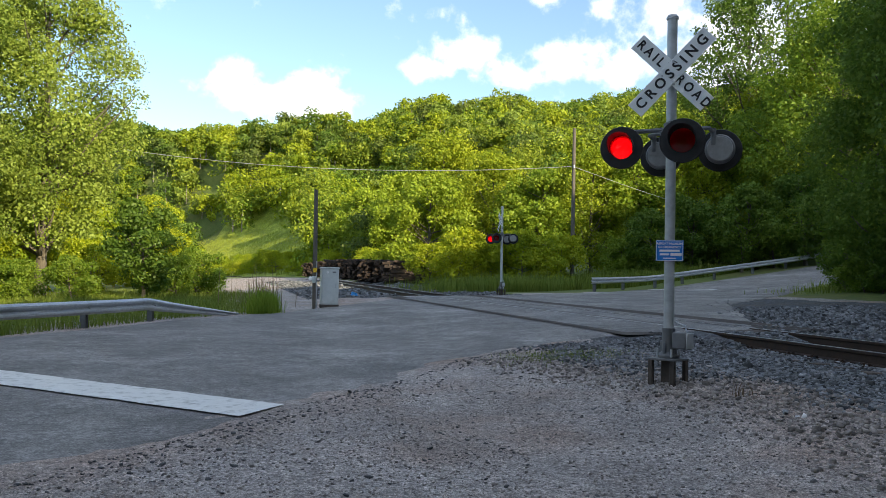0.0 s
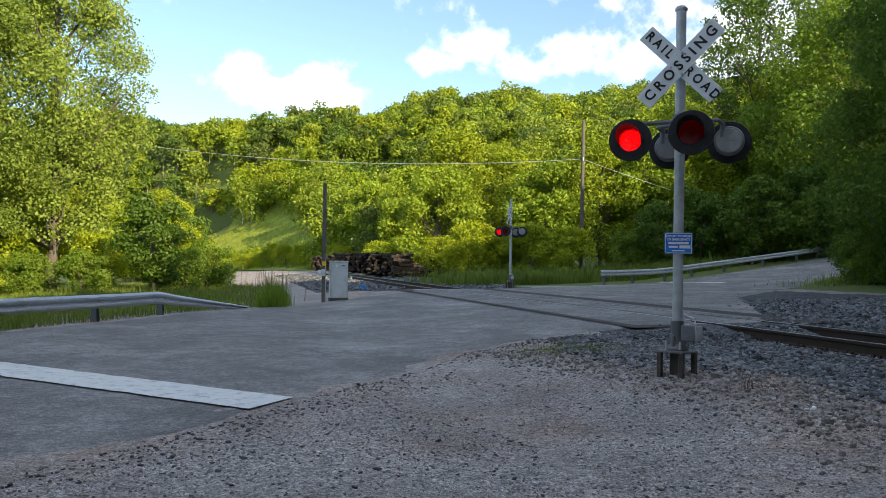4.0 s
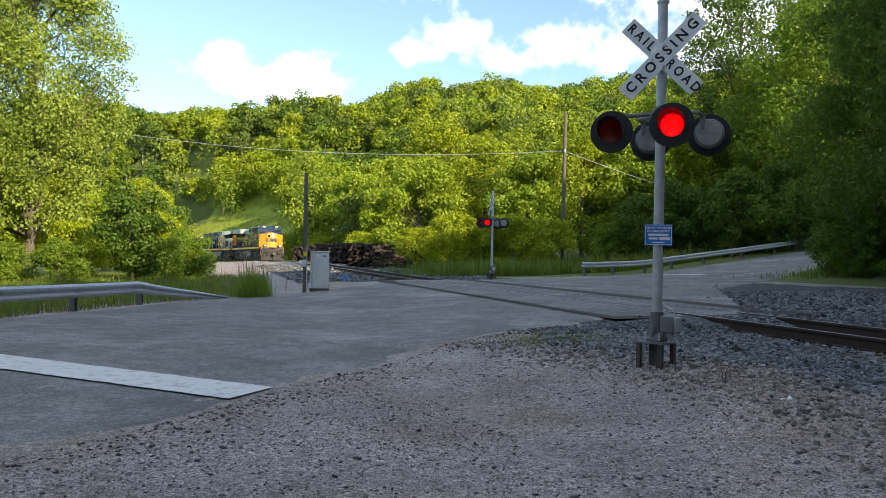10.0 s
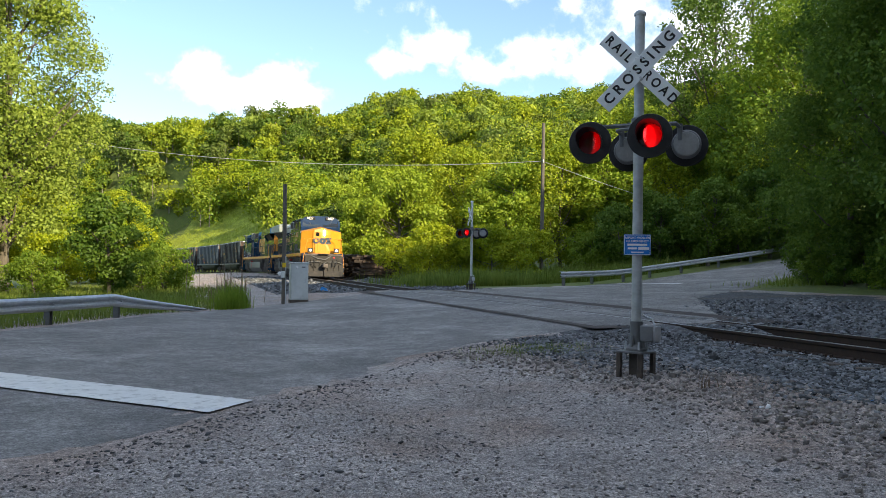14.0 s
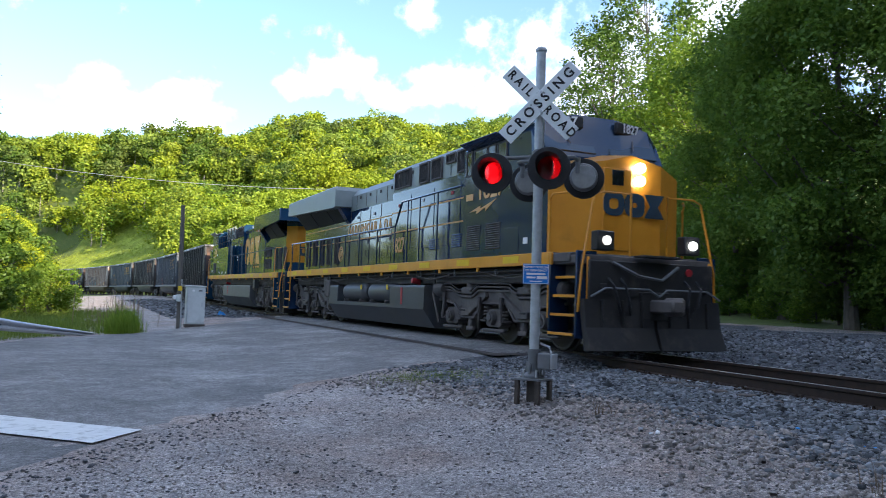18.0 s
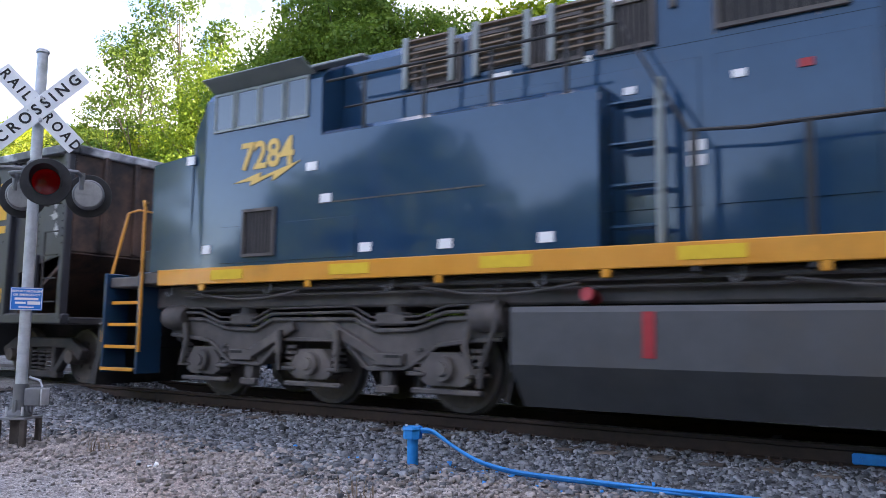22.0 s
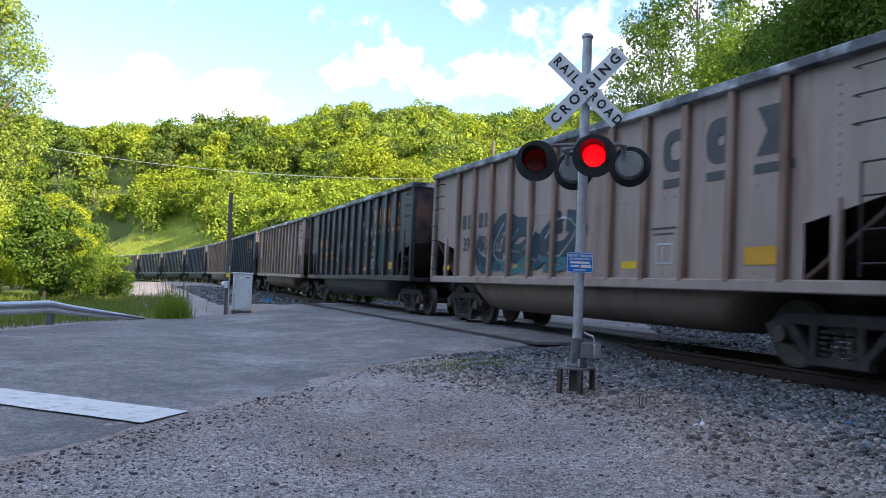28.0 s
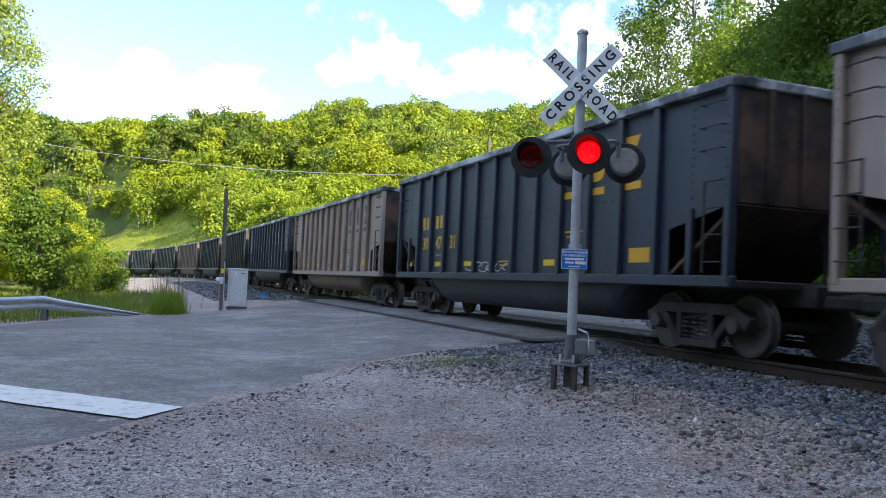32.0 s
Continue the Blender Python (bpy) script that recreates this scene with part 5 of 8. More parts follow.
def loco_truck(loco_ob, x):
    """A three-axle bogie: cast side frames with raised ribs, boxes on coil springs, dampers, brake gear and pipes."""
    tr = part("bogie", Shape().box((0, 0, 0.75), (4.6, 1.2, 0.3), 0.04).box((0, 0, 1.05), (1.0, 1.4, 0.3), 0.03), M_FRAME, loco_ob)
    tr.matrix_basis = pose(x, 0, 0)
    top = [(-2.85, 1.04), (-2.6, 1.12), (-2.05, 1.10), (-1.62, 0.98), (-1.05, 0.96), (-0.72, 1.10), (0.72, 1.10), (1.05, 0.96), (1.62, 0.98), (2.05, 1.10), (2.6, 1.12), (2.85, 1.04)]
    low = [(-2.80, 0.88), (-2.45, 0.86), (-1.95, 0.80), (-1.52, 0.52), (-0.92, 0.50), (-0.52, 0.84), (0.52, 0.84), (0.92, 0.50), (1.52, 0.52), (1.95, 0.80), (2.45, 0.86), (2.80, 0.88)]
    for sg in (-1, 1):
        y = sg * 1.08
        face = y + 0.10 * sg
        fr = Shape()
        for i in range(len(top) - 1):
            fr.prism([top[i], top[i + 1], low[i + 1], low[i]], y - 0.09, y + 0.09)
        part("side_frame", fr, M_FRAME, tr, smooth=False)
        rim = Shape()
        for line in (top, low):
            for i in range(len(line) - 1):
                bar(rim, line[i], line[i + 1], face, 0.055, 0.07, 0.012)
        part("frame_flange", rim, M_FRAME, tr)
        for e in (-1, 1):
            part("frame_arm", bar(bar(Shape(), (e * 0.30, 1.02), (e * 1.10, 0.64), face + 0.02 * sg, 0.13, 0.10), (e * 1.05, 0.62), (e * 1.48, 0.62), face + 0.02 * sg, 0.15, 0.12), M_FRAME, tr)
            part("arm_slot", Shape().box((e * 1.34, face + 0.082 * sg, 0.66), (0.22, 0.012, 0.035)), M_GRILLE, tr, smooth=False)
            part("bolster_pad", Shape().box((e * 1.28, y + 0.04 * sg, 1.10), (0.46, 0.26, 0.16), 0.03).rod((e * 1.28, y, 1.16), (e * 1.28, y, 1.32), 0.14, 0.11, 12), M_FRAME, tr)
            part("brake_hanger", Shape().box((e * 1.18, y + 0.02 * sg, 0.38), (0.16, 0.16, 0.26), 0.03).box((e * 1.18, y + 0.06 * sg, 0.26), (0.30, 0.10, 0.10), 0.02), M_FRAME, tr)
            part("brake_shoe", Shape().box((e * 1.42, sg * 0.80, 0.46), (0.09, 0.12, 0.42), 0.02), M_FRAME, tr)
            part("sand_pipe", Shape().tube([(e * 2.78, y, 1.34), (e * 2.86, y - 0.05 * sg, 0.9), (e * 2.72, sg * 0.80, 0.42), (e * 2.62, sg * 0.78, 0.16)], 0.028, 7), M_FRAME, tr)
            part("brake_cylinder", Shape().lathe([(0.0, -0.24), (0.13, -0.23), (0.175, -0.16), (0.18, 0.12), (0.15, 0.2), (0.06, 0.23), (0.0, 0.23)], 16, Matrix.Translation((e * 2.66, y + 0.13 * sg, 1.13)) @ pose(0, 0, 0, 0, 90 * e, 0)), M_FRAME, tr)
            part("cylinder_link", Shape().tube([(e * 2.42, y + 0.17 * sg, 1.05), (e * 2.36, y + 0.19 * sg, 0.78), (e * 2.46, y + 0.18 * sg, 0.48)], 0.042, 7), M_FRAME, tr)
            part("damper", Shape().rod((e * 0.50, y + 0.21 * sg, 0.96), (e * 0.50, y + 0.21 * sg, 0.66), 0.05, n=10).rod((e * 0.50, y + 0.21 * sg, 0.66), (e * 0.50, y + 0.21 * sg, 0.44), 0.03, n=8), M_FRAME, tr)
        for q in (-2.06, 0.0, 2.06):
            ax = Shape().prism([(q - 0.34, 0.40), (q - 0.24, 0.34), (q + 0.24, 0.34), (q + 0.34, 0.40), (q + 0.34, 0.56), (q + 0.20, 0.72), (q - 0.20, 0.72), (q - 0.34, 0.56)], y - 0.11, y + 0.13)
            box_ob = part("axle_box", ax, M_FRAME, tr, smooth=False)
            part("bearing_cover", Shape().rod((q, y + 0.12 * sg, 0.535), (q, y + 0.21 * sg, 0.535), 0.155, 0.14, 16).rod((q, y + 0.20 * sg, 0.535), (q, y + 0.235 * sg, 0.535), 0.085, 0.08, 12), M_FRAME, box_ob)
            for e in (-0.40, 0.40):
                sp = Shape()
                for k in range(4):
                    sp.rod((q + e, y + 0.04 * sg, 0.50 + 0.075 * k), (q + e, y + 0.04 * sg, 0.54 + 0.075 * k), 0.09, n=10)
                tagged(part("spring_nest", sp, M_FRAME, tr), kind="stuff")
                part("spring_seat", Shape().box((q + e, y + 0.04 * sg, 0.465), (0.24, 0.24, 0.05), 0.012), M_FRAME, tr)
            part("tie_bar", Shape().box((q, y + 0.08 * sg, 0.27), (0.95, 0.09, 0.065), 0.015), M_FRAME, tr)
        for lift, r in ((0.0, 0.022), (0.07, 0.014)):
            pipe = [(-2.9, 1.2), (-2.1, 1.18), (-1.7, 1.06), (-1.0, 1.05), (-0.7, 1.19), (0.7, 1.17), (1.0, 1.05), (1.7, 1.06), (2.1, 1.19), (2.9, 1.22)]
            part("air_pipe", Shape().tube([(p, y + 0.15 * sg, q + lift) for p, q in pipe], r, 6), M_FRAME, tr)
        for k in range(4):
            hose = [(-2.5 + 1.25 * k + 0.14 * i, y + 0.05 * sg, 1.50 - 0.24 * math.sin(math.pi * i / 9)) for i in range(10)]
            part("traction_cable", Shape().tube(hose, 0.032, 6), M_FRAME, tr)
            part("cable_clamp", Shape().box((-2.5 + 1.25 * k, y + 0.04 * sg, 1.42), (0.10, 0.08, 0.24), 0.015), M_FRAME, tr)
    for q in (-2.06, 0.0, 2.06):
        WHEELS.append((wheelset(tr, q, 0.533), 0.533))


def railing(loco_ob, pts, posts, material, r=0.022, low=1.82, y=-1.5):
    part("handrail", Shape().tube([(x, y, z) for x, z in pts], r, 8), material, loco_ob)
    xs, zs = [p[0] for p in pts], [p[1] for p in pts]
    for x in posts:
        part("stanchion", Shape().box((x, y, (low - 0.3 + float(np.interp(x, xs, zs))) / 2), (0.07, 0.035, float(np.interp(x, xs, zs)) - low + 0.3), 0.008), material, loco_ob)


def steps(loco_ob, x0, x1, e, paint, edge):
    """Step well at a corner: side plates and four treads with yellow edges."""
    for sg in (-1, 1):
        for x in (x0, x1):
            part("step_plate", Shape().box((x, sg * 1.32, 1.05), (0.05, 0.42, 1.5), 0.01), paint, loco_ob)
        for k in range(5):
            z = 0.36 + 0.33 * k
            tread = part("step_tread", Shape().box(((x0 + x1) / 2, sg * (1.42 - 0.05 * k), z), (abs(x1 - x0) - 0.05, 0.26, 0.03), 0.006), M_FRAME, loco_ob)
            part("tread_edge", Shape().box(((x0 + x1) / 2, sg * (1.555 - 0.05 * k), z), (abs(x1 - x0) - 0.05, 0.02, 0.05), 0.005), edge, tread, "yellow tread edge")


def grille(loco_ob, x0, x1, z0, z1, y, bars=9, name="intake_grille"):
    g = part(name, Shape().box(((x0 + x1) / 2, y, (z0 + z1) / 2), (x1 - x0, 0.03, z1 - z0)), M_GRILLE, loco_ob, smooth=False)
    sg = 1 if y > 0 else -1
    fr = Shape()
    for x in (x0, x1):
        fr.box((x, y + 0.02 * sg, (z0 + z1) / 2), (0.04, 0.05, z1 - z0 + 0.04))
    for z in (z0, z1):
        fr.box(((x0 + x1) / 2, y + 0.02 * sg, z), (x1 - x0 - 0.04, 0.05, 0.04))
    part("grille_frame", fr, M_FRAME, g)
    sl = Shape()
    for k in range(1, bars):
        sl.box((x0 + (x1 - x0) * k / bars, y + 0.018 * sg, (z0 + z1) / 2), (0.012, 0.02, z1 - z0 - 0.05))
    tagged(part("grille_mesh", sl, M_FRAME, g), kind="stuff")


def louvres(loco_ob, x0, x1, z0, z1, y, n, material):
    sg = 1 if y > 0 else -1
    sh = Shape()
    for k in range(n):
        z = z0 + (z1 - z0) * (k + 0.5) / n
        sh.box((0, 0, 0), (x1 - x0, 0.04, (z1 - z0) / n * 0.62), 0.006, Matrix.Translation(((x0 + x1) / 2, y + 0.012 * sg, z)) @ pose(0, 0, 0, 35 * sg, 0, 0))
    part("louvre_panel", sh, material, loco_ob)


def flush_side(lo, sg, wh, body):
    """Full-width casing between cab and hood, with resistor grids, rail and ladder above and beside it."""
    part("equipment_casing", Shape().prism([(sg * 1.06, 1.80), (sg * wh, 1.80), (sg * wh, 3.42), (sg * (wh - 0.06), 3.48), (sg * 1.06, 3.48)], 2.86, 6.6, "x"), body, lo, "flush glossy blue casing", False)
    part("casing_seam", Shape().box((5.4, sg * (wh + 0.003), 2.55), (2.4, 0.008, 0.018)), M_FRAME, lo, smooth=False)
    for x in (2.9, 3.88, 4.9):
        g = part("resistor_grid", Shape().box((x + 0.31, sg * 1.09, 4.28), (0.60, 0.02, 0.58)), M_GRILLE, lo, "dark opening of a resistor grid", False)
        for k in range(7):
            part("grid_slat", Shape().box((0, 0, 0), (0.56, 0.05, 0.035), 0.004, Matrix.Translation((x + 0.31, sg * 1.11, 4.04 + 0.082 * k)) @ pose(0, 0, 0, 30 * sg, 0, 0)), M_GRID, g)
        for q in (x - 0.03, x + 0.65):
            part("grid_post", Shape().box((q, sg * 1.12, 4.26), (0.08, 0.06, 0.66), 0.008), M_LGREY, lo, "pale grey upright")
        part("notice", slab(x + 0.2, x + 0.44, 3.86, 3.93, sg * 1.085, 0.012), M_WHITEINK, lo, "small white notice", False)
    for x in (3.2, 4.1, 5.0, 5.9):
        part("stanchion", Shape().box((x, sg * 1.49, 3.76), (0.045, 0.03, 0.68), 0.006), M_BLACK, lo)
    part("handrail", Shape().tube([(3.0, sg * 1.49, 3.72), (6.2, sg * 1.49, 3.72)], 0.014, 6), M_BLACK, lo)
    part("ladder_post", Shape().box((2.25, sg * 1.40, 2.6), (0.07, 0.10, 1.7), 0.01), M_LGREY, lo, "pale upright beside the ladder")
    for k in range(4):
        part("ladder_rung", Shape().box((2.52, sg * 1.30, 2.0 + 0.42 * k), (0.48, 0.22, 0.03), 0.006), M_LBLUE2, lo)
    for x, z in ((3.35, 1.88), (4.6, 1.88), (5.75, 1.90), (6.4, 2.55), (6.65, 2.98), (1.9, 2.6), (1.9, 2.75)):
        part("notice", slab(x, x + 0.18, z, z + 0.11, sg * (wh + 0.006) if x > 2.5 else sg * 1.09, 0.012), M_WHITEINK, lo, "small white notice", False)


def pilot(lo, mid, e):
    """Grimy end plate with plough blades, drop step, uncoupling lever and steps' side plates."""
    pt = part("pilot_plate", Shape().box((mid + 0.52 * e, 0, 1.15), (0.10, 2.7, 1.0), 0.02), M_PILOT, lo, "grimy black end plate")
    pl = [(mid + 0.44 * e, 0.98), (mid + 0.60 * e, 0.98), (mid + 0.66 * e, 0.5), (mid + 0.82 * e, 0.12), (mid + 0.64 * e, 0.10)]
    for sg in (-1, 1):
        part("plough_blade", Shape().prism(pl, min(sg * 0.03, sg * 1.47), max(sg * 0.03, sg * 1.47)), M_PILOT, lo, "grimy plough blade", False)
        for q in (0.3, 0.72, 1.14):
            part("plough_rib", Shape().box((mid + 0.66 * e, sg * q, 0.74), (0.07, 0.035, 0.46), 0.008), M_PILOT, pt)
        part("lever_bracket", Shape().box((mid + 0.62 * e, sg * 1.1, 1.18), (0.14, 0.06, 0.14), 0.01), M_PILOT, pt)
        part("end_stanchion", Shape().box((mid + 0.50 * e, sg * 1.33, 1.30), (0.05, 0.05, 0.8), 0.01), M_LYELLOW, lo, "yellow step post")
    part("uncoupling_lever", Shape().tube([(mid + 0.70 * e, -1.4, 1.02), (mid + 0.70 * e, -1.1, 1.17), (mid + 0.70 * e, -0.2, 1.17), (mid + 0.74 * e, 0.0, 1.05), (mid + 0.70 * e, 0.2, 1.17), (mid + 0.70 * e, 1.1, 1.17), (mid + 0.70 * e, 1.4, 1.02)], 0.02, 6), M_DULL, lo)
    part("drop_step", Shape().box((mid + 0.66 * e, 0, 1.74), (0.30, 0.78, 0.04), 0.008), M_PILOT, lo)
    part("draft_pocket", Shape().box((mid + 0.60 * e, 0, 0.88), (0.10, 0.62, 0.50), 0.02), M_PILOT, lo)
    part("marker_disc", Shape().rod((mid + 0.56 * e, 0.78, 1.50), (mid + 0.60 * e, 0.78, 1.50), 0.07, n=12), M_REDMARK, lo, "small red marker")


def loco_fittings(lo, heritage, hw, cw, wh):
    """Seams, lifting lugs, handles, notices, sill brackets and hanging pipework along both sides."""
    r = random.Random(17 if heritage else 18)
    for sg in (-1, 1):
        for k in range(9):
            x = -3.3 + 0.95 * k - (0 if heritage else 0.6)
            if x < 5.6:
                w, z0, z1 = (hw, 3.76, 4.20) if x < 0.3 else (cw, 3.90, 4.40)
                part("roof_seam", Shape().box((x, sg * (w + 0.004), (z0 + z1) / 2), (0.016, 0.012, z1 - z0)), M_FRAME, lo, smooth=False)
                part("lifting_lug", Shape().box((x + 0.4, sg * (w + 0.02), z1 - 0.10), (0.07, 0.04, 0.09), 0.01), M_FRAME, lo)
        for k in range(7):
            x = -4.3 + 0.98 * k
            part("door_handle", Shape().tube([(x + 0.30, sg * (hw + 0.02), 2.15), (x + 0.30, sg * (hw + 0.07), 2.17), (x + 0.30, sg * (hw + 0.07), 2.33), (x + 0.30, sg * (hw + 0.02), 2.35)], 0.012, 5), M_FRAME, lo)
        for k in range(10):
            x = -9.1 + 1.98 * k
            part("sill_bracket", Shape().box((x, sg * 1.50, 1.54), (0.10, 0.05, 0.10), 0.012), M_LYELLOW, lo)
            part("cable_hook", Shape().tube([(x + 0.7, sg * 1.44, 1.60), (x + 0.7, sg * 1.46, 1.46), (x + 0.76, sg * 1.47, 1.42), (x + 0.82, sg * 1.46, 1.48)], 0.012, 5), M_DULL, lo)
        for k in range(5):
            x = -8.6 + 3.9 * k
            sag = [(x + 0.28 * i, sg * 1.40, 1.47 - 0.10 * math.sin(math.pi * i / 7) - r.uniform(0, 0.015)) for i in range(8)]
            part("hanging_pipe", Shape().tube(sag, 0.018, 6), M_FRAME, lo)
        for k in range(6):
            x = (-3.2, -1.6, 0.9, 1.5, 2.6, 4.4)[k]
            w = hw if x < 0.3 else cw
            part("notice", slab(x, x + 0.13, 3.42, 3.50, sg * (w + 0.024), 0.012), M_REDMARK if k % 3 == 2 else M_WHITEINK, lo, "small red notice" if k % 3 == 2 else "small white notice", False)
        part("frame_cabinet", Shape().box((-4.95, sg * 1.34, 1.30), (0.36, 0.22, 0.42), 0.02), M_TANK, lo)
        part("drain_pipe", Shape().tube([(4.1, sg * 1.32, 1.5), (4.12, sg * 1.36, 1.0), (4.3, sg * 1.34, 0.6), (4.34, sg * 1.3, 0.34)], 0.03, 7), M_FRAME, lo)


def loco(label, body, top, number, heritage):
    """A six-axle road diesel with a wide cab; its front is at +x."""
    lo = thing("locomotive", label, "locomotive", group="coal train")
    # running gear and frame
    part("underframe", Shape().box((0, 0, 1.42), (20.6, 2.4, 0.34), 0.03), M_FRAME, lo)
    part("deck", Shape().box((0, 0, 1.70), (20.4, 2.96, 0.17), 0.02), M_FRAME, lo)
    for sg in (-1, 1):
        part("sill_stripe", Shape().box((-0.28, sg * 1.50, 1.69), (19.9, 0.06, 0.23), 0.012), M_LYELLOW, lo, "golden yellow sill stripe")
        for k in range(9):
            part("sill_reflector", Shape().box((-9.0 + 2.15 * k, sg * 1.534, 1.70), (0.62, 0.006, 0.13)), M_YELLOW, lo, smooth=False)
        pf = Shape().tube([(-9.9, sg * 1.36, 1.50), (9.3, sg * 1.36, 1.50)], 0.025, 6).tube([(-9.9, sg * 1.3, 1.42), (9.3, sg * 1.3, 1.42)], 0.018, 6)
        tagged(part("frame_piping", pf, M_FRAME, lo), kind="stuff")
    loco_truck(lo, -7.08)
    loco_truck(lo, 6.92)
    sec = [(-1.48, 1.22), (-1.50, 1.16), (-1.50, 0.62), (-1.18, 0.17), (1.18, 0.17), (1.50, 0.62), (1.50, 1.16), (1.48, 1.22)]
    if heritage:
        part("fuel_tank", Shape().prism(sec, 1.5, 3.85, "x"), M_TANK, lo, smooth=False)
        low = [(-1.50, 0.72), (-1.50, 0.62), (-1.18, 0.17), (1.18, 0.17), (1.50, 0.62), (1.50, 0.72)]
        part("tank_ledge", Shape().prism(low, -3.3, 1.5, "x").prism([(-0.75, 0.72), (0.75, 0.72), (0.75, 1.2), (-0.75, 1.2)], -3.3, 1.5, "x"), M_TANK, lo, smooth=False)
        part("tank_end", Shape().prism(sec, -4.25, -3.3, "x"), M_TANK, lo, smooth=False)
        for sg in (-1, 1):
            for x0, x1 in ((-3.1, -0.85), (-0.65, 1.38)):
                tk = part("air_tank", Shape().lathe([(0.0, x0), (0.2, x0 + 0.02), (0.27, x0 + 0.14), (0.28, x0 + 0.3), (0.28, x1 - 0.3), (0.27, x1 - 0.14), (0.2, x1 - 0.02), (0.0, x1)], 20, Matrix.Translation((0, sg * 1.16, 1.03)) @ pose(0, 0, 0, 0, 90, 0)), M_TANK, lo)
                for q in (x0 + 0.4, x1 - 0.4):
                    part("tank_strap", Shape().box((q, sg * 1.2, 0.76), (0.08, 0.5, 0.1), 0.01), M_FRAME, tk)
                part("tank_label", slab(x1 - 0.35, x1 - 0.2, 1.1, 1.24, sg * 1.435, 0.01), M_YELLOW, tk, "small yellow label", False)
    else:
        part("fuel_tank", Shape().prism(sec, -4.25, 3.85, "x"), M_TANK, lo, smooth=False)
    for sg in (-1, 1):
        part("fuel_gauge", slab(2.3, 2.42, 0.72, 1.16, sg * 1.507, 0.012), M_REDMARK, lo, "red fuel gauge plate", False)
        part("fuel_filler", Shape().rod((3.0, sg * 1.25, 1.30), (3.0, sg * 1.48, 1.34), 0.07, n=10), M_REDMARK, lo)
        if heritage:
            part("frame_box", Shape().box((-4.5, sg * 1.35, 1.12), (0.55, 0.35, 0.55), 0.03), M_FRAME, lo)
    # long hood
    hw = 0.95
    cab0 = 5.9 if heritage else 6.6
    cover = 0.0 if heritage else 0.45
    part("engine_hood", Shape().prism([(-hw, 1.79), (hw, 1.79), (hw, 3.72), (-hw, 3.72)], -9.7 if heritage else -9.25, 0.35, "x"), body, lo, smooth=False)
    part("hood_roof", Shape().prism([(-hw, 3.724), (hw, 3.724), (hw, 4.22), (hw - 0.16, 4.42), (-hw + 0.16, 4.42), (-hw, 4.22)], -3.9 + (0 if heritage else -1.08), 0.35, "x"), top, lo, smooth=False)
    cw = 1.08
    part("equipment_hood", Shape().prism([(-cw, 1.79), (cw, 1.79), (cw, 3.86), (-cw, 3.86)], 0.35, cab0, "x"), body, lo, smooth=False)
    part("equipment_roof", Shape().prism([(-cw, 3.864), (cw, 3.864), (cw, 4.42), (cw - 0.12, 4.56), (-cw + 0.12, 4.56), (-cw, 4.42)], 0.35, cab0 - 0.02, "x"), top, lo, smooth=False)
    part("exhaust_stack", Shape().box((-2.2, 0, 4.5), (0.9, 0.5, 0.22), 0.03), M_FRAME, lo)
    for sg in (-1, 1):
        for x0, x1 in ((0.6, 1.75), (2.4, 3.0), (3.2, 3.8), (4.75, 5.4)):
            grille(lo, x0, x1, 3.92 if x0 > 1 else 3.96, 4.42, sg * (cw + 0.005), 10)
        grille(lo, 4.1, 4.6, 4.22, 4.42, sg * (cw + 0.005), 6)
        louvres(lo, 3.15, 3.7, 2.12, 2.40, sg * cw, 5, body)
        louvres(lo, 4.5, 5.0, 2.12, 2.45, sg * cw, 6, body)
        # hood doors with latches
        for k in range(9):
            x = -4.35 + 0.98 * k
            w = hw if x < 0.1 else cw
            if x > 0.1:
                continue
            d = part("hood_door", Shape().box((x, sg * (w + 0.008), 2.62), (0.9, 0.016, 1.46), 0.005), body, lo)
            part("latch", Shape().box((x + 0.36, sg * (w + 0.022), 2.62), (0.05, 0.02, 0.14), 0.004), M_FRAME, d)
            part("seam", Shape().box((x + 0.49, sg * (w + 0.004), 2.75), (0.02, 0.012, 1.9)), M_FRAME, lo, smooth=False)
        for x, z in () if heritage else ((-5.6, 2.06), (-5.6, 2.62), (-6.15, 2.06), (-6.15, 2.62)):
            grille(lo, x, x + 0.42, z, z + 0.44, sg * (hw + 0.006), 6, "door_grille")
        for k in range(5 if heritage else 3):
            x = -9.35 + 0.95 * k
            grille(lo, x, x + 0.36, 2.0, 2.92, sg * (hw + 0.006), 5, "door_grille")
        for k in range(3):
            part("equipment_door", Shape().box((1.1 + 1.55 * k, sg * (cw + 0.006), 2.95), (1.4, 0.014, 1.5), 0.005), body, lo)
        for z in ((2.73, 3.28) if heritage else ()):
            part("gold_stripe", Shape().box((-4.7, sg * (hw + 0.02), z), (9.7, 0.006, 0.035)), M_GOLD, lo, "thin gold stripe", False)
            part("gold_stripe", Shape().box((3.1, sg * (cw + 0.016), z), (5.4, 0.006, 0.035)), M_GOLD, lo, "thin gold stripe", False)
    # radiator wings
    wi = 0.0 if heritage else -1.08
    wing = [(-10.35, 4.02), (-10.3, 4.50), (-3.95 + wi, 4.50), (-3.82 + wi, 4.36), (-3.82 + wi, 3.86), (-4.05 + wi, 3.82)]
    sh = Shape()
    ys = [(-1.55, 0.0), (-1.50, 0.04), (1.50, 0.04), (1.55, 0.0)]
    vs, fs = [], []
    for y, dz in ys:
        vs += [(x, y, z + (dz if z > 4.2 else 0)) for x, z in wing]
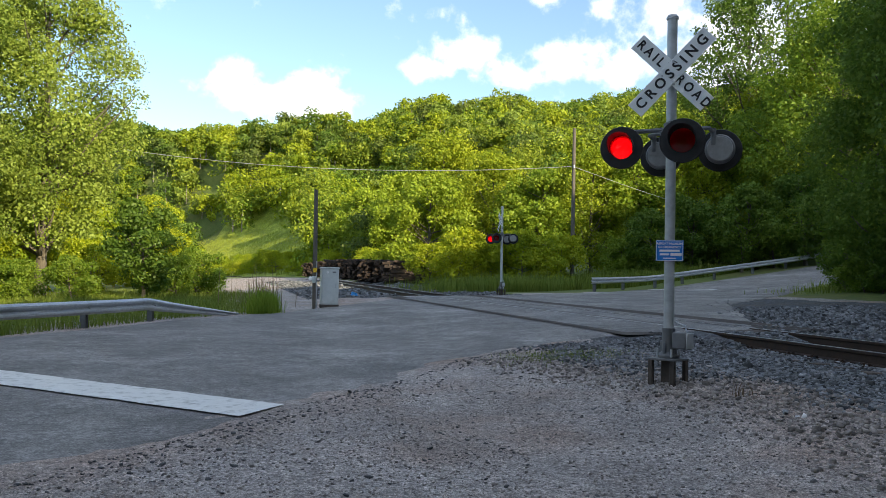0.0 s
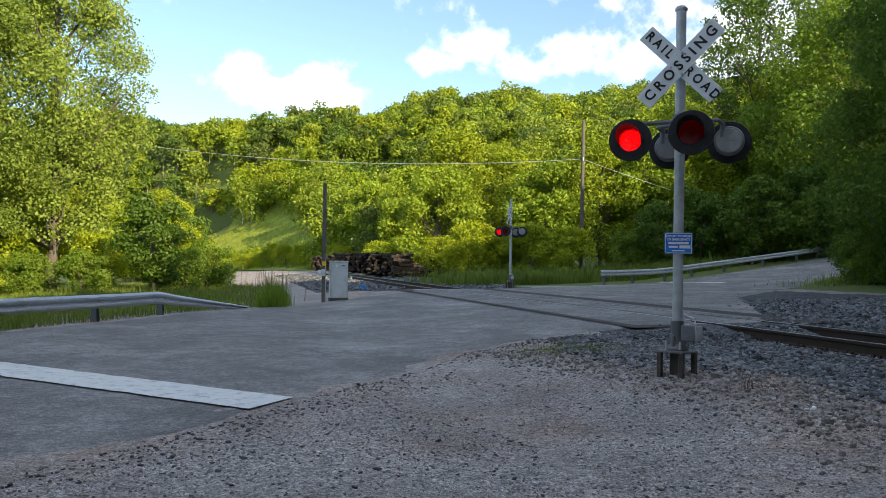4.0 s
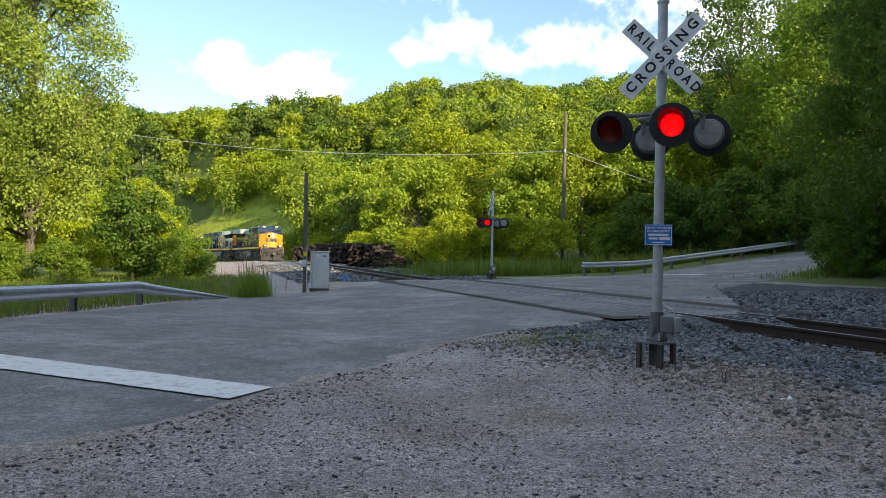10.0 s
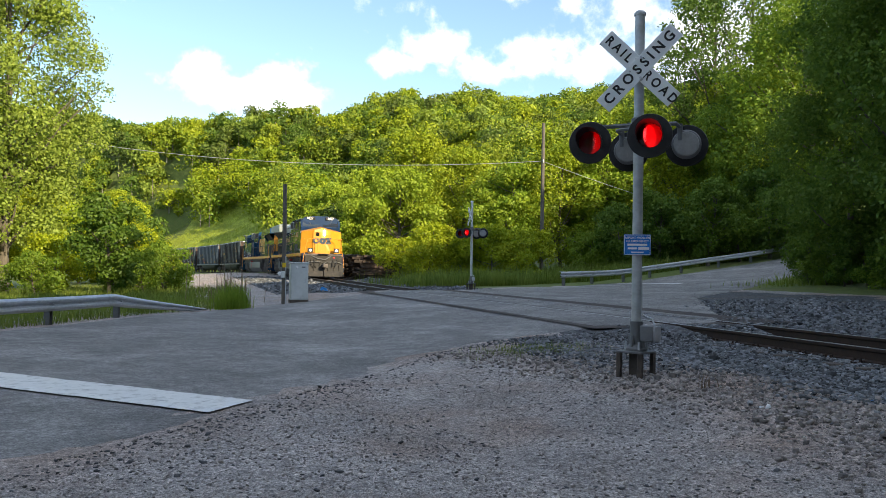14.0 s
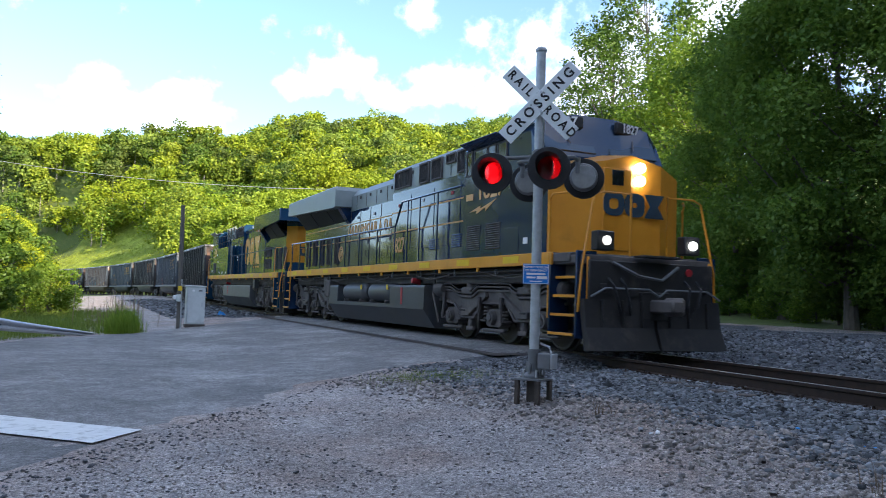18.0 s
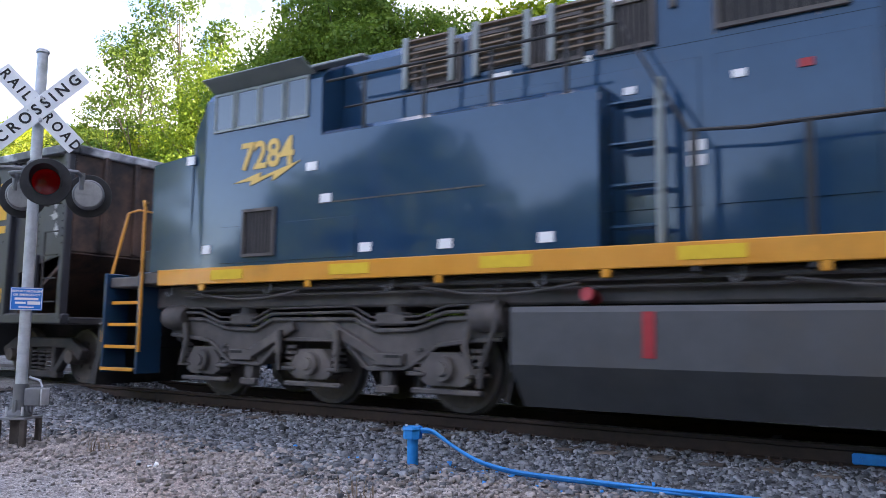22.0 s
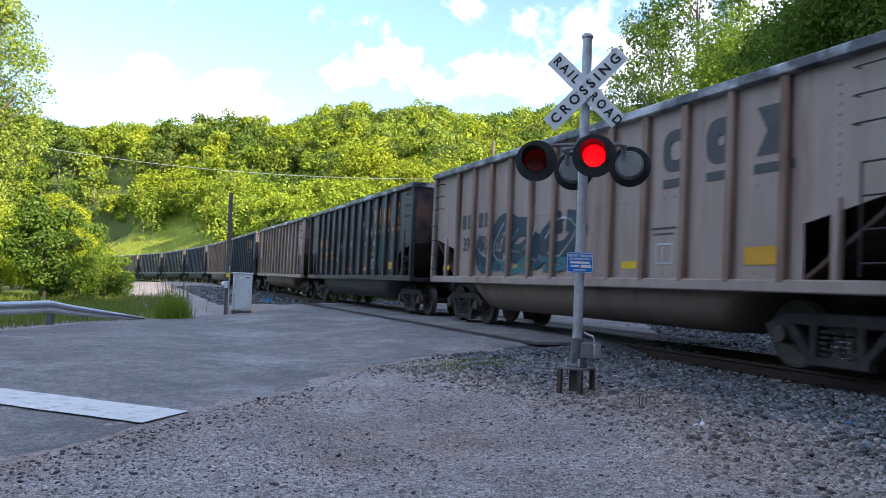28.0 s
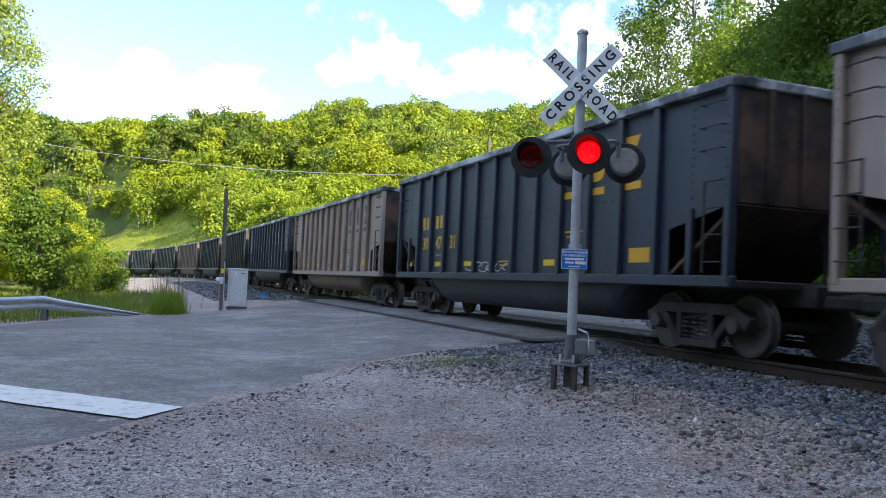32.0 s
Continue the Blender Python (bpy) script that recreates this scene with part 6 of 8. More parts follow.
    for i in range(3):
        fs += [(i * 6 + j, i * 6 + (j + 1) % 6, i * 6 + 6 + (j + 1) % 6, i * 6 + 6 + j) for j in range(6)]
    fs += [tuple(range(6))[::-1], tuple(range(18, 24))]
    part("radiator_wing", sh.add(vs, fs), top if heritage else body, lo, "overhanging radiator housing", False)
    for sg in (-1, 1):
        for x0, x1 in ((-9.6, -7.7), (-7.6, -5.7), (-5.6, -4.3)) if heritage else ((-9.05, -7.65), (-7.58, -6.2)):
            rad = Shape().prism([(sg * 0.98, 3.44), (sg * 1.40, 3.98), (sg * 1.36, 4.0), (sg * 0.94, 3.46)], x0, x1, "x")
            part("radiator_screen", rad, M_GRILLE, lo, "black radiator screen", False)
        part("radiator_end", Shape().prism([(sg * 0.95, 3.3), (sg * 1.45, 4.0), (sg * 0.95, 4.0)], -4.28 + wi, -3.95 + wi, "x"), body, lo, smooth=False)
    # hood end (rear)
    if heritage:
        part("hood_end", Shape().prism([(-hw, 1.79), (hw, 1.79), (hw, 3.98), (-hw, 3.98)], -9.78, -9.705, "x"), body, lo, smooth=False)
    else:
        plan = [(-9.25, -hw), (-9.72, -0.58), (-9.72, 0.58), (-9.25, hw)]
        for z0, z1, mm, words in ((1.79, 2.28, body, "blue foot of the hood end"), (2.28, 3.86, M_LYELLOW, "yellow hood end with canted corners"), (3.86, 4.0, body, "")):
            vs = [(x, y, z) for z in (z0, z1) for x, y in plan]
            part("hood_end", Shape().add(vs, [(0, 1, 5, 4), (1, 2, 6, 5), (2, 3, 7, 6), (3, 0, 4, 7), (4, 5, 6, 7), (3, 2, 1, 0)]), mm, lo, words, False)
        for k, y in enumerate((0.30, 0.0, -0.28)):
            sh = emblem_shape(k, 0, 2.78, 0.30, 0.42, 0)
            ob = part("end_emblem", sh, M_TAGBLUE, lo, "dark blue block emblem", False)
            ob.matrix_basis = pose(-9.727, y, 0, 0, 0, -90)
        letters("end_number", number, 0.22, M_TAGBLUE, lo, -9.728, 0.0, 3.70, turn=-90)
    part("end_lamp", Shape().rod((-9.78, 0, 4.2), (-10.42, 0, 4.2), 0.09, n=14).rod((-9.78, 0, 4.4), (-10.42, 0, 4.4), 0.09, n=14), M_LENS_OFF, lo)
    # cab
    wh = 1.48
    cab = [(-wh, 1.79), (wh, 1.79), (wh, 4.18), (wh - 0.22, 4.44), (0.5, 4.60), (-0.5, 4.60), (-wh + 0.22, 4.44), (-wh, 4.18)]
    vs, fs = [], []
    for x, lift, top_x in ((cab0, 0, 0), (8.78, 0, 0), (9.05, -0.55, 1)):
        for y, z in cab:
            zz = z if z < 3 else (z if not top_x else min(z, 3.72))
            vs.append((x, y * (1 if not top_x or z < 3 else 0.98), zz))
    for i in range(2):
        fs += [(i * 8 + j, i * 8 + (j + 1) % 8, i * 8 + 8 + (j + 1) % 8, i * 8 + 8 + j) for j in range(8)]
    fs += [tuple(range(8))[::-1], tuple(range(16, 24))]
    part("cab", Shape().add(vs, fs), body, lo, smooth=False)
    part("cab_roof_edge", Shape().box((7.3, -1.40, 4.36), (2.7, 0.16, 0.04), 0.01, None).box((7.3, 1.40, 4.36), (2.7, 0.16, 0.04), 0.01), M_LGREY, lo)
    for sg in (-1, 1):
        for x0, x1 in ((6.05, 6.3), (6.42, 7.0), (7.06, 7.4), (7.48, 7.86)) if heritage else ((6.84, 7.20), (7.27, 7.68), (7.74, 8.15), (8.22, 8.58)):
            wz = 3.62 if heritage else 3.72
            w = part("cab_window", slab(x0, x1, wz, wz + 0.5, sg * (wh + 0.006), 0.02), M_GLASS, lo, "dark side window", False)
            part("window_frame", Shape().box(((x0 + x1) / 2, sg * (wh + 0.012), wz + 0.51), (x1 - x0 + 0.05, 0.03, 0.035)).box(((x0 + x1) / 2, sg * (wh + 0.012), wz - 0.01), (x1 - x0 + 0.05, 0.03, 0.035)).box((x0, sg * (wh + 0.012), wz + 0.25), (0.035, 0.03, 0.5)).box((x1, sg * (wh + 0.012), wz + 0.25), (0.035, 0.03, 0.5)), M_FRAME if heritage else M_LGREY, w, "" if heritage else "bright window frame")
        part("sun_visor", Shape().box((0, 0, 0), (1.9 if not heritage else 1.7, 0.30, 0.02), 0.004, Matrix.Translation((6.95 + (0 if heritage else 0.75), sg * (wh + 0.10), 4.22 + (0 if heritage else 0.12))) @ pose(0, 0, 0, 28 * sg, 0, 0)), M_LGREY if not heritage else body, lo)
        part("cab_panel", Shape().box((7.2, sg * (wh + 0.004), 2.1), (2.4, 0.012, 0.5), 0.004), body, lo)
        if heritage:
            louvres(lo, 6.15, 6.75, 1.95, 2.5, sg * wh, 12, M_FRAME)
            louvres(lo, 7.05, 7.65, 1.95, 2.5, sg * wh, 12, M_FRAME)
        else:
            grille(lo, 7.36, 7.92, 1.94, 2.54, sg * (wh + 0.006), 9, "cab_vent")
            flush_side(lo, sg, wh, body)
        # windscreen, one pane a side, with wiper
        c = Matrix.Translation((8.925, sg * 0.74, 4.03)) @ pose(0, 0, 0, 0, -27 + 0, 0)
        pane = part("windscreen", Shape().box((0, 0, 0), (0.03, 1.16, 0.50), 0.01, c), M_WINDSCREEN if sg < 0 else M_GLASS, lo, "hazy windscreen")
        part("wiper", Shape().tube([c @ Vector((0.03, 0.1 * sg, 0.26)), c @ Vector((0.05, 0.0, -0.1))], 0.012, 5), M_FRAME, pane)
        nb = part("number_board", Shape().box((0, 0, 0), (0.10, 0.80, 0.24), 0.02, Matrix.Translation((8.80, sg * 0.78, 4.42)) @ pose(0, 0, 0, 0, 0, 14 * sg)), M_BLACK, lo, "black number board")
        ob = letters("board_number", number, 0.25, M_WHITEINK, nb, 8.865, sg * 0.78, 4.42, turn=90 + 14 * sg)
    # nose: peaked top, flat middle with two canted flanks
    nose_m = M_LYELLOW if heritage else body
    side_x = 9.46 if heritage else 9.92
    prof = [(side_x, -1.48), (10.02 + cover * 0.25, -0.62), (10.02 + cover * 0.25, 0.62), (side_x, 1.48)]
    vs = [(9.04, -1.48, 1.79), (9.04, 1.48, 1.79), (9.04, -1.48, 3.45), (9.04, 0, 3.80), (9.04, 1.48, 3.45)]
    vs += [(x, y, 1.79) for x, y in prof] + [(side_x, -1.48, 3.38), (10.02 + cover * 0.25, -0.62, 3.5), (10.02 + cover * 0.25, 0.62, 3.5), (side_x, 1.48, 3.38), (9.96 + cover * 0.2, 0, 3.66)]
    fs = [(5, 6, 10, 9), (6, 7, 11, 13, 10), (7, 8, 12, 11), (0, 5, 9, 2), (1, 4, 12, 8), (2, 9, 10, 13, 3), (3, 13, 11, 12, 4), (0, 1, 8, 7, 6, 5)]
    part("nose", Shape().add(vs, fs), nose_m, lo, "short nose below the windscreens", False)
    if heritage:
        for sg in (-1, 1):
            part("nose_flank", Shape().prism([(9.04, 1.8), (9.44, 1.8), (9.44, 3.36), (9.04, 3.44)], sg * 1.482 - 0.004, sg * 1.482 + 0.004), body, lo, "dark blue flank", False)
    door = part("nose_door", Shape().box((10.03, -0.38, 2.62), (0.04, 0.62, 1.5), 0.01), nose_m, lo)
    part("door_window", Shape().box((10.055, -0.38, 3.2), (0.02, 0.26, 0.28), 0.01), M_GLASS, door, "small dark window")
    for z in (3.18, 3.42):
        part("headlamp", Shape().rod((10.0, 0.12, z), (10.08, 0.12, z), 0.095, n=18), M_LAMP if heritage else M_LENS_OFF, lo, "bright round headlamp" if heritage else "unlit round headlamp")
    for sg in (-1, 1):
        bx = part("ditch_light_box", Shape().box((10.42, sg * 0.95, 2.0), (0.22, 0.36, 0.34), 0.02), M_BLACK, lo)
        part("ditch_light", Shape().rod((10.52, sg * 0.95, 2.0), (10.56, sg * 0.95, 2.0), 0.08, n=16), (M_LAMP if sg > 0 else M_LAMP_DIM) if heritage else M_LENS_OFF, bx, "bright ditch lamp" if heritage else "unlit lamp")
    if heritage:
        for k, y in enumerate((-0.47, 0.0, 0.44)):
            ob = part("nose_emblem", emblem_shape(k, 0, 2.72, 0.46, 0.44, 0), M_TAGBLUE, lo, "dark blue block emblem", False)
            ob.matrix_basis = pose(10.062 if k != 0 else 10.066, y, 0, 0, 0, 90)
    # front deck, steps, railings, plough
    for e, mid in ((1, 10.05 + cover), (-1, -10.15)):
        part("end_deck", Shape().box((mid, 0, 1.66), (0.95, 2.9, 0.16), 0.02), M_FRAME, lo)
        steps(lo, mid - 0.42 * e, mid + 0.42 * e, e, M_LBLUE if heritage else M_LBLUE2, M_LYELLOW)
        rail_m = M_LYELLOW
        for sg in (-1, 1):
            part("grab_rail", Shape().tube([(mid - 0.46 * e, sg * 1.52, 0.62), (mid - 0.46 * e, sg * 1.52, 2.75), (mid - 0.40 * e, sg * 1.50, 2.86), (mid - 0.2 * e, sg * 1.3, 2.88)], 0.022, 7), rail_m, lo, "yellow grab rail")
            part("grab_rail", Shape().tube([(mid + 0.46 * e, sg * 1.5, 0.75), (mid + 0.48 * e, sg * 1.45, 1.5), (mid + 0.42 * e, sg * 1.18, 2.78), (mid + 0.42 * e, sg * 1.0, 2.85), (mid + 0.42 * e, sg * 0.4, 2.85), (mid + 0.42 * e, sg * 0.4, 1.75)], 0.022, 7), rail_m, lo, "yellow grab rail")
        pilot(lo, mid, e)
        part("coupler", Shape().box((mid + 0.8 * e, 0, 0.88), (0.9, 0.26, 0.24), 0.04).box((mid + 1.05 * e, 0.07, 0.88), (0.24, 0.34, 0.32), 0.05), M_FRAME, lo)
        for y in (-0.95, -0.7, 0.7, 0.95):
            part("air_hose", Shape().tube([(mid + 0.55 * e, y, 1.35), (mid + 0.72 * e, y, 1.2), (mid + 0.74 * e, y * 0.9, 0.9), (mid + 0.66 * e, y * 0.8, 0.72)], 0.025, 6), M_BLACK, lo)
        part("jumper_cable", Shape().tube([(mid + 0.6 * e, -0.9, 1.62), (mid + 0.68 * e, -0.4, 1.40), (mid + 0.68 * e, 0.1, 1.34), (mid + 0.62 * e, 0.5, 1.58)], 0.028, 6), M_DULL, lo)
    dark = M_LBLUE if heritage else M_BLACK
    for y in (-1.5, 1.5):
        if heritage:
            railing(lo, [(-9.65, 2.86), (-3.0, 2.80), (0.9, 2.80), (1.75, 2.80), (2.2, 3.42), (5.85, 3.44)], [-9.6, -8.4, -7.0, -5.6, -4.2, -2.7, -1.3, 0.3, 1.7, 2.6, 3.4, 4.5], dark, 0.028, y=y)
        else:
            railing(lo, [(-9.65, 2.86), (-3.0, 2.82), (1.4, 2.82), (1.95, 2.86), (2.62, 4.06), (6.5, 4.10)], [-9.6, -7.4, -5.2, -3.0, -0.8, 0.9, 1.9], dark, 0.02, y=y)
    for sg in (-1, 1):
        t = 0.0 if sg < 0 else 180.0
        if heritage:
            # company name as plain gold shapes: discs, wedges and bars
            yy = sg * (hw + 0.022)
            x = -4.1
            for k, w in enumerate((0.30, 0.30, 0.24, 0.26, 0.10, 0.36, 0.32, 0.28, 0.24, 0, 0.26, 0, 0.32, 0.30, 0.10, 0.32)):
                if w:
                    name_block(lo, k, x if sg < 0 else -x - 3.0, w, 3.045, 0.34, yy)
                x += (w + 0.055) if w else 0.14
            letters("hood_number", number, 0.56, M_GOLD, lo, 0.92, sg * (cw + 0.012), 2.33, turn=t, squeeze=0.85)
            letters("cab_number", number, 0.50, M_GOLD, lo, 7.18, sg * (wh + 0.012), 3.20, turn=t, squeeze=1.22)
            part("name_block", slab(6.05, 6.38, 3.06, 3.20, sg * (wh + 0.008)), M_GOLD, lo, smooth=False)
            circle = [(-4.84 + 0.27 * math.cos(q), 2.32 + 0.27 * math.sin(q)) for q in np.linspace(0, 2 * math.pi, 29)[:-1]]
            for k0, k1 in ((1.0, 0.84), (0.72, 0.60), (0.40, 0.12)):
                rings = [[(-4.84 + (p + 4.84) * k, 2.32 + (q - 2.32) * k) for p, q in circle] for k in (k0, k1)]
                part("roundel_ring", ring_plate(rings[0], rings[1], sg * (hw + 0.017) - 0.005, sg * (hw + 0.017) + 0.005), M_GOLD, lo, "ring of a round gold badge", False)
        else:
            yy = sg * (hw + 0.022)
            for k, (cx, w) in enumerate(((-0.30, 1.25), (-1.55, 0.95), (-2.88, 1.42))):
                part("painted_emblem", emblem_shape(k, cx if sg > 0 else -3.2 - cx, 3.03, w, 1.44, yy), M_LYELLOW, lo, "large yellow block emblem", False)
            part("emblem_bar", Shape().box((-2.87 if sg > 0 else -0.33, yy, 2.18), (1.42, 0.01, 0.1)), M_LYELLOW, lo, smooth=False)
            letters("cab_number", number, 0.52, M_SAND, lo, 7.55, sg * (wh + 0.012), 3.27, turn=t, squeeze=0.95)
        bolt = [(-0.62, 0.0), (-0.1, 0.11), (-0.12, 0.04), (0.62, 0.2), (0.12, -0.03), (0.14, 0.06), (-0.3, -0.06), (-0.28, 0.01)]
        bx = 6.85 if heritage else 7.55
        part("lightning_flash", Shape().prism([(bx - sg * a, (2.80 if heritage else 2.94) + b) for a, b in bolt], sg * (wh + 0.006), sg * (wh + 0.014)), M_GOLD if heritage else M_SAND, lo, "gold lightning flash", False)
        for x, z in ((8.6, 2.0), (9.0, 3.3)):
            part("notice", slab(x, x + 0.16, z, z + 0.12, sg * (wh + 0.012), 0.012), M_WHITEINK, lo, "small white notice", False)
    loco_fittings(lo, heritage, hw, cw, wh)
    part("horn", Shape().rod((4.9, 0.2, 4.62), (5.4, 0.2, 4.66), 0.03, 0.08, 10).rod((4.9, -0.2, 4.62), (5.4, -0.2, 4.66), 0.03, 0.08, 10), M_DULL, lo)
    return lo


TAGW, TAGB = M_TAG, M_TAGBLUE
TRAIN = [
    (loco("dark blue and golden yellow heritage diesel locomotive with gold lettering", M_LBLUE, M_LGREY, "1827", True), 22.3, 13.4, 0),
    (loco("mid-blue diesel locomotive with large yellow emblem running backwards", M_LBLUE2, M_LBLUE2, "7284", False), 22.3, 13.4, 180)]
CARS = [("black", "30 00 18", None, [(1, TAGW, 4.2, 2.1, 0.9, 0.3, 5, 0.05), (2, TAGW, -2.6, 1.65, 0.7, 0.45, 3, 0.04), (3, TAGW, -6.9, 2.6, 0.5, 0.9, 2, 0.05)]),
        ("blue", "30 35 05", None, [(4, M_TAGRED, -2.9, 1.65, 1.6, 0.8, 4, 0.16), (5, TAGW, 4.7, 2.0, 0.6, 0.7, 2, 0.06), (15, TAGW, -0.3, 1.6, 0.7, 0.5, 2, 0.03)]),
        ("black", "30 31 25", M_WORANGE, [(6, TAGW, -1.7, 1.8, 3.6, 0.9, 6, 0.035), (7, TAGW, -6.8, 2.0, 0.7, 0.7, 4, 0.045), (16, TAGW, 2.6, 1.9, 2.2, 0.8, 4, 0.035)]),
        ("blue", "30 43 01", None, [(8, TAGW, 3.7, 1.9, 0.6, 0.8, 2, 0.05)]),
        ("tan", "39 72 92", M_WGREY, [(9, TAGB, -2.0, 1.95, 4.4, 1.1, 5, 0.42), (10, TAGW, -2.0, 1.95, 4.2, 1.0, 5, 0.05), (11, M_TAGTEAL, -2.0, 1.42, 4.0, 0.3, 6, 0.12)]),
        ("peeling", "30 20 32", M_WORANGE, [(12, TAGW, -1.75, 1.95, 0.75, 0.9, 5, 0.04), (13, M_TAGTEAL, 3.9, 1.9, 0.6, 0.8, 4, 0.05)]),
        ("tan", "39 90 38", M_WGREY, [(14, M_WGREY, -0.5, 1.85, 1.6, 0.3, 5, 0.03)]),
        ("navy", "30 47 31", None, [(17, TAGW, -0.8, 1.3, 2.4, 0.24, 6, 0.025)]),
        ("tan", "", M_WGREY, []), ("navy", "", None, []), ("black", "", None, []), ("black", "", None, []), ("brown", "", M_WGREY, []), ("black", "", None, []),
        ("black", "", None, []), ("tan", "", M_WGREY, []), ("brown", "", M_WGREY, []), ("black", "", None, []), ("navy", "", None, []), ("tan", "", M_WGREY, []), ("black", "", None, [])]
WORDS = {"black": "black ribbed steel coal gondola with yellow block emblem", "blue": "faded grey-blue ribbed coal gondola with yellow block emblem", "navy": "dark blue ribbed steel coal gondola with yellow marks",
         "peeling": "black coal gondola with peeling paint and yellow emblem", "tan": "rust-streaked tan coal gondola with grey block emblem", "brown": "dusty brown ribbed steel coal gondola"}
MARKS = [2.84, 2.0, 2.5, 2.35, 2.9, 3.05, 2.95, 2.3] + [2.8] * 13
for (kind, number, ink, tags), mark in zip(CARS, MARKS):
    TRAIN.append((gondola(WORDS[kind] + (" and sprayed tags" if tags else ""), kind, number, ink, tags, mark), 16.18, 12.0, 0))

# ---- crossing signals ----
M_LENS = bpy.data.materials.new("red_signal_glass")
M_LENS.use_nodes = True
_n = M_LENS.node_tree.nodes
_n.clear()
_tr, _tl, _gl, _m1, _mx, _out = (_n.new("ShaderNode" + q) for q in ("BsdfTransparent", "BsdfTranslucent", "BsdfGlossy", "MixShader", "MixShader", "OutputMaterial"))
_tr.inputs["Color"].default_value, _tl.inputs["Color"].default_value = (0.80, 0.035, 0.05, 1), (0.75, 0.02, 0.03, 1)
_gl.inputs["Roughness"].default_value, _m1.inputs[0].default_value, _mx.inputs[0].default_value = 0.18, 0.55, 0.06
_link = M_LENS.node_tree.links.new
_link(_tr.outputs[0], _m1.inputs[1])
_link(_tl.outputs[0], _m1.inputs[2])
_link(_m1.outputs[0], _mx.inputs[1])
_link(_gl.outputs[0], _mx.inputs[2])
_link(_mx.outputs[0], _out.inputs[0])
M_BULB = surface("glowing_bulb_face", (0.9, 0.25, 0.2), (0.95, 0.3, 0.25), 5, 0.4, emit=(1.0, 0.05, 0.06), power=2.6)
# the moulded facets of the lamp's reflector glow unevenly
_nb = M_BULB.node_tree
_tcb, _vor, _fac = (_nb.nodes.new("ShaderNode" + q) for q in ("TexCoord", "TexVoronoi", "MapRange"))
_vor.inputs["Scale"].default_value = 42.0
_fac.inputs["From Max"].default_value, _fac.inputs["To Min"].default_value, _fac.inputs["To Max"].default_value = 0.75, 3.0, 0.5
_nb.links.new(_tcb.outputs["Object"], _vor.inputs["Vector"])
_nb.links.new(_vor.outputs["Distance"], _fac.inputs["Value"])
_nb.links.new(_fac.outputs[0], _nb.nodes["Principled BSDF"].inputs["Emission Strength"])
M_BULBBACK = surface("dull_reflector_back", (0.20, 0.10, 0.10), (0.32, 0.16, 0.15), 30, 0.5, 0.2)
FLASH = []      # turning bulb plate, its share of the beat


def signal_lamp(sig, x, y, z, facing, beat, aim):
    """Background disc, hood, red glass, and a bulb plate that turns behind the glass. facing: -1 front, 1 back."""
    lamp = part("lamp", Shape().lathe([(0.125, -0.01), (0.155, -0.03), (0.165, -0.06), (0.165, -0.13), (0.15, -0.15), (0.0, -0.15)], 28, pose(0, 0, 0, 90, 0, 0)), M_DULL, sig, "grey lamp housing")
    lamp.matrix_basis = pose(x, y, z, 0, 0, aim + (0 if facing < 0 else 180))
    part("background_disc", Shape().lathe([(0.132, 0.0), (0.236, 0.0), (0.242, -0.012), (0.236, -0.024), (0.160, -0.024)], 36, pose(0, 0, 0, 90, 0, 0)), M_BLACK, lamp, "black background disc")
    vs, fs = [], []
    for i in range(15):
        a = radians(-25 + 230 * i / 14)
        d = 0.26 * max(0.12, math.sin(radians(90 * min(1, (i + 0.8) / 5, (14.8 - i) / 5))))
        for r in (0.142, 0.136):
            vs += [(r * math.cos(a), 0.0, r * math.sin(a)), (r * 1.02 * math.cos(a), -d, r * 1.02 * math.sin(a))]
        if i:
            o = (i - 1) * 4
            fs += [(o, o + 1, o + 5, o + 4), (o + 2, o + 6, o + 7, o + 3), (o + 1, o + 3, o + 7, o + 5)]
    part("hood", Shape().add(vs, fs), M_BLACK, lamp, "black lamp hood")
    part("red_glass", Shape().lathe([(0.132, -0.005), (0.115, 0.016), (0.08, 0.03), (0.04, 0.036), (0.0, 0.038)], 28, pose(0, 0, 0, 90, 0, 0)), M_LENS, lamp, "round red glass")
    plate = part("bulb_plate", Shape().lathe([(0.0, 0.012), (0.05, 0.010), (0.118, 0.002), (0.120, 0.0)], 28, pose(0, 0, 0, 90, 0, 0)), M_BULB, lamp, "glowing bulb and reflector")
    me = plate.data
    back = Shape().lathe([(0.120, -0.001), (0.10, -0.012), (0.0, -0.014)], 28, pose(0, 0, 0, 90, 0, 0)).mesh("reflector_back", M_BULBBACK, True)
    bm = bmesh.new()
    bm.from_mesh(me)
    k = len(bm.faces)
    bm.from_mesh(back)
    bm.faces.ensure_lookup_table()
    for f in bm.faces[k:]:
        f.material_index = 1
    bm.to_mesh(me)
    bm.free()
    me.materials.append(M_BULBBACK)
    plate.matrix_basis = pose(0, 0.05, 0)
    FLASH.append((plate, beat))
    cov = Shape().lathe([(0.0, 0.012), (0.135, 0.01), (0.142, 0.0)], 28, Matrix.Translation((0, 0.15, 0)) @ pose(0, 0, 0, -90, 0, 0))
    cov.box((0, 0.163, 0), (0.006, 0.006, 0.24)).box((0, 0.163, 0), (0.24, 0.006, 0.006))
    part("back_cover", cov, M_COVER, lamp, "round grey back cover")
    return lamp


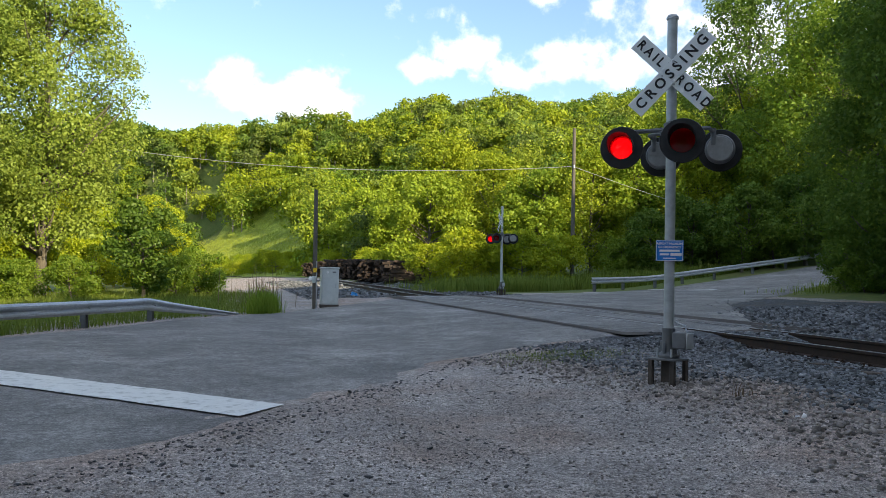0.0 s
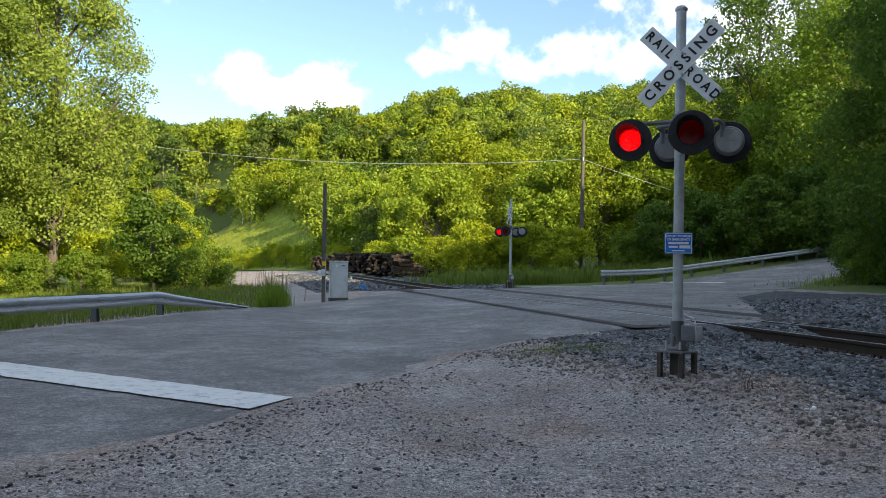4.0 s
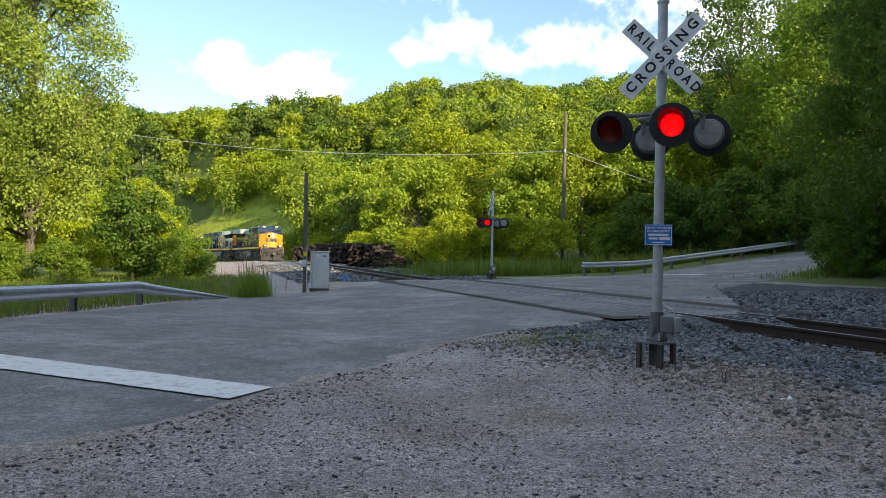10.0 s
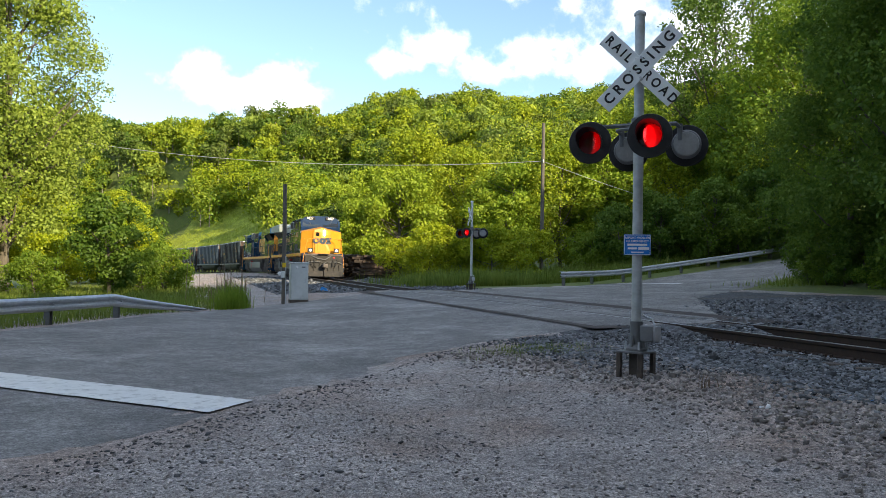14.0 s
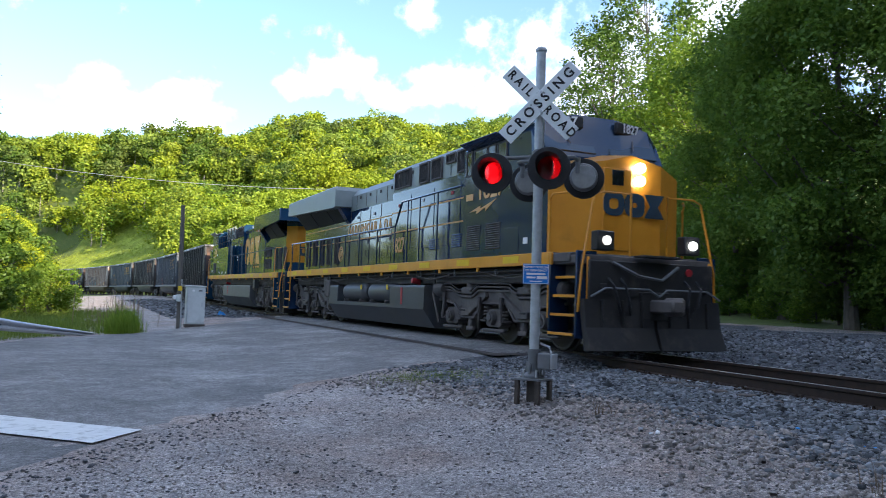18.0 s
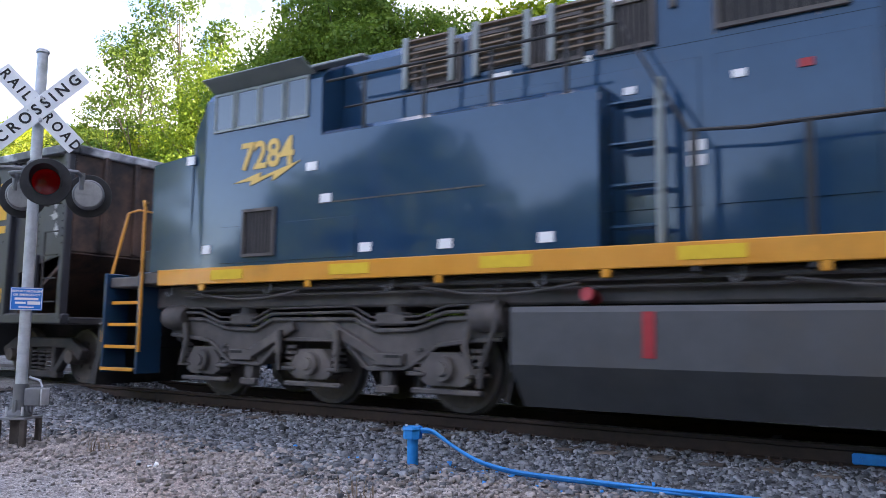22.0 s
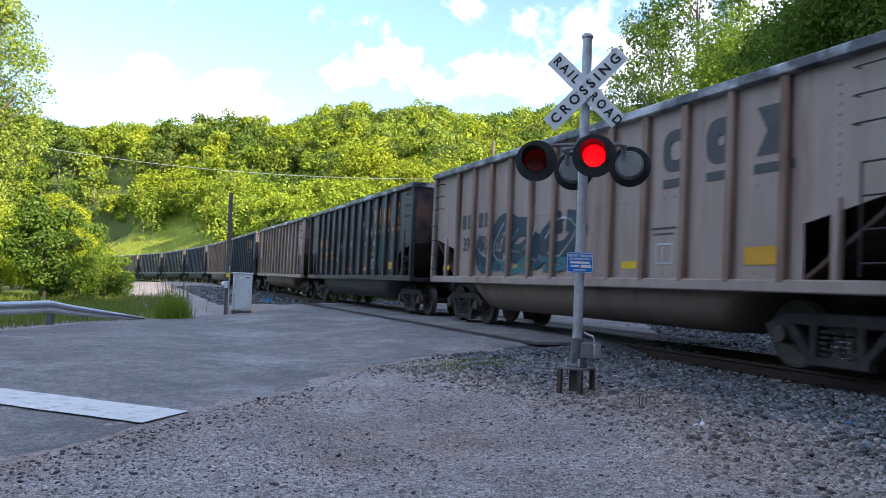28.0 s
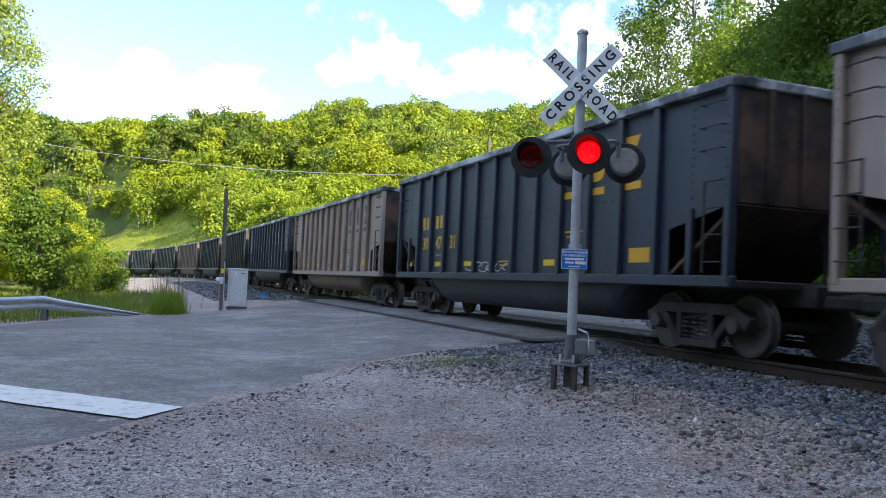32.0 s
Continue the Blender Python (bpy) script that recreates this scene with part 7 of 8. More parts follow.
def crossing_signal(m, label, blue_sign, aim, board_turn):
    """Mast on a cast base, crossed boards, an arm with two lamps a way, a sign. Its front is at -y."""
    sig = thing("crossing_signal", label, "signal", m, "crossing signals")
    part("mast", Shape().rod((0, 0, 0.30), (0, 0, 4.16), 0.057, n=20), M_GALV, sig, "galvanised steel mast")
    part("mast_cap", Shape().lathe([(0.0, 4.21), (0.05, 4.205), (0.07, 4.18), (0.07, 4.155), (0.058, 4.155)], 20), M_GALV, sig)
    base = part("cast_base", Shape().lathe([(0.12, 0.30), (0.12, 0.325), (0.075, 0.37), (0.068, 0.58), (0.074, 0.60), (0.074, 0.63), (0.058, 0.63)], 20), M_DULL, sig, "grey cast iron base")
    for k in range(4):
        a = radians(45 + 90 * k)
        part("anchor_bolt", Shape().rod((0.12 * math.cos(a), 0.12 * math.sin(a), 0.31), (0.12 * math.cos(a), 0.12 * math.sin(a), 0.40), 0.014, n=8), M_GALV, base)
        part("base_rib", Shape().box((0.085 * math.cos(a + 0.78), 0.085 * math.sin(a + 0.78), 0.39), (0.035, 0.035, 0.16), 0.008), M_DULL, base)
    jb = part("junction_box", Shape().box((0.17, 0.0, 0.50), (0.17, 0.16, 0.18), 0.012), M_DULL, sig, "small grey junction box")
    part("box_lid", Shape().box((0.262, 0.0, 0.50), (0.016, 0.15, 0.17), 0.006), M_GALV, jb)
    part("conduit", Shape().tube([(0.2, 0.05, 0.59), (0.17, 0.06, 0.66), (0.09, 0.06, 0.68), (0.06, 0.04, 0.70)], 0.014, 6), M_GALV, sig)
    part("base_plate", Shape().box((0, 0, 0.285), (0.33, 0.33, 0.022), 0.004), M_DULL, sig)
    for x, y in ((-0.135, -0.135), (0.135, -0.135), (0.135, 0.135), (-0.135, 0.135)):
        part("foundation_post", Shape().box((x, y, 0.02), (0.055, 0.055, 0.52), 0.008), M_TIE, sig, "weathered foundation post")
    part("foundation_core", Shape().box((0, 0, 0.02), (0.12, 0.12, 0.50), 0.01), M_TIE, sig)
    # boards
    turn = pose(0, 0, 0, 0, 0, board_turn)
    for k, (tilt, long, y) in enumerate(((-44.5, 1.08, -0.080), (46.5, 1.18, -0.094))):
        bd = part("crossbuck_board", Shape().box((0, 0, 0), (long, 0.010, 0.205), 0.003), M_SIGN, sig, "white board of the crossed sign")
        bd.matrix_basis = turn @ pose(0, y, 3.52, 0, -tilt, 0)
        if k == 0:
            for x, w in ((-0.325, "RAIL"), (0.325, "ROAD")):
                letters("lettering", " ".join(w), 0.150, M_INK, bd, x, -0.008, 0.0, "black capital letters", squeeze=0.86)
        else:
            letters("lettering", " ".join("CROSSING"), 0.158, M_INK, bd, 0, -0.008, 0.0, "black capital letters", squeeze=1.0)
        for x in (-0.10, 0.10):
            part("board_bolt", Shape().rod((x, -0.004, 0.05), (x, -0.014, 0.05), 0.012, n=8), M_GALV, bd)
    for z in (3.40, 3.64):
        part("board_clamp", Shape().box((0, -0.045, z), (0.15, 0.08, 0.05), 0.01), M_GALV, sig)
    # arm and lamps
    part("arm_hub", Shape().lathe([(0.058, 2.78), (0.085, 2.78), (0.085, 2.95), (0.058, 2.97)], 16), M_DULL, sig)
    for sg in (-1, 1):
        part("cross_arm", Shape().tube([(sg * 0.05, -0.10, 2.87), (sg * 0.30, -0.12, 2.88), (sg * 0.38, -0.16, 2.88), (sg * 0.38, -0.26, 2.85)], 0.024, 8), M_DULL, sig)
        part("cross_arm", Shape().tube([(sg * 0.05, 0.10, 2.87), (sg * 0.30, 0.12, 2.88), (sg * 0.38, 0.16, 2.88), (sg * 0.38, 0.26, 2.85)], 0.024, 8), M_DULL, sig)
        part("lamp_bracket", Shape().rod((sg * 0.38, -0.26, 2.70), (sg * 0.38, -0.26, 2.89), 0.03, n=10), M_DULL, sig)
        part("lamp_bracket", Shape().rod((sg * 0.38, 0.26, 2.70), (sg * 0.38, 0.26, 2.89), 0.03, n=10), M_DULL, sig)
        signal_lamp(sig, sg * 0.38, -0.42, 2.66, -1, 0 if sg < 0 else 1, aim)
        signal_lamp(sig, sg * 0.38, 0.42, 2.66, 1, 0 if sg < 0 else 1, aim)
    part("arm_bar", Shape().rod((-0.06, -0.12, 2.87), (-0.06, 0.12, 2.87), 0.03, n=10), M_DULL, sig)
    if blue_sign:
        bs = part("notice_board", Shape().box((0, 0, 0), (0.30, 0.006, 0.235), 0.002), M_BLUESIGN, sig, "blue notice with white lettering")
        bs.matrix_basis = pose(0, 0, 0, 0, 0, 30) @ pose(0, -0.066, 1.50)
        brd = Shape()
        for z in (-0.11, 0.11):
            brd.box((0, -0.005, z), (0.28, 0.003, 0.006))
        for x in (-0.142, 0.142):
            brd.box((x, -0.005, 0), (0.006, 0.003, 0.214))
        part("notice_border", brd, M_WHITEINK, bs, smooth=False)
        letters("lettering", "REPORT PROBLEM", 0.034, M_WHITEINK, bs, 0, -0.006, 0.078, thick=0.003)
        letters("lettering", "OR EMERGENCY", 0.034, M_WHITEINK, bs, 0, -0.006, 0.040, thick=0.003)
        for x, z, w, h in ((0, 0.0, 0.22, 0.024), (-0.055, -0.042, 0.10, 0.022), (0.07, -0.042, 0.12, 0.034), (0, -0.085, 0.14, 0.012)):
            part("notice_bar", Shape().box((x, -0.006, z), (w, 0.003, h)), M_WHITEINK, bs, smooth=False)
    return sig


SIG = (2.515, 9.16)
crossing_signal(pose(*SIG, ground_at(*SIG) - 0.01, 0, 0, -46) @ pose(0, 0, 0, 0, 0.55, 0), "galvanised crossing signal with crossed boards and red lamps", True, 26, 30)
FAR_SIG = (2.76, 38.2)
crossing_signal(pose(*FAR_SIG, ground_at(*FAR_SIG) - 0.02, 0, 0, -72), "galvanised crossing signal beside the far side of the road", False, 64, -8)


# ---- signal case, poles and wires ----
def signal_case(x, y, turn):
    c = thing("signal_case", "silver grey steel signal case on a low base", "cabinet", pose(x, y, ground_at(x, y), 0, 0, turn))
    part("case_body", Shape().box((0, 0, 0.74), (0.62, 0.55, 1.30), 0.012), M_BOX, c)
    part("case_roof", Shape().box((0, 0, 1.42), (0.68, 0.61, 0.05), 0.012), M_BOX, c)
    part("case_base", Shape().box((0, 0, 0.05), (0.66, 0.58, 0.12), 0.01), M_TIE, c)
    d = part("case_door", Shape().box((0, -0.283, 0.74), (0.54, 0.018, 1.20), 0.006), M_BOX, c)
    part("door_handle", Shape().box((0.2, -0.305, 0.78), (0.03, 0.03, 0.14), 0.006), M_GALV, d)
    part("hinge", Shape().rod((-0.275, -0.295, 0.3), (-0.275, -0.295, 0.42), 0.012, n=8), M_GALV, d)
    part("hinge", Shape().rod((-0.275, -0.295, 1.05), (-0.275, -0.295, 1.17), 0.012, n=8), M_GALV, d)
    part("case_lamp", Shape().lathe([(0.0, 0.03), (0.04, 0.02), (0.045, 0.0)], 14, Matrix.Translation((-0.10, -0.295, 1.26)) @ pose(0, 0, 0, 90, 0, 0)), M_WHITEINK, c, "small round white lamp")
    part("case_label", Shape().box((0.14, -0.294, 1.27), (0.12, 0.006, 0.05)), M_DULL, c, smooth=False)


signal_case(-4.12, 29.3, 14)


def timber_pole(name, x, y, h, r, label, lean=0.0):
    p = thing(name, label, "pole", pose(x, y, ground_at(x, y) - 0.2, 0, lean, 0))
    part("shaft", Shape().rod((0, 0, 0), (0, 0, h), r, r * 0.8, 12), M_WOODPOLE, p)
    return p


low = timber_pole("timber_pole", -4.55, 28.75, 4.45, 0.085, "short weathered timber pole beside the signal case", -0.6)
part("yellow_marker", Shape().box((0.02, -0.092, 1.58), (0.13, 0.014, 0.16), 0.003), M_YELLOW, low, "yellow marker plate")
part("meter_box", Shape().box((-0.02, -0.12, 1.25), (0.14, 0.10, 0.24), 0.01), M_BOX, low, "small grey meter box")
part("meter_glass", Shape().lathe([(0.0, 0.07), (0.06, 0.06), (0.075, 0.0)], 16, Matrix.Translation((-0.14, -0.10, 1.28)) @ pose(0, 0, 0, 90, 0, 0)), M_WHITEINK, low)
part("conduit", Shape().rod((0.07, -0.07, 0.1), (0.07, -0.07, 1.9), 0.018, n=6), M_GALV, low)
UP = (8.15, 51.0)
tall = timber_pole("utility_pole", *UP, 10.3, 0.13, "tall grey timber utility pole carrying a wire", 0.4)
part("insulator", Shape().rod((0, -0.12, 9.42 - ground_at(*UP) + 0.2), (0, -0.12, 9.62 - ground_at(*UP) + 0.2), 0.05, n=8), M_GALV, tall)


def wire(a, b, sag, r=0.012):
    a, b = Vector(a), Vector(b)
    pts = [a.lerp(b, t) - Vector((0, 0, 4 * sag * t * (1 - t))) for t in np.linspace(0, 1, 24)]
    w = thing("overhead_wire", "thin overhead wire strung between poles", "wire")
    part("strand", Shape().tube(pts, r, 5), M_GALV, w)


wire((UP[0] - 0.1, UP[1], 9.52), (-42.0, 62.0, 15.25), 1.98, 0.017)
wire((UP[0] + 0.1, UP[1], 9.5), (31.0, 60.0, 5.2), 0.5, 0.014)


# ---- guard rails ----
W_SECTION = [(-0.155, 0.0), (-0.13, 0.035), (-0.10, 0.075), (-0.06, 0.075), (-0.03, 0.035), (0.0, 0.0), (0.03, 0.035), (0.06, 0.075), (0.10, 0.075), (0.13, 0.035), (0.155, 0.0)]


def guard_rail(pts, drops, label, side, step=1.9, height=0.56):
    """A folded steel beam on posts along a line; drops: how far the beam's ends come down."""
    g = thing("guard_rail", label, "guard rail", group="guard rails")
    q = resample(pts, 60)
    zz = ground_z(q[:, 0], q[:, 1])
    zz = np.convolve(np.pad(zz, 4, "edge"), np.ones(9) / 9, "valid") + height
    n = len(q)
    t = np.linspace(0, 1, n)
    zz = zz - drops[0] * np.clip(1 - t / 0.22, 0, 1) - drops[1] * np.clip((t - 0.78) / 0.22, 0, 1)
    vs, fs = [], []
    k = len(W_SECTION)
    for i in range(n):
        d = q[min(i + 1, n - 1)] - q[max(i - 1, 0)]
        d /= np.hypot(*d)
        out = np.array([d[1], -d[0]]) * side
        flat = 1 - 0.6 * max(0, (t[i] - 0.8) / 0.2 if drops[1] > 0.1 else 0)
        for h, o in W_SECTION:
            for thick in (0.0, 0.008):
                vs.append((q[i][0] + out[0] * (o - thick), q[i][1] + out[1] * (o - thick), zz[i] + h * flat))
        if i:
            a, b = (i - 1) * 2 * k, i * 2 * k
            for j in range(k - 1):
                fs.append((a + 2 * j, a + 2 * j + 2, b + 2 * j + 2, b + 2 * j))
                fs.append((a + 2 * j + 1, b + 2 * j + 1, b + 2 * j + 3, a + 2 * j + 3))
            fs.append((a, b, b + 1, a + 1))
            fs.append((a + 2 * k - 2, a + 2 * k - 1, b + 2 * k - 1, b + 2 * k - 2))
    part("beam", Shape().add(vs, fs), M_GALV, g, "folded galvanised steel beam")
    length = np.hypot(*np.diff(q, axis=0).T).sum()
    for s in np.arange(0.9, length * 0.86, step):
        i = int(s / length * (n - 1))
        d = q[min(i + 1, n - 1)] - q[max(i - 1, 0)]
        ang = math.degrees(math.atan2(d[1], d[0]))
        d /= np.hypot(*d)
        x, y = q[i][0] - d[1] * side * 0.09, q[i][1] + d[0] * side * 0.09
        z0 = ground_at(x, y)
        pt = part("post", Shape().box((0, 0, (zz[i] - z0) / 2 - 0.05), (0.10, 0.006, zz[i] - z0 + 0.35)).box((-0.05, 0, (zz[i] - z0) / 2 - 0.05), (0.006, 0.14, zz[i] - z0 + 0.35)).box((0.05, 0, (zz[i] - z0) / 2 - 0.05), (0.006, 0.14, zz[i] - z0 + 0.35)), M_DULL, g)
        pt.matrix_basis = pose(x, y, z0, 0, 0, ang)
        part("post_bolt", Shape().rod((0, -0.16 * side, zz[i] - z0), (0, -0.05 * side, zz[i] - z0), 0.018, n=8), M_GALV, pt)


guard_rail([(-12.9, 1.2), (-11.1, 6.2), (-9.4, 12.2), (-8.6, 15.4), (-7.9, 18.7), (-7.4, 21.7), (-6.4, 25.2)], (0, 0.46), "galvanised guard rail with a turned-down end beside the road", 1, 3.8, 0.46)
guard_rail([(7.4, 40.4), (10.7, 44.5), (13.8, 46.8), (17.6, 48.9), (22.0, 51.3), (26.0, 53.9), (36.0, 60.6)], (0, 0), "galvanised guard rail along the rising road", 1, 3.8)
tagged(flat_patch("stop_line", [(11.0, 43.5), (13.4, 40.2), (13.75, 40.45), (11.35, 43.75)], M_PAINT, 0.02, 20, 3, 0.03), "thin white stop line on the rising road", "road marking", kind="structure")


# ---- blue riser, hoses and plate beside the near rail ----
def blue_riser():
    p = track_point(6.62, 3.0)
    z = ground_at(p.x, p.y)
    r = thing("pipe_riser", "bright blue capped pipe riser standing in ballast", "pipe", pose(p.x, p.y, z))
    part("riser_pipe", Shape().rod((0, 0, -0.15), (0, 0, 0.28), 0.05, n=16), M_BLUEPIPE, r)
    part("riser_cap", Shape().rod((0, 0, 0.25), (0, 0, 0.33), 0.085, n=8).rod((0, 0, 0.33), (0, 0, 0.36), 0.095, 0.085, 8), M_BLUEPIPE, r)
    part("cap_bolt", Shape().rod((0.05, 0, 0.36), (0.05, 0, 0.375), 0.014, n=6).rod((-0.05, 0.03, 0.36), (-0.05, 0.03, 0.375), 0.014, n=6), M_GALV, r)
    for k, off in enumerate((0.0, 0.055)):
        pts = []
        for i, (s, v, up) in enumerate(((6.57, 2.97, 0.31), (6.44, 2.95, 0.33), (6.25, 2.92, 0.22), (6.0, 2.90, 0.10), (5.65, 2.90, 0.045), (5.25, 2.78, 0.04), (4.9, 2.84, 0.05), (4.4, 2.96 - 0.08 * k, 0.045), (3.9, 2.90, 0.06), (3.4, 2.74 + 0.07 * k, 0.05), (3.05, 2.56, 0.06), (2.8, 2.36 + 0.1 * k, 0.08))):
            q = track_point(s, v + off * (1 if i > 1 else 0.4))
            pts.append((q.x, q.y, ground_at(q.x, q.y) + up + 0.02 * k))
        fine = []
        for i in range(len(pts) - 1):
            for t in np.linspace(0, 1, 5)[:-1]:
                fine.append(Vector(pts[i]).lerp(Vector(pts[i + 1]), t))
        for _ in range(3):
            fine = [fine[0]] + [(fine[i - 1] + fine[i] * 2 + fine[i + 1]) / 4 for i in range(1, len(fine) - 1)] + [fine[-1]]
        h = thing("hose", "bright blue painted hose lying on ballast", "hose", group="blue hoses")
        part("hose_body", Shape().tube(fine, 0.0145, 8), M_BLUEPIPE, h)


blue_riser()
_p = track_point(3.05, 0.7525 + 0.045)
_a = math.degrees(track_at(3.05)[3]) + 90
bp = thing("joint_bar", "blue painted joint bar bolted to the rail", "joint bar", pose(_p.x, _p.y, _p.z - 0.105, 0, 0, _a))
part("bar", Shape().box((0, 0, 0), (0.62, 0.03, 0.10), 0.012), M_BLUEPIPE, bp)
for _k in range(4):
    part("bolt", Shape().rod((-0.24 + 0.16 * _k, 0.012, 0), (-0.24 + 0.16 * _k, 0.035, 0), 0.02, n=6), M_BLUEPIPE, bp)


# ---- stack of old sleepers, and scraps beyond the road ----
def sleeper_stack():
    r = random.Random(5)
    me = Shape().box((0, 0, 0), (0.23, 2.6, 0.18), 0.012).mesh("old_sleeper", M_OLDTIE, False)
    # along the track, aside, way of the timbers clockwise from +y, rows, columns
    for s0, v0, axis, rows, cols in ((63.5, -4.3, 78, 9, 8), (68.3, -3.9, 20, 9, 14), (74.5, -4.0, 12, 10, 14), (82.0, -4.1, 15, 10, 14), (90.0, -4.2, 18, 10, 14), (98.0, -4.2, 22, 9, 12), (105.0, -4.2, 25, 9, 10)):
        c = track_point(s0, v0)
        ux, uy = math.sin(radians(axis)), math.cos(radians(axis))
        st = thing("sleeper_stack", "stack of old dark railway sleepers beside the track", "timber stack", group="sleeper stacks")
        g = ground_at(c.x, c.y)
        for i in range(rows):
            for j in range(cols):
                if i > rows - 3 and r.random() < 0.4:
                    continue
                off = (j - cols / 2) * 0.25
                push = r.uniform(-0.42, 0.42)
                ob = new("sleeper", me)
                ob.parent = st
                ob.matrix_basis = pose(c.x + uy * off + ux * push, c.y - ux * off + uy * push, g + 0.09 + 0.188 * i + r.uniform(-0.01, 0.02), r.uniform(-4, 4), r.uniform(-14, 14), -axis + r.uniform(-7, 7))


sleeper_stack()


def blue_scrap():
    x, y = -4.1, 37.6
    g = ground_at(x, y)
    r = random.Random(9)
    b = thing("blue_hose_heap", "small heap of tangled blue hose on gravel", "hose", pose(x, y, g) @ Matrix.Diagonal((0.62, 0.62, 0.62, 1)))
    for k in range(4):
        pts = [Vector((0.28 * math.cos(a * 1.1 + k) * (1 - 0.08 * k), 0.24 * math.sin(a + 0.5 * k), 0.05 + 0.08 * k + 0.10 * math.sin(a * 0.7 + k))) for a in np.linspace(0, 5.2, 16)]
        part("hose_loop", Shape().tube(pts, 0.035, 7), M_BLUEPIPE, b)


blue_scrap()

# ---- sleepers, plates and spikes ----
def make_sleepers():
    ties = thing("track_sleepers", "dark timber sleepers bedded in ballast under the rails", "sleepers")
    tagged(ties, kind="structure")
    me = Shape().box((0, 0, -0.09), (0.23, 2.6, 0.18), 0.012).mesh("sleeper", M_TIE, False)
    pl = Shape().box((0, 0, 0.008), (0.19, 0.36, 0.016), 0.003).box((0.05, 0.10, 0.03), (0.02, 0.03, 0.05)).box((-0.05, 0.10, 0.03), (0.02, 0.03, 0.05)).box((0.05, -0.10, 0.03), (0.02, 0.03, 0.05)).box((-0.05, -0.10, 0.03), (0.02, 0.03, 0.05)).mesh("tie_plate", M_RUST, False)
    r = random.Random(3)
    for s in list(np.arange(-8, 15.2, 0.5)) + list(np.arange(38, 90, 0.5)):
        x, y, z, a = track_at(s)
        z -= 0.203
        ob = new("sleeper", me)
        ob.parent = ties
        ob.matrix_basis = pose(x, y, z + r.uniform(-0.012, 0.004), 0, 0, math.degrees(a) + 90 + r.uniform(-1.5, 1.5))
        if s < 20:
            for off in (-0.7525, 0.7525):
                p = track_point(s, off)
                q = new("tie_plate", pl)
                q.parent = ties
                q.matrix_basis = pose(p.x, p.y, z + 0.0005, 0, 0, math.degrees(a) + 90)


make_sleepers()

# ---- stones ----
CUBE = np.array([[-1, -1, -1], [1, -1, -1], [1, 1, -1], [-1, 1, -1], [-1, -1, 1], [1, -1, 1], [1, 1, 1], [-1, 1, 1]], float)
CUBE_F = np.array([[4, 5, 6, 7], [0, 1, 5, 4], [1, 2, 6, 5], [2, 3, 7, 6], [3, 0, 4, 7]])


def stones(name, x, y, size, material, label, category, seed, flat=0.6, lift=0.25):
    """Many small angular stones that lie on the ground, as one mesh."""
    r = np.random.default_rng(seed)
    n = len(x)
    z = ground_z(x, y)
    sz = size * np.exp(r.normal(0, 0.33, n))
    v = CUBE[None] * r.uniform(0.42, 1.0, (n, 8, 3))
    v = v * np.stack([sz, sz * r.uniform(0.6, 1.0, n), sz * flat * r.uniform(0.6, 1.1, n)], -1)[:, None] * 0.6
    a, b = r.uniform(0, 2 * np.pi, n), r.normal(0, 0.35, n)
    ca, sa, cb, sb = np.cos(a)[:, None], np.sin(a)[:, None], np.cos(b)[:, None], np.sin(b)[:, None]
    X, Y, Z = v[..., 0], v[..., 1], v[..., 2]
    X, Z = X * cb + Z * sb, -X * sb + Z * cb
    X, Y = X * ca - Y * sa, X * sa + Y * ca
    V = np.stack([X + x[:, None], Y + y[:, None], Z + (z + sz * lift)[:, None]], -1).reshape(-1, 3)
    F = (CUBE_F[None] + 8 * np.arange(n)[:, None, None]).reshape(-1, 4)
    return tagged(new(name, quick_mesh(name, V, F, material)), label, category, kind="stuff")


def place_sv(s, v):
    a = np.interp(s, S_ALL, A_ALL)
    return np.interp(s, S_ALL, X_ALL) - v * np.cos(a), np.interp(s, S_ALL, Y_ALL) - v * np.sin(a)


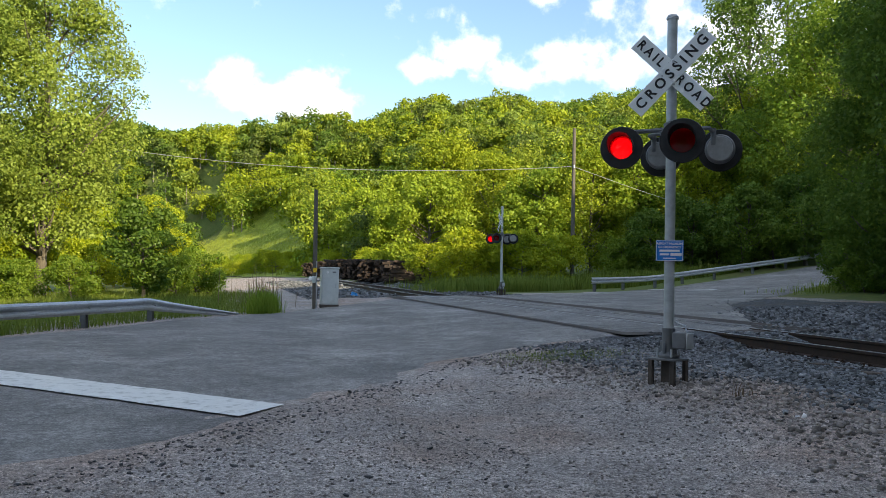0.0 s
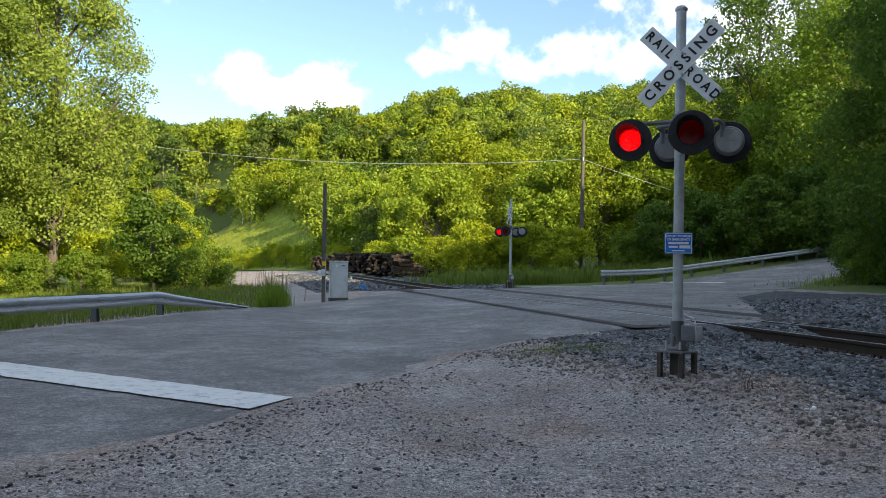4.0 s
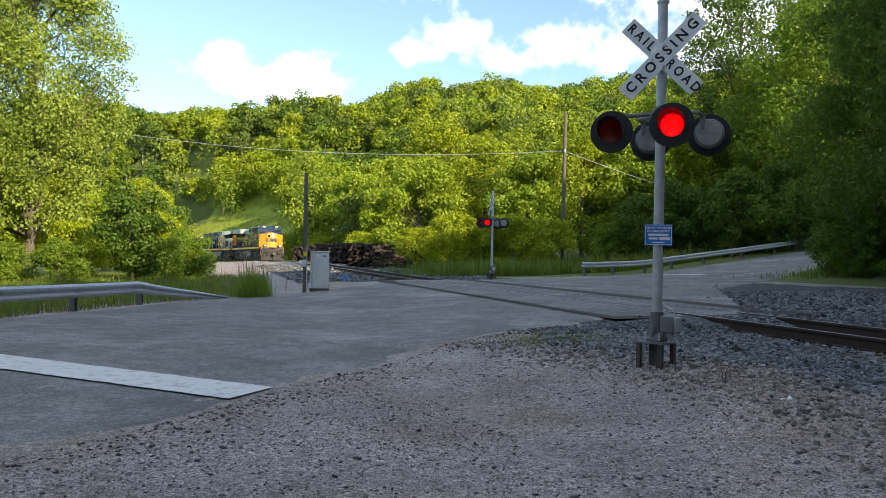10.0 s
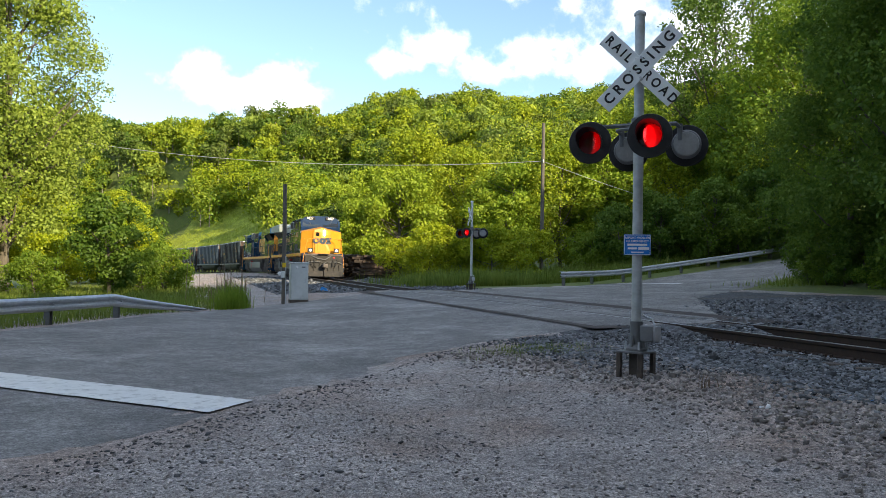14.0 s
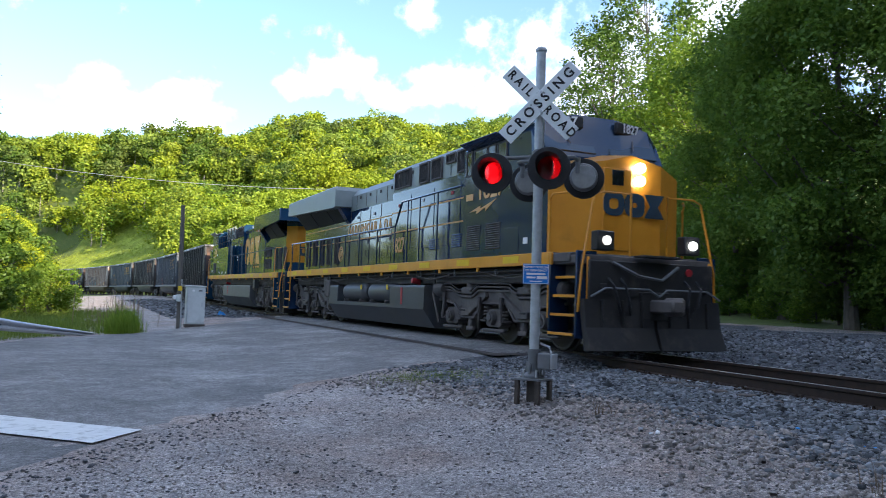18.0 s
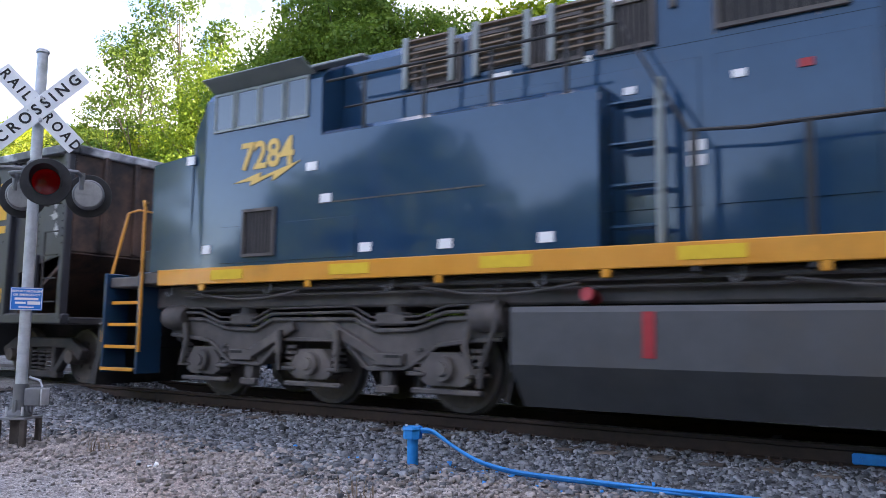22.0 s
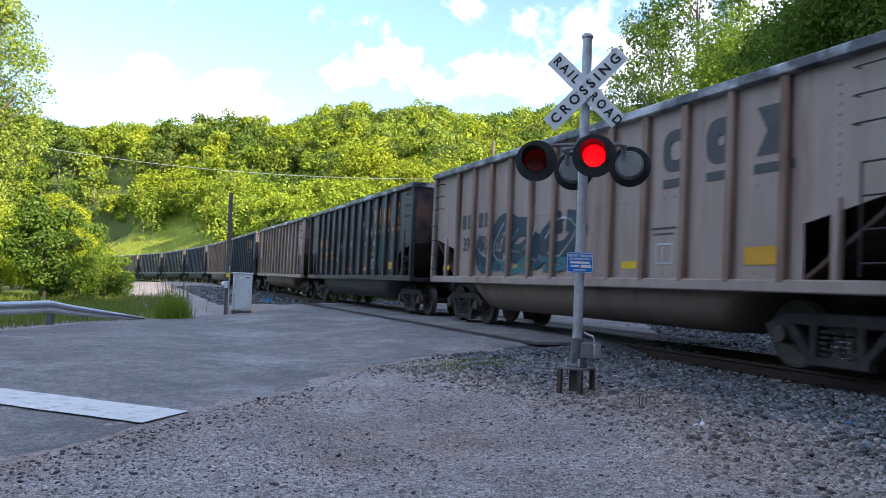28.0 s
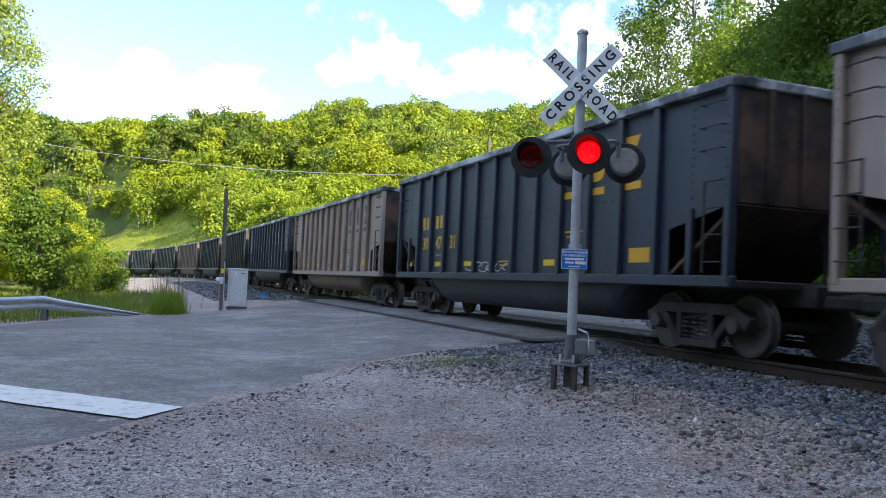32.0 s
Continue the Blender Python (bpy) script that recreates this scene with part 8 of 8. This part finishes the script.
def make_stones():
    r = np.random.default_rng(21)
    # fresh grey ballast beside and between the rails
    s, v = r.uniform(-2.5, 15.2, 66000), r.uniform(0.62, 4.6, 66000)
    edge = 3.35 + 0.35 * np.sin(s * 1.1) + 0.25 * np.sin(s * 2.9 + 1) + 0.9 * smooth_step(s, 9, 12.5)
    keep = (v < edge + 0.25 * r.normal(size=len(v))) & ((s < 14.6) | (v > 1.2))
    x, y = place_sv(s[keep], v[keep])
    stones("track_ballast", x, y, 0.034, M_STONE, "blue-grey crushed stone ballast beside the rails", "ballast", 1)
    # dusty brownish stones towards the signal
    s, v = r.uniform(-1.5, 14.0, 15000), r.uniform(3.0, 6.0, 15000)
    edge = 4.6 + 0.3 * np.sin(s * 0.9 + 2) + 0.5 * smooth_step(s, 7, 11)
    keep = (v < edge + 0.3 * r.normal(size=len(v))) & (v > 2.9)
    x, y = place_sv(s[keep], v[keep])
    stones("dusty_stones", x, y, 0.030, M_BROWNSTONE, "dusty brown stones at the edge of the ballast", "stones", 2)
    s, v = r.uniform(-2.5, 15.2, 9000), r.uniform(-0.66, 0.66, 9000)
    x, y = place_sv(s, v)
    stones("ballast_between_rails", x, y, 0.045, M_STONE, "grey ballast between the rails", "ballast", 3)
    s, v = r.uniform(-6, 24.0, 34000), r.uniform(-10.5, -0.85, 34000)
    x, y = place_sv(s, v)
    edge = np.interp(y, [p[1] for p in ROAD_RIGHT[7:15]], [p[0] for p in ROAD_RIGHT[7:15]])
    keep = (v > -3.2 - 7.6 * r.uniform(0, 1, len(v)) ** 0.7) & (x > edge + 0.1 + 0.25 * r.normal(size=len(v)))
    x, y = x[keep], y[keep]
    stones("far_ballast", x, y, 0.050, M_STONE, "grey crushed stone across the track", "ballast", 4)
    s, v = r.uniform(38.5, 75, 9000), r.uniform(-4, 5.5, 9000)
    keep = np.abs(np.abs(v) - 0.75) > 0.1
    x, y = place_sv(s[keep], v[keep])
    stones("distant_ballast", x, y, 0.085, M_STONE, "grey ballast under the curving track", "ballast", 5)
    # dark chips strewn over the gravel
    n = 3200
    a, d = r.uniform(-40, 75, n), 3.2 + 8.5 * r.uniform(0, 1, n) ** 0.8
    x, y = d * np.sin(np.radians(a)), d * np.cos(np.radians(a))
    s, v = track_frame(x, y)
    clump = np.array([noise.noise((q * 0.9, w * 0.9, 7)) for q, w in zip(x, y)])
    keep = (v > 3.6) & (clump > 0.02 + 0.25 * r.normal(size=n)) & (x > np.interp(y, [p[1] for p in ROAD_RIGHT[2:9]], [p[0] for p in ROAD_RIGHT[2:9]]) + 0.1)
    stones("dark_chips", x[keep], y[keep], 0.026, M_CHIP, "dark asphalt chips strewn over gravel", "stones", 6, 0.32, 0.1)
    n = 52000
    a, d = r.uniform(-60, 80, n), 2.6 + 7.6 * r.uniform(0, 1, n) ** 0.75
    x, y = d * np.sin(np.radians(a)), d * np.cos(np.radians(a))
    s, v = track_frame(x, y)
    keep = (v > 3.9) & (x > np.interp(y, [p[1] for p in ROAD_RIGHT[2:9]], [p[0] for p in ROAD_RIGHT[2:9]]) + 0.02 + 0.15 * r.normal(size=n))
    stones("fine_gravel", x[keep], y[keep], 0.012, M_BROWNSTONE, "fine pale gravel trodden into the ground", "gravel", 7, 0.6, 0.15)
    # crumbled asphalt along the road's edge
    n = 1000
    t = r.uniform(0, 1, n)
    q = resample(ROAD_RIGHT[2:10], 120)
    x, y = np.interp(t, np.linspace(0, 1, 120), q[:, 0]), np.interp(t, np.linspace(0, 1, 120), q[:, 1])
    off = np.abs(r.normal(0, 0.22, n)) - 0.03
    stones("edge_chips", x + off, y - off * 0.6, 0.022, M_CHIP, "dark asphalt crumbs along the road's edge", "stones", 10, 0.4, 0.15)
    n = 130
    s, v = 5.9 + 1.3 * r.normal(size=n), 2.85 + 0.28 * r.normal(size=n)
    x, y = place_sv(s, v)
    stones("blue_flecked_stones", x, y, 0.026, M_BLUEPIPE, "stones flecked with blue paint round the riser", "stones", 9, 0.5, 0.55)
    p = track_point(8.5, 4.35)
    stones("white_stone", np.array([p.x, p.x + 0.05]), np.array([p.y, p.y - 0.03]), 0.075, M_WHITEINK, "crumpled white stone lying on ballast", "stone", 8)


make_stones()


# ---- grass and weeds ----
def blades(name, x, y, height, width, material, label, category, seed, bend=0.35):
    r = np.random.default_rng(seed)
    n = len(x)
    z = ground_z(x, y) - 0.03
    h = height * np.exp(r.normal(0, 0.3, n))
    a = r.uniform(0, 2 * np.pi, n)
    w = width * r.uniform(0.6, 1.3, n)
    lx, ly = np.cos(a + 1.57) * h * bend * r.normal(0, 1, n), np.sin(a + 1.57) * h * bend * r.normal(0, 1, n)
    cx, cy = np.cos(a) * w / 2, np.sin(a) * w / 2
    b0, b1 = np.stack([x - cx, y - cy, z], -1), np.stack([x + cx, y + cy, z], -1)
    m0, m1 = np.stack([x - cx * 0.7 + lx * 0.35, y - cy * 0.7 + ly * 0.35, z + h * 0.6], -1), np.stack([x + cx * 0.7 + lx * 0.35, y + cy * 0.7 + ly * 0.35, z + h * 0.6], -1)
    t0, t1 = np.stack([x - cx * 0.12 + lx, y - cy * 0.12 + ly, z + h], -1), np.stack([x + cx * 0.12 + lx, y + cy * 0.12 + ly, z + h], -1)
    V = np.stack([b0, b1, m1, m0, t1, t0], 1).reshape(-1, 3)
    o = 6 * np.arange(n)[:, None]
    F = np.concatenate([np.array([0, 1, 2, 3])[None] + o, np.array([3, 2, 4, 5])[None] + o])
    return tagged(new(name, quick_mesh(name, V, F, material)), label, category, kind="stuff")


def make_grass():
    r = np.random.default_rng(31)
    # verge behind the left guard rail
    n = 42000
    a, d = r.uniform(-36, -11.5, n), 17 + 30 * r.uniform(0, 1, n)
    x, y = d * np.sin(np.radians(a)), d * np.cos(np.radians(a))
    s, v = track_frame(x, y)
    left = np.interp(y, [p[1] for p in ROAD_LEFT], [p[0] for p in ROAD_LEFT])
    keep = (x < left - 0.35) & (v > 6.2) & (a < -11.0 - 1.7 * np.abs(r.normal(size=n)))
    blades("verge_grass", x[keep], y[keep], 0.20, 0.02, M_GRASS, "rough green grass along the verge", "grass", 1)
    # tall tuft near the guard rail's end
    n = 2200
    x, y = -5.85 + 0.20 * r.normal(size=n), 26.4 + 0.45 * r.normal(size=n)
    blades("grass_tuft", x, y, 0.50, 0.022, M_TUFT, "tall bright green tuft of grass by the guard rail", "grass", 2)
    # far verge of the rising road
    n = 42000
    t = r.uniform(0, 1, n) ** 0.8
    q = resample([(2.2, 41.0), (5.5, 42.0), (10.0, 47.0), (14.0, 49.2), (18.0, 51.2), (26.0, 56.0), (40.0, 65.0)], 80)
    x, y = np.interp(t, np.linspace(0, 1, 80), q[:, 0]), np.interp(t, np.linspace(0, 1, 80), q[:, 1])
    off = np.abs(r.normal(0, 5.0, n)) + 0.2
    blades("far_verge_grass", x - off * 0.45, y + off * 0.85, 0.55, 0.04, M_GRASS, "tall green grass beyond the rising road", "grass", 3)
    # foot of the wood to the right of the road
    n = 12000
    t = r.uniform(0, 1, n)
    q = resample([(16.2, 33.6), (19.5, 36.4), (24.0, 39.6), (33.0, 46.0)], 60)
    x, y = np.interp(t, np.linspace(0, 1, 60), q[:, 0]), np.interp(t, np.linspace(0, 1, 60), q[:, 1])
    off = r.normal(1.4, 1.5, n) + 0.9 * np.sin(t * 40)
    blades("bank_grass", x + off * 0.85, y - off * 0.5, 0.28, 0.03, M_GRASS, "shaded grass at the foot of the wood", "grass", 4)
    # thin moss and grass near the signal
    n = 3000
    x, y = 1.85 + 0.45 * r.normal(size=n), 12.0 + 0.4 * r.normal(size=n)
    blades("thin_grass", x, y, 0.06, 0.008, M_GRASS, "thin yellow-green grass in gravel", "grass", 5)
    n = 36000
    s, d = r.uniform(120, 240, n), r.uniform(6, 44, n)
    x, y = place_sv(s, -d)
    blades("meadow_grass", x, y, 0.32, 0.12, M_MEADOW_GRASS, "sunlit meadow grass on the slope", "grass", 6)
    # dry stalks
    n = 110
    x, y = -7.0 + 0.4 * r.normal(size=n), 31.0 + 0.5 * r.normal(size=n)
    blades("dry_weeds", x, y, 1.15, 0.022, M_DRY, "dry brown weed stalks beside the embankment", "weeds", 7, 0.15)


make_grass()


def edge_weeds():
    """A few dry stalks and low green weeds at the foot of the ballast."""
    r = np.random.default_rng(44)
    for i, (s0, v0, n) in enumerate(((4.6, 4.5, 26), (6.2, 4.3, 22), (2.8, 4.4, 24), (9.6, 4.1, 14))):
        p = track_point(s0, v0)
        x, y = p.x + 0.07 * r.normal(size=n), p.y + 0.07 * r.normal(size=n)
        blades("dry_weed", x, y, 0.14, 0.012, M_DRY, "small dry brown weed at the edge of ballast", "weeds", 50 + i, 0.3)


edge_weeds()

# ---- the train's run ----
# front of the train along the track, by seconds
RUN = [(-2, 242.5), (0, 220.0), (4, 174.8), (8, 129.6), (10, 106.8), (12, 83.9), (14, 60.6), (16.5, 30.6), (18.5, 7.8), (20.5, -14.2), (22.5, -36.5), (24, -53.8), (26, -77.9), (29.5, -118.8), (32, -147.4), (34, -170)]

def front_at(t):
    """Smooth run through the known places."""
    ts, fs = np.array([r[0] for r in RUN], float), np.array([r[1] for r in RUN], float)
    sl = np.gradient(fs, ts)
    i = min(max(int(np.searchsorted(ts, t)) - 1, 0), len(ts) - 2)
    h = ts[i + 1] - ts[i]
    u = (t - ts[i]) / h
    return float((1 + 2 * u) * (1 - u) ** 2 * fs[i] + u * (1 - u) ** 2 * h * sl[i] + u * u * (3 - 2 * u) * fs[i + 1] + u * u * (u - 1) * h * sl[i + 1])


def vehicle_pose(s, trucks):
    a, b = track_point(s - trucks / 2, 0), track_point(s + trucks / 2, 0)
    d = a - b
    return Matrix.Translation((a + b) / 2) @ pose(0, 0, 0, 0, 0, math.degrees(math.atan2(d.y, d.x))) @ pose(0, 0, 0, 0, -math.degrees(math.atan2(d.z, math.hypot(d.x, d.y))), 0)


BEAT, LIT_FROM, LIT_TO = 1.32, 0.17, 0.83


def flash_rows(beat):
    """A bulb plate faces forwards while it is lit and turns away, in a tenth of a second, while it is dark."""
    rows, angle, t = [], None, 0.0
    changes = []
    k = -1
    while k * BEAT < 33:
        changes += [(k * BEAT + LIT_FROM, 0 if beat else 180), (k * BEAT + LIT_TO, 180 if beat else 0)]
        k += 1
    state = [a for c, a in changes if c <= 0][-1]
    rows = [(0.0, pose(0, 0.05, 0, 0, 0, state))]
    for c, a in changes:
        if 0.1 < c < 31.9:
            for i in range(4):
                rows.append((c - 0.05 + i / 30, pose(0, 0.05, 0, 0, 0, state + (a - state) * i / 3)))
            state = a
    rows.append((32.0, pose(0, 0.05, 0, 0, 0, state)))
    return rows


def motions():
    behind = 0.0
    for car, length, trucks, turned in TRAIN:
        rows = []
        for k in range(0, 129):
            t = k * 0.25
            rows.append((t, vehicle_pose(front_at(t) + behind + length / 2, trucks) @ pose(0, 0, 0, 0, 0, turned)))
        walk(car, rows)
        behind += length
    for plate, beat in FLASH:
        walk(plate, flash_rows(beat))
    for n, (ws, r) in enumerate(WHEELS[:20]):
        turned = 180 if 6 <= n < 12 else 0
        home = ws.matrix_basis.copy()
        rows = []
        step = 2 if n < 12 else 1
        for k in range(0, 961, step):
            t = k / 30
            ang = math.degrees((220.0 - front_at(t)) / r) * (-1 if turned else 1)
            rows.append((t, Matrix.Translation(home.translation) @ pose(0, 0, 0, 0, ang, 0)))
        walk(ws, rows)


motions()
